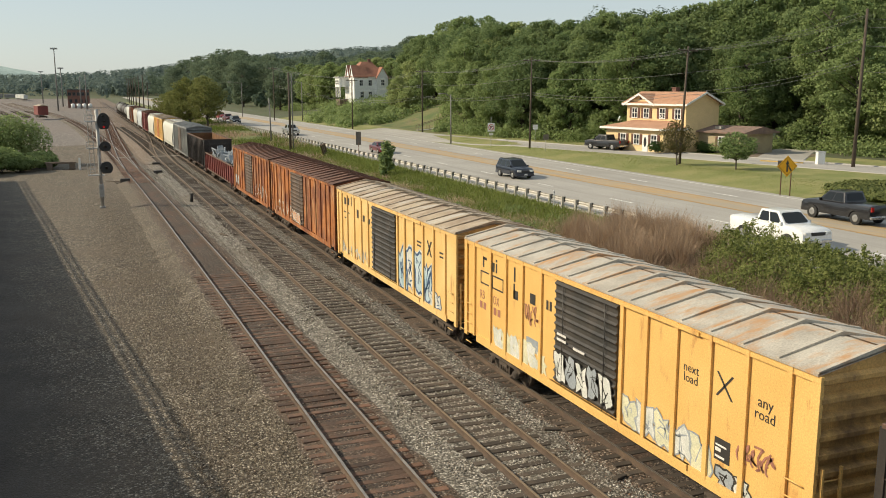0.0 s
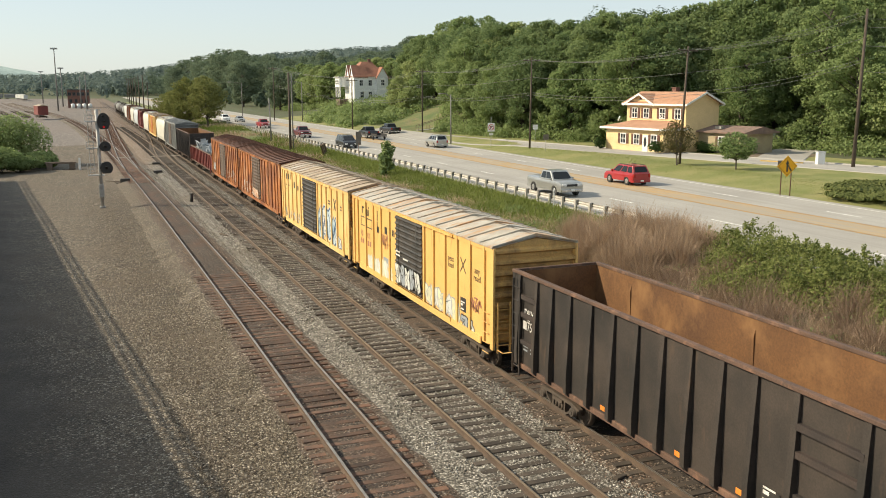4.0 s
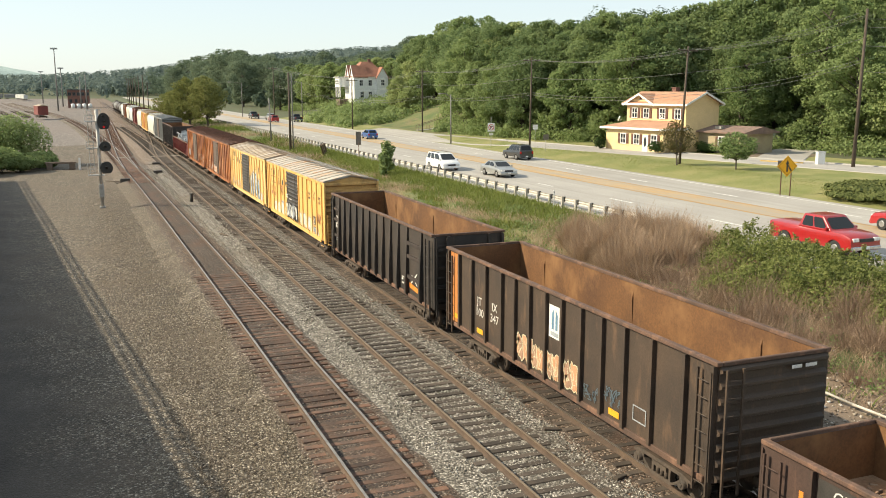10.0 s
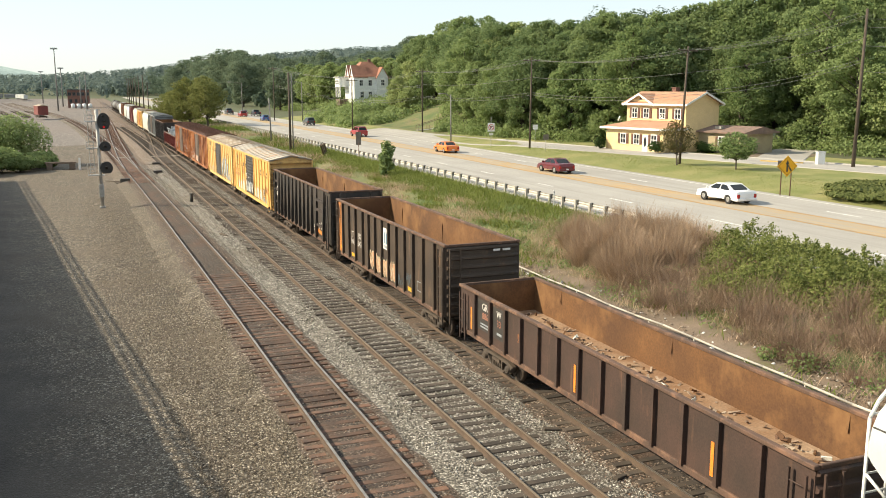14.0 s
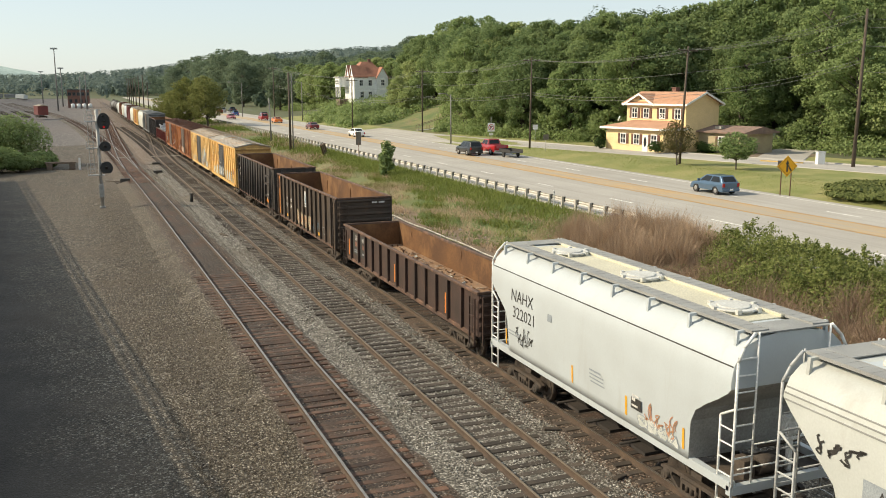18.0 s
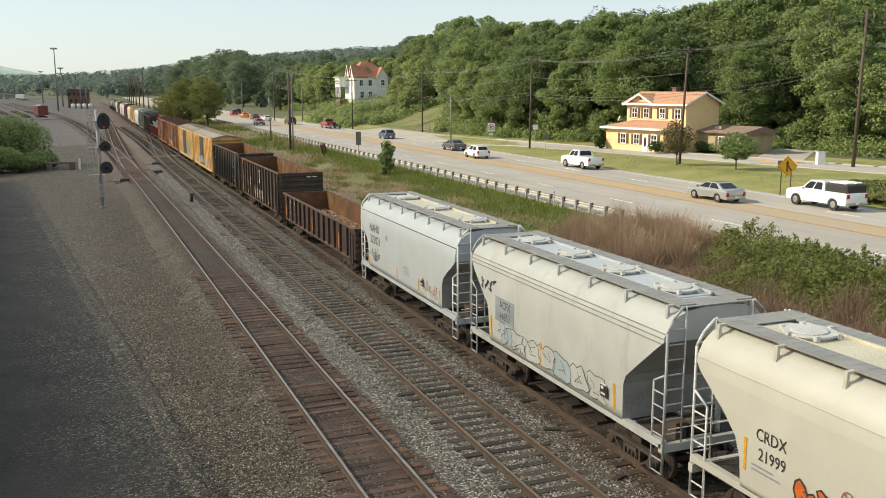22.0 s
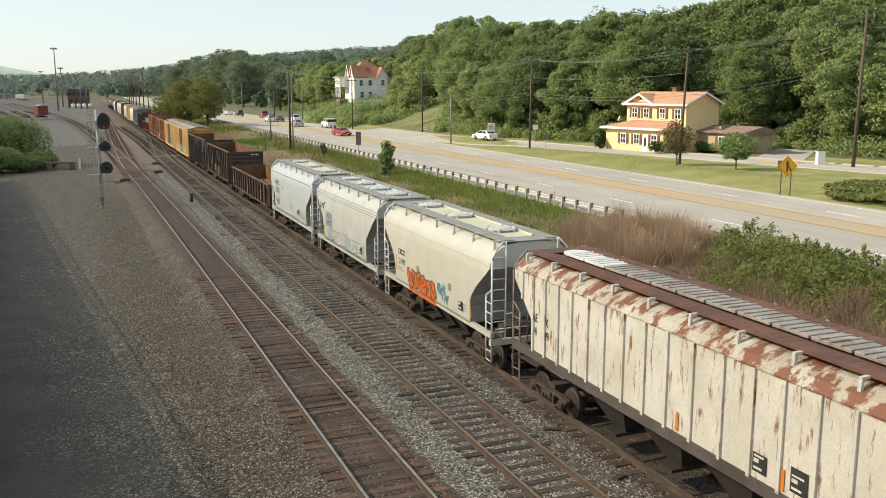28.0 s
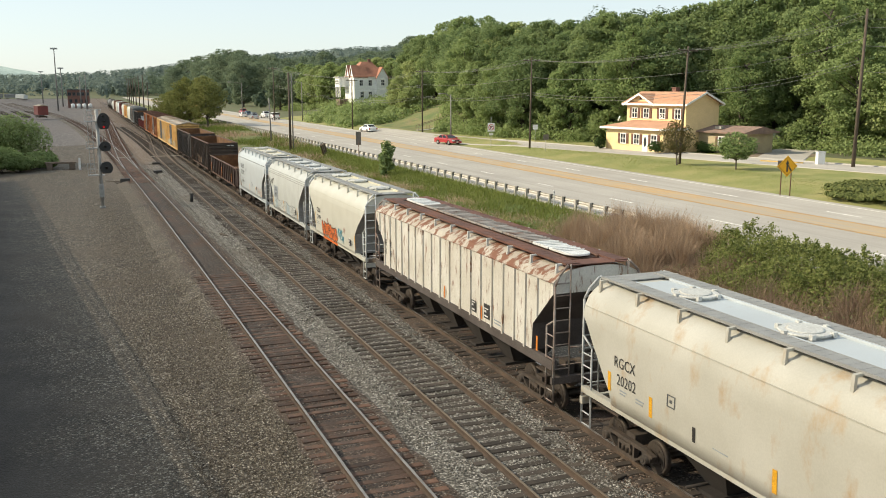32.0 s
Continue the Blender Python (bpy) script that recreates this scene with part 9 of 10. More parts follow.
for _try in range(6000):
    _y = _rnd.uniform(38, 330)
    _deep = 34 if _y < 170 else 30
    _x = _edge_x(_y) + 2.5 + _rnd.random() ** 1.3 * _deep
    _az = math.degrees(math.atan2(_x, _y))
    if _az > 52 or not _free(_x, _y, 5.4 if _x - _edge_x(_y) < 10 else 6.6):
        continue
    if 57 < _x < 80 and 210 < _y < 235:
        continue
    _spots.append((_x, _y))
    if len(_spots) > 215:
        break
# how high the crowns of the wooded ridge stand against the sky: bearing in degrees, rise
CREST_AZ = [-4.1, -2.3, -0.2, 1.6, 3.5, 4.8, 5.5, 5.9, 6.6, 7.5, 9.5, 10.2, 11.2, 12.0, 13.2, 14.6, 15.7, 16.7, 18.4, 18.8, 19.5, 21.0, 21.5, 22.4, 24.5, 25.2, 26.6, 28.3, 29.7, 30.0, 30.7, 31.4, 32.4, 33.7, 34.3, 34.9, 35.7, 36.4, 39.2, 47.2]
CREST = [0.023, 0.0184, 0.0186, 0.0217, 0.0214, 0.0192, 0.024, 0.0281, 0.0311, 0.0336, 0.0391, 0.0351, 0.0346, 0.0288, 0.0319, 0.0368, 0.0308, 0.0375, 0.0376, 0.0448, 0.0532, 0.0557, 0.0676, 0.073, 0.0764, 0.0681, 0.0697, 0.0743, 0.0752, 0.0669, 0.0785, 0.0901, 0.0863, 0.083, 0.0799, 0.089, 0.0841, 0.0924, 0.0995, 0.1153]


def headroom(x, y, wide=0.0):
    """How tall a tree at (x, y) can grow and stay under the crest of the woods."""
    az, far = math.degrees(math.atan2(x, y)), math.hypot(x, y)
    rise = min(float(np.interp(az + q * wide, CREST_AZ, CREST)) for q in (-1, 0, 1))
    return EYE[2] + far * rise - lz(x, y)


for _x, _y in _spots:
    _k = _rnd.randrange(8)
    _far = math.hypot(_x, _y)
    _s = min(_rnd.uniform(0.74, 1.08) * (1.0 if _y < 150 else 1.15), headroom(_x, _y, math.degrees(2.5 / _far)) * _rnd.uniform(0.82, 0.97) / TREE_H[_k])
    if _s > 0.42:
        plant(TREES[_k], _x, _y, _s, _rnd.uniform(0, 360), _names[_k], "woodland trees")
# the ridge behind, and the valley woods with haze in their leaf colour
for _a in np.arange(20.0, 49.0, 0.62):
    _a += _rnd.uniform(-0.2, 0.2)
    for _far in range(140, 330, 8):
        _x, _y = _far * math.sin(radians(_a)), _far * math.cos(radians(_a))
        _room = headroom(_x, _y, 0.2)
        if _x > _edge_x(_y) + 9 and 11 < _room < 19.5 and not (57 < _x < 82 and 206 < _y < 238):
            _k = min(range(8), key=lambda k: abs(TREE_H[k] - _room) + _rnd.random() * 3)
            plant(TREES[_k], _x, _y, _room * float(np.interp(_a, [25, 31], [1.07, 0.99])) / TREE_H[_k], _rnd.uniform(0, 360), _names[_k], "woodland trees")
            break
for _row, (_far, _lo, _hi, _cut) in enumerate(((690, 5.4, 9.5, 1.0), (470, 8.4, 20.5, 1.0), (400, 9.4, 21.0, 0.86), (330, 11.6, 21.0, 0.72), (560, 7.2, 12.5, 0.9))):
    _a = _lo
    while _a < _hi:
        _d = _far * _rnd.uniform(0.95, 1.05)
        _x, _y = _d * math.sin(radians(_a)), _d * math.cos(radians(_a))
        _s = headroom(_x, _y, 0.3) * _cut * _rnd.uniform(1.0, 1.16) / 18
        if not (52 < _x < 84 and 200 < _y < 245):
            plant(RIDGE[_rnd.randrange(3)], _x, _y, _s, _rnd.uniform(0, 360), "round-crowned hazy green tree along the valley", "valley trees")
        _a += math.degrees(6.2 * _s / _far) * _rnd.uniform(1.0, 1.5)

# woodland undergrowth along the edge of the trees
_rg = np.random.default_rng(21)
_qs = []
for _y in np.arange(40, 330, 1.6):
    for _ in range(2):
        _x = _edge_x(_y) + _rg.uniform(-1.5, 4.0)
        _yy = _y + _rg.uniform(-1, 1)
        if math.degrees(math.atan2(_x, _yy)) > 52:
            continue
        _r = _rg.uniform(0.9, 2.2)
        _qs.append(leaf_blob(_rg, (_x, _yy, lz(_x, _yy) + _r * 0.4), _r, 190, 0.18, 0.8, 0.9, 0.4))
        if _y < 150:
            for _k in range(3):
                _r = _rg.uniform(0.8, 1.7)
                _qs.append(leaf_blob(_rg, (_x + _rg.uniform(1.5, 6), _yy + _rg.uniform(-1, 1), lz(_x + 3, _yy) + _rg.uniform(0.6, 4.2)), _r, 170, 0.17, 0.6, 0.9, 0.3))
tagged(link("undergrowth", quads_mesh("undergrowth", np.concatenate(_qs), M_LEAF)), "tangled green undergrowth along the wood's edge", "undergrowth", kind="stuff")
# ivy bank below the white house and by the side street
_qs = []
for _ in range(150):
    _x, _y = _rg.uniform(52, 72), _rg.uniform(186, 235)
    if _x < 52 + (_y - 186) * 0.02:
        continue
    _r = _rg.uniform(1.0, 2.2)
    _up = 1.7 if _x > 58 and _y > 204 else 0.5
    _qs.append(leaf_blob(_rg, (_x, _y, lz(_x, _y) + _up), _r * (1.2 if _up > 1 else 1.0), 190, 0.24, 0.9))
tagged(link("ivy_bank", quads_mesh("ivy_bank", np.concatenate(_qs), M_LEAF)), "leafy green bank below the white house", "undergrowth", kind="stuff")

# far woods as one leafy mass
_qs = []
for _ in range(1500):
    _y = _rg.uniform(330, 1000)
    _x = _rg.uniform(30, 330) if _rg.random() < 0.75 else _rg.uniform(-330, -120)
    if _x > 0 and _x < float(np.interp(_y, [330, 420, 600, 1000], [64, 66, 62, 60])) and _y < 900:
        continue
    _h = _rg.uniform(7, 15) * (1.15 + 0.5 * math.sin(_x * 0.05 + 1) * math.sin(_y * 0.019))
    _zg = lz(_x, _y)
    _h = min(_h, headroom(_x, _y, 0.4) * 0.92)
    for _k in range(3):
        _qs.append(leaf_blob(_rg, (_x + _rg.uniform(-2.5, 2.5), _y + _rg.uniform(-2.5, 2.5), _zg + _h * (0.3 + 0.28 * _k)), _rg.uniform(0.2, 0.32) * _h, 66, 0.75, 0.9, 0.3, 0.6))
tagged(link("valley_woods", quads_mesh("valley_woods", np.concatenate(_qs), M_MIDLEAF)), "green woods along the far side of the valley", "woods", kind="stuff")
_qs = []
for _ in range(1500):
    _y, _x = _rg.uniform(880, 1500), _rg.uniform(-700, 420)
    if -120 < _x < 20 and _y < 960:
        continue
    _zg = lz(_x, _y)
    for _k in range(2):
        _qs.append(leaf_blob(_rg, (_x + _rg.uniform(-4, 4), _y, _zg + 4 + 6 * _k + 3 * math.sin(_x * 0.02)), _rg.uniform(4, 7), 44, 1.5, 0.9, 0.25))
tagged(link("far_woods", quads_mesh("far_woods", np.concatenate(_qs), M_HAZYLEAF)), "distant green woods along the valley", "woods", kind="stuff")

# bushes at the edge of the lot
for _i, (_x, _y, _r, _hh, _mt) in enumerate(((-11.5, 126, 4.2, 7.2, M_LEAF), (-7.4, 129, 3.6, 7.2, M_LEAF), (-13.5, 118, 3.2, 3.6, M_LEAFD), (-9.2, 118.5, 2.8, 3.2, M_LEAF), (-5.2, 122.5, 2.2, 2.2, M_LEAF), (-7.2, 119.0, 2.0, 2.0, M_LEAF), (-14, 134, 4.4, 7.6, M_LEAFL), (-11, 114.5, 2.0, 1.8, M_LEAF), (-18, 124, 4, 5, M_LEAF))):
    shrub(_x, _y, _r, _hh, "tall leafy green bush at the lot's edge" if _hh > 4 else "low leafy green bush at the lot's edge", _mt, 5600, 0.15, 80 + _i, -0.42, "bush")
M_OLIVE = leaf_mat("olive_scrub_leaves", (0.1, 0.125, 0.042), (0.21, 0.225, 0.085), 0.4)
_ub = shrub(28.2, 86.0, 0.6, 3.3, "upright ragged green bush below the guard rail", M_LEAF, 500, 0.17, 97, None, "bush")
_qs = [leaf_blob(_rg, (_rg.uniform(-0.55, 0.55), _rg.uniform(-0.5, 0.5), _z), _rg.uniform(0.2, 0.42), 55, 0.16, 1.5) for _z in np.linspace(0.5, 3.2, 16)]
link("shoots", quads_mesh("shoots", np.concatenate(_qs), M_LEAF), _ub)
for _i, (_x, _y, _r, _hh) in enumerate(((54.6, 51.0, 2.4, 0.5), (55.5, 48, 2.8, 0.7), (58.5, 48, 3, 0.9), (56.5, 53.0, 2.6, 0.5), (60.5, 51, 2.8, 0.8), (56.5, 44, 2.8, 0.8), (58.8, 54.6, 2.2, 0.5))):
    shrub(_x, _y, _r, _hh, "low spreading olive bush on the median", M_OLIVE, 2200, 0.15, 110 + _i, None, "bush")


# ---- brush and grass on the bank ----
def blades(name, n, xr, yr, length, width, lean, material, label, category, seed, dens=None, z_off=0.0, bend=0.4):
    rg = np.random.default_rng(seed)
    x, y = rg.uniform(*xr, n * 3), rg.uniform(*yr, n * 3)
    if dens is not None:
        keep = rg.random(n * 3) < dens(x, y)
        x, y = x[keep], y[keep]
    x, y = x[:n], y[:n]
    k = len(x)
    z = land(x, y) + z_off
    l_ = length * (0.45 + 0.9 * rg.random(k))
    a = rg.uniform(0, math.tau, k)
    d = np.stack([np.cos(a) * lean, np.sin(a) * lean, np.ones(k)], 1) * l_[:, None]
    side = np.stack([-np.sin(a), np.cos(a), np.zeros(k)], 1) * width * (0.6 + 0.8 * rg.random(k))[:, None]
    p = np.stack([x, y, z], 1)
    mid = p + d * 0.55
    tip = p + d + np.stack([np.cos(a), np.sin(a), -0.3 * np.ones(k)], 1) * (l_ * bend * 0.5)[:, None]
    q1 = np.stack([p - side, p + side, mid + side * 0.8, mid - side * 0.8], 1)
    q2 = np.stack([mid - side * 0.8, mid + side * 0.8, tip + side * 0.15, tip - side * 0.15], 1)
    return tagged(link(name, quads_mesh(name, np.concatenate([q1, q2]), material)), label, category, kind="stuff")


def _patch(sx, sy, lo, hi, ph=0.0):
    def f(x, y):
        v = np.sin(x * sx + ph) * np.cos(y * sy + ph * 2) + 0.6 * np.sin(x * sx * 2.3 + y * sy * 1.7)
        return np.clip((v - lo) / (hi - lo), 0, 1)
    return f


def twig_clumps(name, clumps, per, material, label, seed, thin=0.009):
    """Leafless bushes: stems that fan out from the root of each clump (x, y, radius, height)."""
    rg = np.random.default_rng(seed)
    out = []
    for cx, cy, r, h in clumps:
        k = int(per * r * h)
        a, f = rg.uniform(0, math.tau, k), rg.random(k) ** 0.5
        w = np.stack([np.cos(a), np.sin(a), np.zeros(k)], 1)
        root = np.stack([cx + w[:, 0] * f * r * 0.45, cy + w[:, 1] * f * r * 0.45, np.zeros(k)], 1)
        root[:, 2] = land(root[:, 0], root[:, 1]) - 0.05
        up = np.stack([np.zeros(k), np.zeros(k), np.ones(k)], 1)
        tall = (h * np.sqrt(np.clip(1.05 - 0.75 * f * f, 0.1, 1)) * rg.uniform(0.55, 1.08, k))[:, None]
        jit = rg.normal(size=(k, 3)) * 0.13
        mid = root + up * tall * 0.55 + (w * (f * r * 0.3)[:, None] + jit)
        tip = root + up * tall + (w * (f * r * 0.75)[:, None] + jit * 2.2)
        s = np.stack([-np.sin(a + 0.8), np.cos(a + 0.8), np.zeros(k)], 1) * thin
        out += [np.stack([root - s, root + s, mid + s, mid - s], 1), np.stack([mid - s, mid + s, tip + s * 0.4, tip - s * 0.4], 1)]
        # side shoots
        b0 = mid + (tip - mid) * rg.uniform(0.0, 0.5, k)[:, None]
        b1 = b0 + (rg.normal(size=(k, 3)) * 0.16 + up * 0.2) * tall * 0.55
        out.append(np.stack([b0 - s * 0.6, b0 + s * 0.6, b1 + s * 0.3, b1 - s * 0.3], 1))
    return tagged(link(name, quads_mesh(name, np.concatenate(out), material)), label, "brush", kind="stuff")


_rb = np.random.default_rng(90)
_cl = [(float(_rb.uniform(25.0, 30.8)), float(_rb.uniform(36.5, 47.5)), float(_rb.uniform(0.8, 1.5)), float(_rb.uniform(1.2, 2.1))) for _ in range(46)]
_cl = [c for c in _cl if c[1] < 47.5 - (c[0] - 25) * 0.2]
twig_clumps("brush_thicket", _cl, 330, M_TWIG, "dense leafless reddish-brown brush on the railway bank", 91, 0.007)
_cl = [(float(_rb.uniform(23.6, 28.6)), float(_rb.uniform(16, 38)), float(_rb.uniform(0.6, 1.3)), float(_rb.uniform(0.5, 1.25))) for _ in range(150)]
twig_clumps("brush_thicket", _cl, 230, M_TWIGD, "low dry brown brush below the green vines", 92, 0.0065)
blades("dry_brush", 16000, (23.4, 30.8), (16, 52), 0.7, 0.009, 0.7, M_TWIG, "dry brown stalks on the railway bank", "brush", 31, lambda x, y: np.clip((x - 23.0) / 3.0, 0.05, 1) * np.clip((52 - y) / 6, 0, 1))
blades("tall_grass", 30000, (26.6, 31.6), (42, 135), 0.42, 0.016, 0.55, M_BLADE, "rough green grass below the guard rail", "grass", 32, lambda x, y: np.clip((x - 26.2 - 0.8 * np.sin(y * 0.5)) / 1.6, 0, 1) * np.clip((y - 42) / 8, 0, 1))
blades("tall_grass", 9000, (22.6, 27.0), (44, 110), 0.4, 0.02, 0.7, M_BLADE, "patchy green grass on the bare bank", "grass", 37, _patch(1.3, 0.45, 0.25, 0.9, 2.0))
blades("dry_brush", 9000, (22.6, 28.0), (44, 110), 0.45, 0.012, 0.8, M_TWIG, "bleached dead grass on the bare bank", "grass", 38, _patch(0.9, 0.35, -0.3, 0.8, 0.4))
blades("tall_grass", 9000, (23.0, 31.4), (135, 290), 0.8, 0.04, 0.5, M_BLADE, "rough green grass below the guard rail", "grass", 33, _patch(0.5, 0.13, -0.5, 0.7))
blades("dry_brush", 6000, (22.5, 31.0), (110, 260), 0.8, 0.03, 0.6, M_TWIG, "dry brown stalks on the far bank", "brush", 39, _patch(0.4, 0.11, -0.2, 0.8, 1.3))
blades("weeds", 7000, (20.6, 26), (14, 130), 0.3, 0.02, 0.8, M_BLADE, "scattered weeds on the bare bank", "weeds", 34, _patch(1.1, 0.4, 0.3, 1.2))
blades("dry_brush", 2400, (22.2, 25), (12, 60), 0.3, 0.01, 0.9, M_TWIG, "scattered dry stalks on the bare bank", "brush", 35, _patch(0.9, 0.5, 0.0, 1.2, 1.0))
blades("verge_grass", 12000, (52.2, 60), (40, 110), 0.09, 0.012, 0.8, M_BLADE, "mown grass on the median", "grass", 36)
# green vines over the brush: a leafy blanket with hollows and shoots standing out
def vine_top(x, y):
    """Height of the vines' blanket over the bank."""
    edge = np.clip((x - 26.2 - 0.9 * np.sin(y * 0.55) - np.clip(y - 33, 0, 9) * 0.36) / 2.2, 0, 1)
    lump = 1.2 + 0.32 * np.sin(y * 0.83 + 0.7) * np.sin(x * 1.3 + y * 0.2) + 0.22 * np.sin(y * 1.9 + x * 1.1) + 0.12 * np.sin(y * 4.3 - x * 3.1)
    return lump * edge ** 0.6 * np.clip((41.0 - y) / 3.5, 0, 1) ** 0.5


_k = 150000
_x, _y = _rg.uniform(26.0, 32.0, _k), 14 * (41 / 14) ** _rg.random(_k)
_t = vine_top(_x, _y)
_keep = (_t > 0.2) & (_rg.random(_k) < 0.62 + 0.38 * np.sin(_x * 2.1 + _y * 1.3) * np.sin(_y * 0.9))
_x, _y, _t = _x[_keep], _y[_keep], _t[_keep]
_k = len(_x)
_dep = _rg.random(_k) ** 1.6
_p = np.stack([_x + _rg.normal(size=_k) * 0.06, _y + _rg.normal(size=_k) * 0.06, land(_x, _y) + _t * (1 - 0.55 * _dep) + 0.12 * _rg.normal(size=_k) * (_rg.random(_k) < 0.3)], 1)
_n = np.stack([-0.45 - 0.5 * _rg.random(_k), 0.5 * _rg.normal(size=_k), np.ones(_k)], 1) + 0.8 * _rg.normal(size=(_k, 3))
_n /= np.linalg.norm(_n, axis=1)[:, None]
_u = np.cross(_n, _rg.normal(size=(_k, 3)))
_u /= np.linalg.norm(_u, axis=1)[:, None] + 1e-9
_v = np.cross(_n, _u)
_s = (0.034 + 0.05 * _rg.random(_k))[:, None]
_qs = [np.stack([_p - _u * _s, _p + _v * _s * 0.6 + _n * _s * 0.15, _p + _u * _s, _p - _v * _s * 0.6 + _n * _s * 0.15], 1)]
for _ in range(420):
    _xx, _yy = _rg.uniform(27.2, 31.6), 15 * (39.5 / 15) ** _rg.random()
    _top = float(vine_top(_xx, _yy))
    if _top < 0.6:
        continue
    _d = np.array([_rg.normal() * 0.35, _rg.normal() * 0.35, 1.0]) * _rg.uniform(0.15, 0.45)
    for _f in (0.2, 0.5, 0.75, 1.0):
        _qs.append(leaf_blob(_rg, np.array([_xx, _yy, lz(_xx, _yy) + _top]) + _d * _f, 0.09, 9, 0.06, 0.9))
tagged(link("vine_thicket", quads_mesh("vine_thicket", np.concatenate(_qs), M_VINE)), "bright green vines smothering the brush", "vines", kind="stuff")
_qs = []
for _ in range(150):
    _y, _x = _rg.uniform(16, 64), _rg.uniform(22.8, 29)
    _qs.append(leaf_blob(_rg, (_x, _y, lz(_x, _y) + 0.25), _rg.uniform(0.2, 0.55), 80, 0.06, 0.8))
tagged(link("low_weeds", quads_mesh("low_weeds", np.concatenate(_qs), M_LEAF)), "low green weeds among dry brush", "weeds", kind="stuff")

# litter and clods on the bare bank
_x, _y = scatter(160, 20.3, 25.5, 16, 75, 71)
stones("litter", _x, _y, land(_x, _y) + 0.03, 0.09, stone_mat("pale_litter", [(0.5, 0.49, 0.46), (0.7, 0.69, 0.66), (0.35, 0.36, 0.4), (0.75, 0.74, 0.7)]), "scraps of pale litter on the bare bank", 72)
_x, _y = scatter(9000, 17.0, 24.5, 14, 80, 73)
stones("clods", _x, _y, land(_x, _y) + 0.01, 0.045, stone_mat("dirt_clods", [(0.1, 0.075, 0.055), (0.19, 0.145, 0.105), (0.26, 0.21, 0.16), (0.42, 0.37, 0.31)]), "clods and stones on the bare bank", 74)


# ---- road vehicles ----
M_TYRE = mat("tyre_rubber", (0.02, 0.02, 0.02), (0.03, 0.03, 0.03), 6, 0.9, 0, 30, 0.1)
M_RIM = mat("alloy_rim", (0.5, 0.5, 0.5), (0.35, 0.35, 0.35), 5, 0.35, 0.8, 20, 0)
M_CHROME = mat("chrome", (0.6, 0.6, 0.6), None, 5, 0.2, 0.9, 20, 0)
M_HEADL = mat("headlight_glass", (0.75, 0.75, 0.72), None, 5, 0.1, 0, 20, 0)
M_TAILL = mat("tail_light", (0.4, 0.02, 0.015), None, 5, 0.2, 0, 20, 0)
M_PLASTIC = mat("black_trim_plastic", (0.025, 0.025, 0.025), None, 5, 0.6, 0, 20, 0)
M_CARGLASS = bpy.data.materials.new("car_glass")
M_CARGLASS.use_nodes = True
_g = M_CARGLASS.node_tree.nodes["Principled BSDF"]
_g.inputs["Specular IOR Level"].default_value = 0.3
_g.inputs["Base Color"].default_value, _g.inputs["Roughness"].default_value = (0.015, 0.018, 0.02, 1), 0.05
PAINTS = {}


def car_paint(name, col, flake=0.0):
    if name not in PAINTS:
        m = mat(name, col, tuple(c * 0.92 for c in col), 2, 0.28, flake, 90, 0)
        m.node_tree.nodes["Principled BSDF"].inputs["Coat Weight"].default_value = 0.6
        PAINTS[name] = m
    return PAINTS[name]


# body lines as (y, z) from rear to front, glasshouse as (rear base, rear top, front top, front base), sizes in metres
KINDS = {
    "sedan": dict(L=4.75, W=0.92, wheel=0.34, axles=(-1.38, 1.42), top=[(-2.34, 0.5), (-2.38, 0.8), (-2.3, 0.97), (-2.1, 1.03), (-1.55, 1.02), (0.9, 0.98), (1.5, 0.93), (2.05, 0.82), (2.3, 0.68), (2.38, 0.45)], house=(-1.88, -0.95, 0.25, 1.35), roof=1.44, belt=0.97),
    "suv": dict(L=4.75, W=0.93, wheel=0.37, axles=(-1.38, 1.42), top=[(-2.35, 0.6), (-2.36, 1.05), (-2.3, 1.12), (1.1, 1.1), (2.1, 1.0), (2.34, 0.78), (2.38, 0.5)], house=(-2.32, -1.95, 0.35, 1.3), roof=1.74, belt=1.08),
    "van": dict(L=5.1, W=0.98, wheel=0.35, axles=(-1.5, 1.55), top=[(-2.53, 0.55), (-2.54, 1.05), (-2.5, 1.1), (1.7, 1.08), (2.15, 0.98), (2.45, 0.8), (2.53, 0.65), (2.55, 0.45)], house=(-2.5, -2.25, 0.7, 1.95), roof=1.76, belt=1.05),
    "hatch": dict(L=4.1, W=0.87, wheel=0.32, axles=(-1.2, 1.3), top=[(-2.03, 0.55), (-2.05, 0.95), (-2.0, 1.02), (0.95, 0.98), (1.8, 0.85), (2.03, 0.62), (2.05, 0.42)], house=(-2.02, -1.5, 0.25, 1.3), roof=1.52, belt=0.97),
    "pickup": dict(L=5.85, W=1.01, wheel=0.42, axles=(-1.75, 1.85), top=[(-2.9, 0.75), (-2.92, 1.22), (-2.88, 1.3), (-0.75, 1.3), (-0.7, 1.26), (1.2, 1.26), (1.6, 1.3), (2.4, 1.24), (2.78, 1.12), (2.9, 0.98), (2.92, 0.6)], house=(-0.82, -0.6, 0.72, 1.5), roof=1.93, belt=1.26),
}


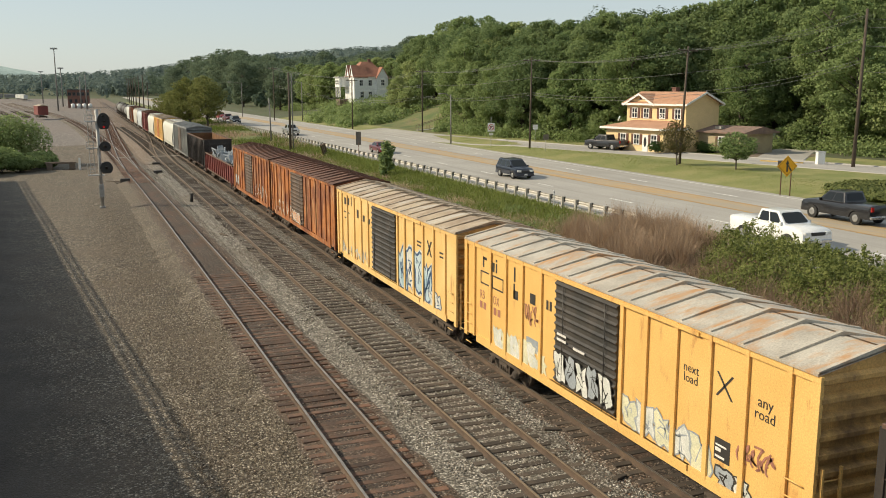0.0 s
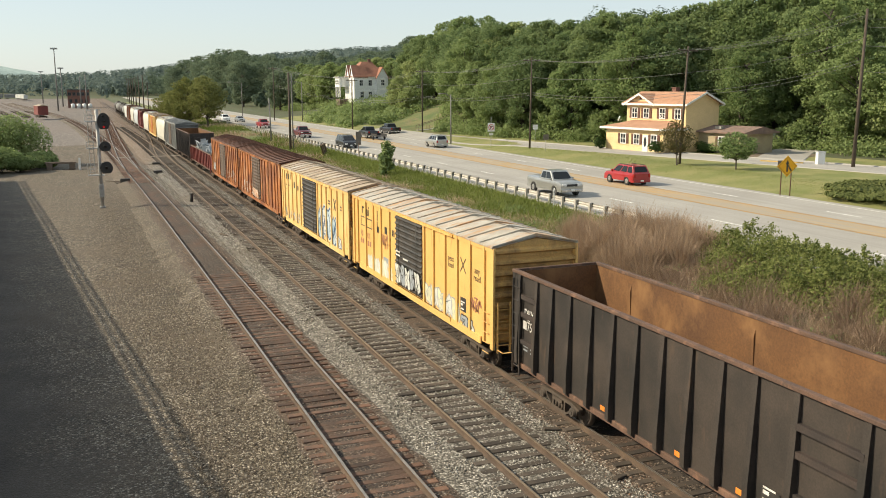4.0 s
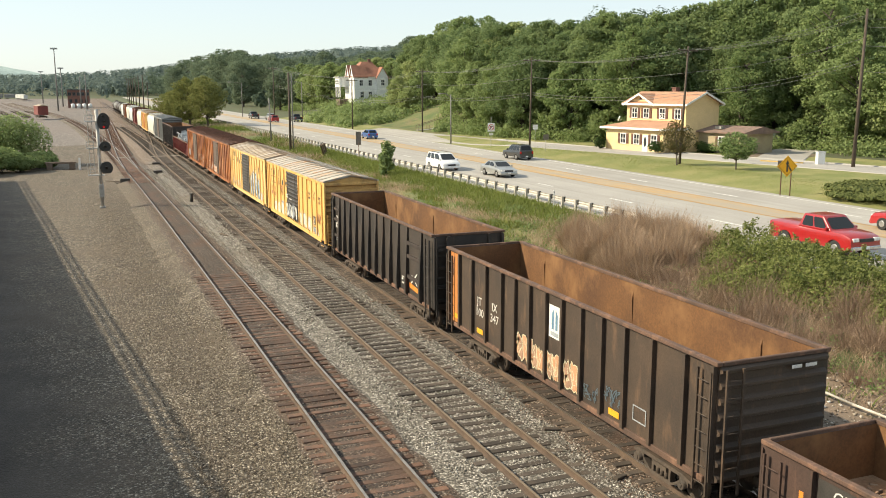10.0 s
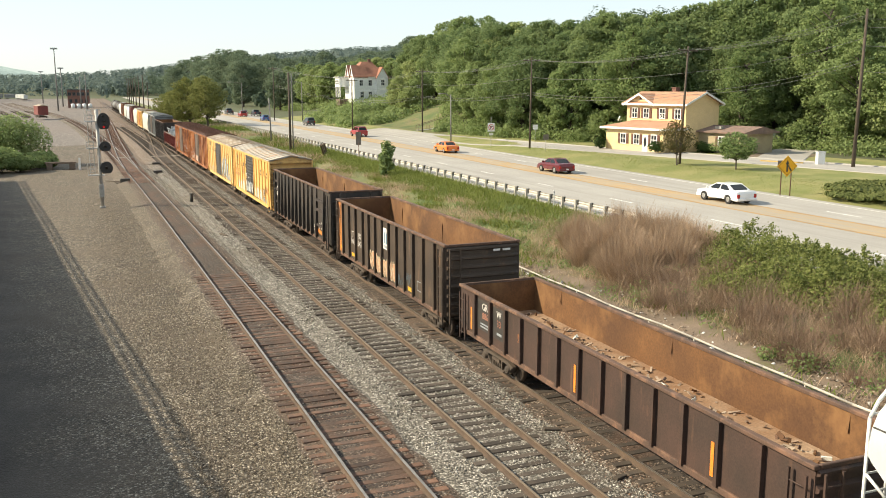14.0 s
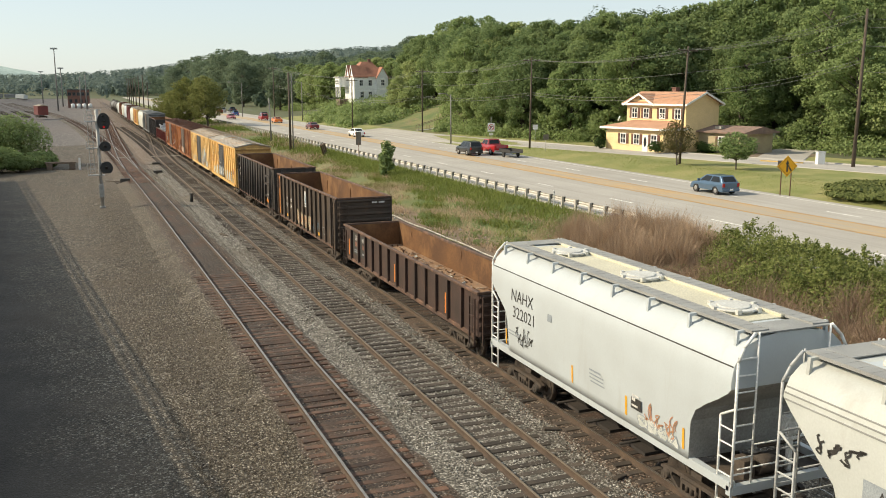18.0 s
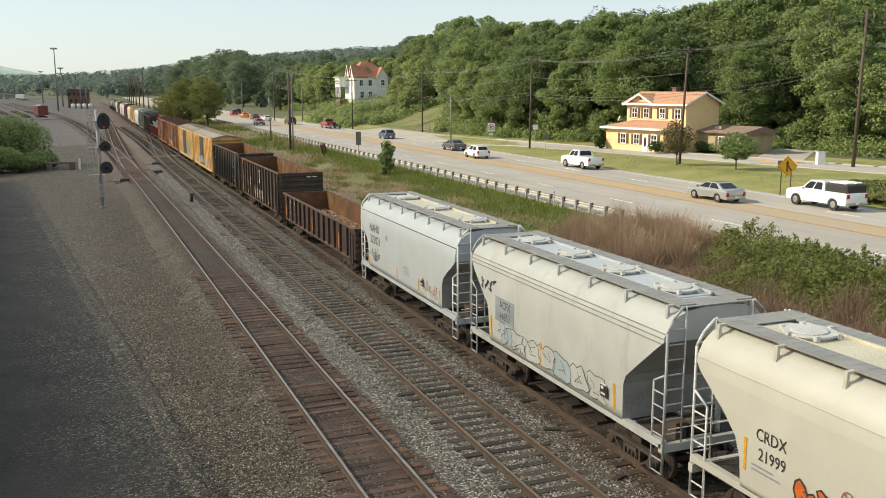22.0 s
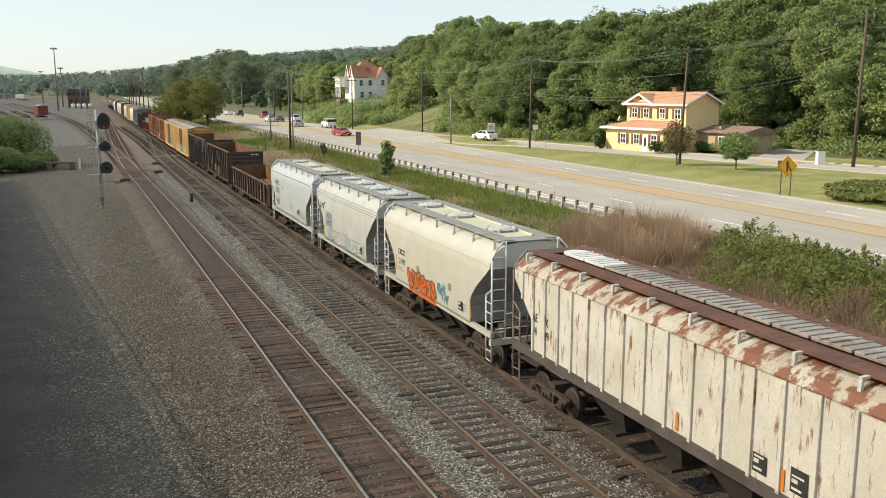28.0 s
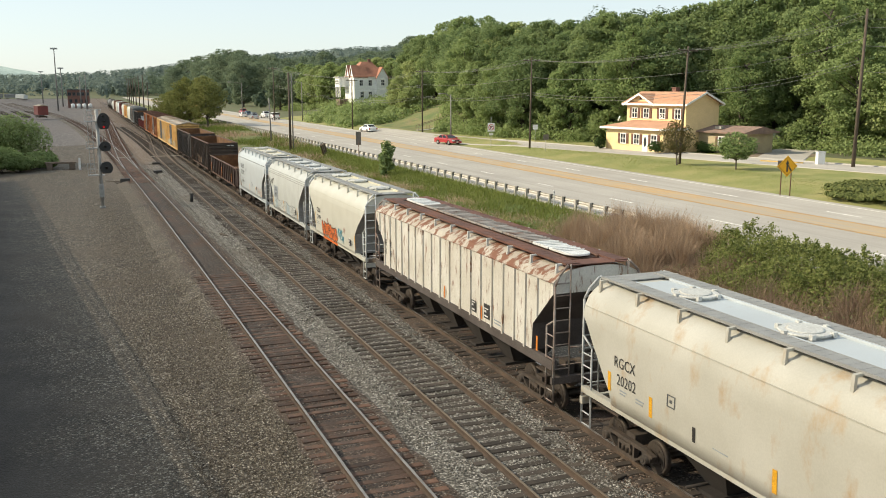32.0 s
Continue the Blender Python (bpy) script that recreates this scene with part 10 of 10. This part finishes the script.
def vehicle(kind, paint, label, cap=False):
    k = KINDS[kind]
    root = thing("car" if kind != "pickup" else "pickup_truck", pose(0, 0, 0), label, "car" if kind != "pickup" else "pickup truck", "traffic")
    W, r = k["W"], k["wheel"]
    lo = 0.28 if kind != "pickup" else 0.42
    poly = list(k["top"])
    poly.append((k["L"] / 2 - 0.02, lo))
    for ax in (k["axles"][1], k["axles"][0]):
        for i in range(9):
            a = math.pi * i / 8
            poly.append((ax + (r + 0.07) * math.cos(a), max(lo, r + (r + 0.07) * math.sin(a))))
    poly.append((-k["L"] / 2 + 0.03, lo))
    b = new_bm()
    # three slices across for rounded shoulders
    xs = [(-W, 0.15), (-W * 0.965, 0.06), (-W * 0.86, 0.015), (0, -0.012), (W * 0.86, 0.015), (W * 0.965, 0.06), (W, 0.15)]
    rows = []
    zmax = max(p[1] for p in poly)
    for x, inset in xs:
        rows.append([b.verts.new((x, y * (1 - max(inset, 0) * 0.3), z - inset * max(0, (z - lo) / (zmax - lo)) ** 2)) for y, z in poly])
    n = len(poly)
    for a_, c_ in zip(rows, rows[1:]):
        for i in range(n):
            f = b.faces.new((a_[i], a_[(i + 1) % n], c_[(i + 1) % n], c_[i]))
    b.faces.new(rows[0])
    b.faces.new(rows[-1][::-1])
    bmesh.ops.recalc_face_normals(b, faces=list(b.faces))
    for f in b.faces:
        f.smooth = True
    for e in b.edges:
        if len(e.link_faces) == 2 and e.calc_face_angle(0) > 0.6:
            e.smooth = False
    part("body", b, paint, root, "painted body")
    # glasshouse
    rb, rt, ft, fb = k["house"]
    belt, roof = k["belt"], k["roof"]
    wb, wt = W * 0.93, W * 0.74
    v = [Vector(p) for p in ((-wb, rb, belt - 0.04), (wb, rb, belt - 0.04), (wb, fb, belt - 0.04), (-wb, fb, belt - 0.04), (-wt, rt, roof), (wt, rt, roof), (wt, ft, roof), (-wt, ft, roof))]
    b = new_bm()
    q = [b.verts.new(p) for p in v]
    for f in ((0, 1, 5, 4), (1, 2, 6, 5), (2, 3, 7, 6), (3, 0, 4, 7), (4, 5, 6, 7), (3, 2, 1, 0)):
        b.faces.new([q[i] for i in f])
    part("cabin", bevelled(b, 0.07, 3), paint, root, "painted roof and pillars", True)

    def pane(name, f, u0, u1, w0=0.14, w1=0.86):
        """A dark window on a side of the cabin, from u0 to u1 along it."""
        p = [v[i] for i in f]
        out = (p[1] - p[0]).cross(p[3] - p[0]).normalized() * 0.012
        b = new_bm()
        ring = [p[0].lerp(p[1], u).lerp(p[3].lerp(p[2], u), w) + out for u, w in ((u0, w0), (u1, w0), (u1, w1), (u0, w1))]
        cut = []
        for i in range(4):
            for g in (0.1, 0.9):
                cut.append(ring[i].lerp(ring[(i + 1) % 4], g))
        b.faces.new([b.verts.new(c) for c in cut])
        part(name, b, M_CARGLASS, root, "dark car window")
    pane("windscreen", (2, 3, 7, 6), 0.07, 0.93)
    pane("rear_window", (0, 1, 5, 4), 0.1, 0.9, 0.2, 0.86)
    cuts = ((0.05, 0.27), (0.31, 0.57), (0.61, 0.93)) if kind in ("suv", "van") else ((0.1, 0.47), (0.51, 0.9))
    for u0, u1 in cuts:
        pane("side_window", (3, 0, 4, 7), 1 - u1, 1 - u0)
        pane("side_window", (1, 2, 6, 5), u0, u1)
    for s in (-1, 1):
        b = new_bm()
        box(b, s * W * 0.97 - 0.09, s * W * 0.97 + 0.09, fb - 0.35, fb - 0.22, belt - 0.02, belt + 0.15)
        part("mirror", bevelled(b, 0.02), paint, root)
        for ax in k["axles"]:
            b = new_bm()
            rod(b, (s * (W - 0.2), ax, r), (s * (W + 0.01), ax, r), r, 18)
            w = part("wheel", b, M_TYRE, root, "black tyre")
            b = new_bm()
            rod(b, (s * (W + 0.0), ax, r), (s * (W + 0.02), ax, r), r * 0.62, 12, r * 0.5)
            part("rim", b, M_RIM, w, "alloy rim")
        b = new_bm()
        hz = k["top"][-2][1] - 0.02
        box(b, s * W * 0.68 - 0.2, s * W * 0.68 + 0.2, k["L"] / 2 - 0.16, k["L"] / 2 + 0.0, hz - 0.08, hz + 0.1)
        part("headlight", bevelled(b, 0.03), M_HEADL, root)
        b = new_bm()
        tz = k["top"][1][1] - 0.12
        box(b, s * W * 0.82 - 0.12, s * W * 0.82 + 0.11, -k["L"] / 2 - 0.015, -k["L"] / 2 + 0.12, tz - 0.18, tz + 0.12)
        part("tail_light", bevelled(b, 0.02), M_TAILL, root)
    b = new_bm()
    box(b, -W * 0.45, W * 0.45, k["L"] / 2 - 0.1, k["L"] / 2 + 0.02, k["top"][-2][1] - 0.12, k["top"][-2][1] + 0.05)
    part("grille", b, M_PLASTIC, root)
    for e in (-1, 1):
        b = new_bm()
        box(b, -W * 0.96, W * 0.96, min(e * (k["L"] / 2 - 0.12), e * (k["L"] / 2 + 0.05)), max(e * (k["L"] / 2 - 0.12), e * (k["L"] / 2 + 0.05)), lo + 0.02, lo + 0.22)
        part("bumper", bevelled(b, 0.04), M_CHROME if kind == "pickup" else paint, root)
        b = new_bm()
        y0 = e * (k["L"] / 2 + 0.055)
        box(b, -0.16, 0.16, min(y0, y0 + e * 0.01), max(y0, y0 + e * 0.01), lo + 0.1, lo + 0.24)
        part("licence_plate", b, M_SIGNWHITE, root)
    if kind == "pickup":
        b = new_bm()
        box(b, -W * 0.82, W * 0.82, -2.8, -0.9, 1.245, 1.255)
        part("truck_bed", b, M_PLASTIC, root, "dark open bed")
        if cap:
            b = new_bm()
            box(b, -W * 0.9, W * 0.9, -2.85, -0.85, 1.25, 1.85)
            part("bed_cap", bevelled(b, 0.08), M_PLASTIC, root, "black canopy with dark windows")
            for x in (-0.45, 0.45):
                b = new_bm()
                box(b, x - 0.3, x + 0.3, -2.6, -1.0, 1.86, 1.98)
                part("roof_load", bevelled(b, 0.05), M_WHITE, root, "white bundle strapped on the canopy")
    if kind in ("suv", "van"):
        for s in (-1, 1):
            b = new_bm()
            rod(b, (s * wt * 0.9, rt + 0.1, roof + 0.04), (s * wt * 0.9, ft - 0.1, roof + 0.04), 0.025, 6)
            part("roof_rail", b, M_PLASTIC, root)
    return root


def trailer(label):
    root = thing("utility_trailer", pose(0, 0, 0), label, "trailer", "traffic")
    b = new_bm()
    box(b, -0.85, 0.85, -1.6, 1.6, 0.55, 0.62)
    for s in (-1, 1):
        box(b, s * 0.85 - 0.02, s * 0.85 + 0.02, -1.6, 1.6, 0.6, 1.0)
    box(b, -0.85, 0.85, 1.58, 1.62, 0.6, 1.0)
    part("bed", b, M_BLACK, root)
    b = new_bm()
    rod(b, (0, 1.6, 0.5), (0, 2.6, 0.5), 0.04, 6)
    part("drawbar", b, M_BLACK, root)
    for s in (-1, 1):
        b = new_bm()
        rod(b, (s * 0.9, 0, 0.3), (s * 1.08, 0, 0.3), 0.3, 14)
        part("wheel", b, M_TYRE, root)
    return root


C_WHITE = car_paint("white_car_paint", (0.78, 0.78, 0.77))
C_BLACK = car_paint("black_car_paint", (0.012, 0.012, 0.014))
C_DGREY = car_paint("dark_grey_car_paint", (0.04, 0.042, 0.045), 0.3)
C_NAVY = car_paint("dark_blue_car_paint", (0.015, 0.02, 0.035), 0.3)
C_MAROON = car_paint("maroon_car_paint", (0.14, 0.015, 0.02), 0.3)
C_RED = car_paint("red_car_paint", (0.32, 0.014, 0.016))
C_SILVER = car_paint("silver_car_paint", (0.42, 0.42, 0.4), 0.6)
C_BLUE = car_paint("blue_car_paint", (0.03, 0.1, 0.32), 0.3)
C_SLATE = car_paint("slate_blue_car_paint", (0.08, 0.14, 0.22), 0.4)
C_ORANGE = car_paint("orange_car_paint", (0.75, 0.19, 0.015))
C_GREY = car_paint("grey_car_paint", (0.11, 0.11, 0.11), 0.5)

# kind, paint, label, lane x, (seconds, y), (seconds, y) : y falls for cars that come towards us
TRAFFIC = [
    ("pickup", C_WHITE, "white pickup truck driving on the highway", 35.4, (0, 38.6), (1.0, 12.0)),
    ("pickup", C_BLACK, "black pickup truck towing a trailer", 45.6, (0, 43.8), (3.5, 135.0)),
    ("suv", C_NAVY, "dark blue estate car driving on the highway", 38.4, (0, 77.5), (1.0, 47.2)),
    ("sedan", C_MAROON, "maroon sedan driving on the highway", 36.6, (0.5, 99.0), (2.5, 41.0)),
    ("suv", C_SILVER, "silver estate car driving away on the highway", 47.6, (1.0, 46.5), (3.5, 109.0)),
    ("pickup", C_SILVER, "silver pickup truck driving on the highway", 35.4, (2.0, 113.5), (3.5, 76.5)),
    ("suv", C_RED, "red sport utility car driving away on the highway", 45.2, (3.5, 54.8), (6.0, 123.5)),
    ("van", C_BLACK, "black minivan driving on the highway", 35.3, (5.5, 87.8), (7.5, 37.4)),
    ("pickup", C_MAROON, "maroon pickup truck driving on the highway", 35.5, (6.0, 103.0), (8.5, 38.8)),
    ("pickup", C_RED, "bright red pickup truck driving on the highway", 36.2, (8.0, 88.5), (10.0, 36.2)),
    ("hatch", C_BLUE, "blue hatchback driving away on the highway", 45.0, (6.5, 47.0), (9.0, 117.5)),
    ("suv", C_DGREY, "dark grey sport utility car driving away", 48.6, (8.0, 44.4), (10.0, 97.2)),
    ("van", C_WHITE, "white van driving on the highway", 35.2, (9.0, 117.5), (11.5, 44.0)),
    ("sedan", C_SILVER, "silver sedan driving on the highway", 37.6, (9.0, 106.8), (11.5, 38.2)),
    ("suv", C_RED, "red sport utility car driving away on the highway", 45.4, (10.5, 52.8), (13.0, 124.5)),
    ("sedan", C_ORANGE, "orange coupe driving away on the highway", 45.0, (11.5, 42.6), (13.0, 83.8)),
    ("sedan", C_MAROON, "maroon sedan driving away on the highway", 44.6, (12.5, 41.9), (14.0, 80.6)),
    ("sedan", C_WHITE, "white sedan driving away on the highway", 44.9, (13.5, 42.4), (14.5, 67.0)),
    ("pickup", C_RED, "red pickup truck towing a trailer", 49.2, (16.5, 75.0), (19.0, 126.5)),
    ("suv", C_BLACK, "black sport utility car driving away on the highway", 46.0, (16.5, 66.8), (19.0, 132.0)),
    ("hatch", C_SLATE, "slate blue hatchback driving away", 47.8, (17.5, 49.0), (20.0, 102.3)),
    ("sedan", C_GREY, "dark grey sedan driving away on the highway", 47.4, (19.0, 50.2), (20.5, 82.3)),
    ("hatch", C_WHITE, "white hatchback driving away on the highway", 44.9, (19.5, 42.4), (22.0, 101.0)),
    ("pickup", C_WHITE, "white pickup truck driving away on the highway", 49.6, (20.5, 49.7), (23.0, 106.6)),
    ("sedan", C_SILVER, "silver sedan driving away on the highway", 44.8, (21.5, 43.9), (23.0, 79.5)),
    ("pickup", C_WHITE, "white pickup with black canopy driving away", 49.4, (22.0, 49.4), (24.0, 95.8)),
]


def far_slow(y):
    return y if y < 220 else 220 + (y - 220) * 0.4


def car_pose(x, y, away):
    """Wheels on the road; lanes bend with the highway."""
    yy = far_slow(y)
    dx = hw(yy) - hw(80)
    t = math.degrees(-math.atan2(hw(yy + 4) - hw(yy - 4), 8))
    return pose(x + dx, yy, 1.006, 0, 0, t if away else t + 180)


DRIVES = []
for _k, _p, _lab, _x, _a, _c in TRAFFIC:
    DRIVES.append((vehicle(_k, _p, _lab, "canopy" in _lab), _x, _a, _c))
    if "trailer" in _lab:
        DRIVES.append((trailer("small black trailer towed behind a pickup"), _x, (_a[0], _a[1] - 5.6), (_c[0], _c[1] - 5.6)))
side_white = vehicle("sedan", C_WHITE, "white sedan driving along the side road")
side_dark = vehicle("pickup", C_BLACK, "black pickup truck driving along the side road")
slow_red = vehicle("sedan", C_RED, "red sedan turning across the highway")


def path_rows(points):
    """Rows along (seconds, x, y) points on the road, nose along the way."""
    rows = []
    for i, (t, x, y) in enumerate(points):
        a, c = points[max(i - 1, 0)], points[min(i + 1, len(points) - 1)]
        g = math.degrees(-math.atan2(c[1] - a[1], c[2] - a[2]))
        z = max(lz(x, y) + 0.07, 1.006) if x > 52.2 else 1.006
        rows.append((t, pose(x, y, z, 0, 0, g)))
    return rows


def move_traffic():
    for root, x, (t0, y0), (t1_, y1) in DRIVES:
        v = (y1 - y0) / (t1_ - t0)
        away = v > 0
        rows = []
        for t in np.arange(0, 32.5, 1.0):
            y = y0 + v * (t - t0)
            rows.append((float(t), car_pose(x, y, away)))
        walk(root, rows)
    walk(side_white, path_rows([(0, 240, -160), (18, 111, 5), (21, 88, 46), (23, 76.6, 68.5), (24, 70.2, 79.5), (25, 64.6, 93.0), (27.5, 58.8, 121), (28, 57.6, 126.5), (29, 55.6, 136.5), (30, 53.8, 148), (31, 52.6, 160), (32, 51.6, 168)]))
    walk(side_dark, path_rows([(0, 63.2, 100.8), (0.5, 61.3, 106.5), (1.0, 59.3, 111.8), (1.5, 57.2, 118.5), (3, 53.6, 145), (6, 52.6, 178), (12, 49.2, 250), (20, 48.6, 340), (32, 48.4, 520)]))
    walk(slow_red, path_rows([(0, 38, 420), (10, 38, 330), (20, 38, 230), (26, 40.5, 172), (28, 43.2, 157), (29, 44.6, 151), (30, 46.6, 145), (31, 49.0, 136.5), (32, 51.4, 126.5)]))


def motions():
    move_cloud()
    move_train()
    move_traffic()


motions()
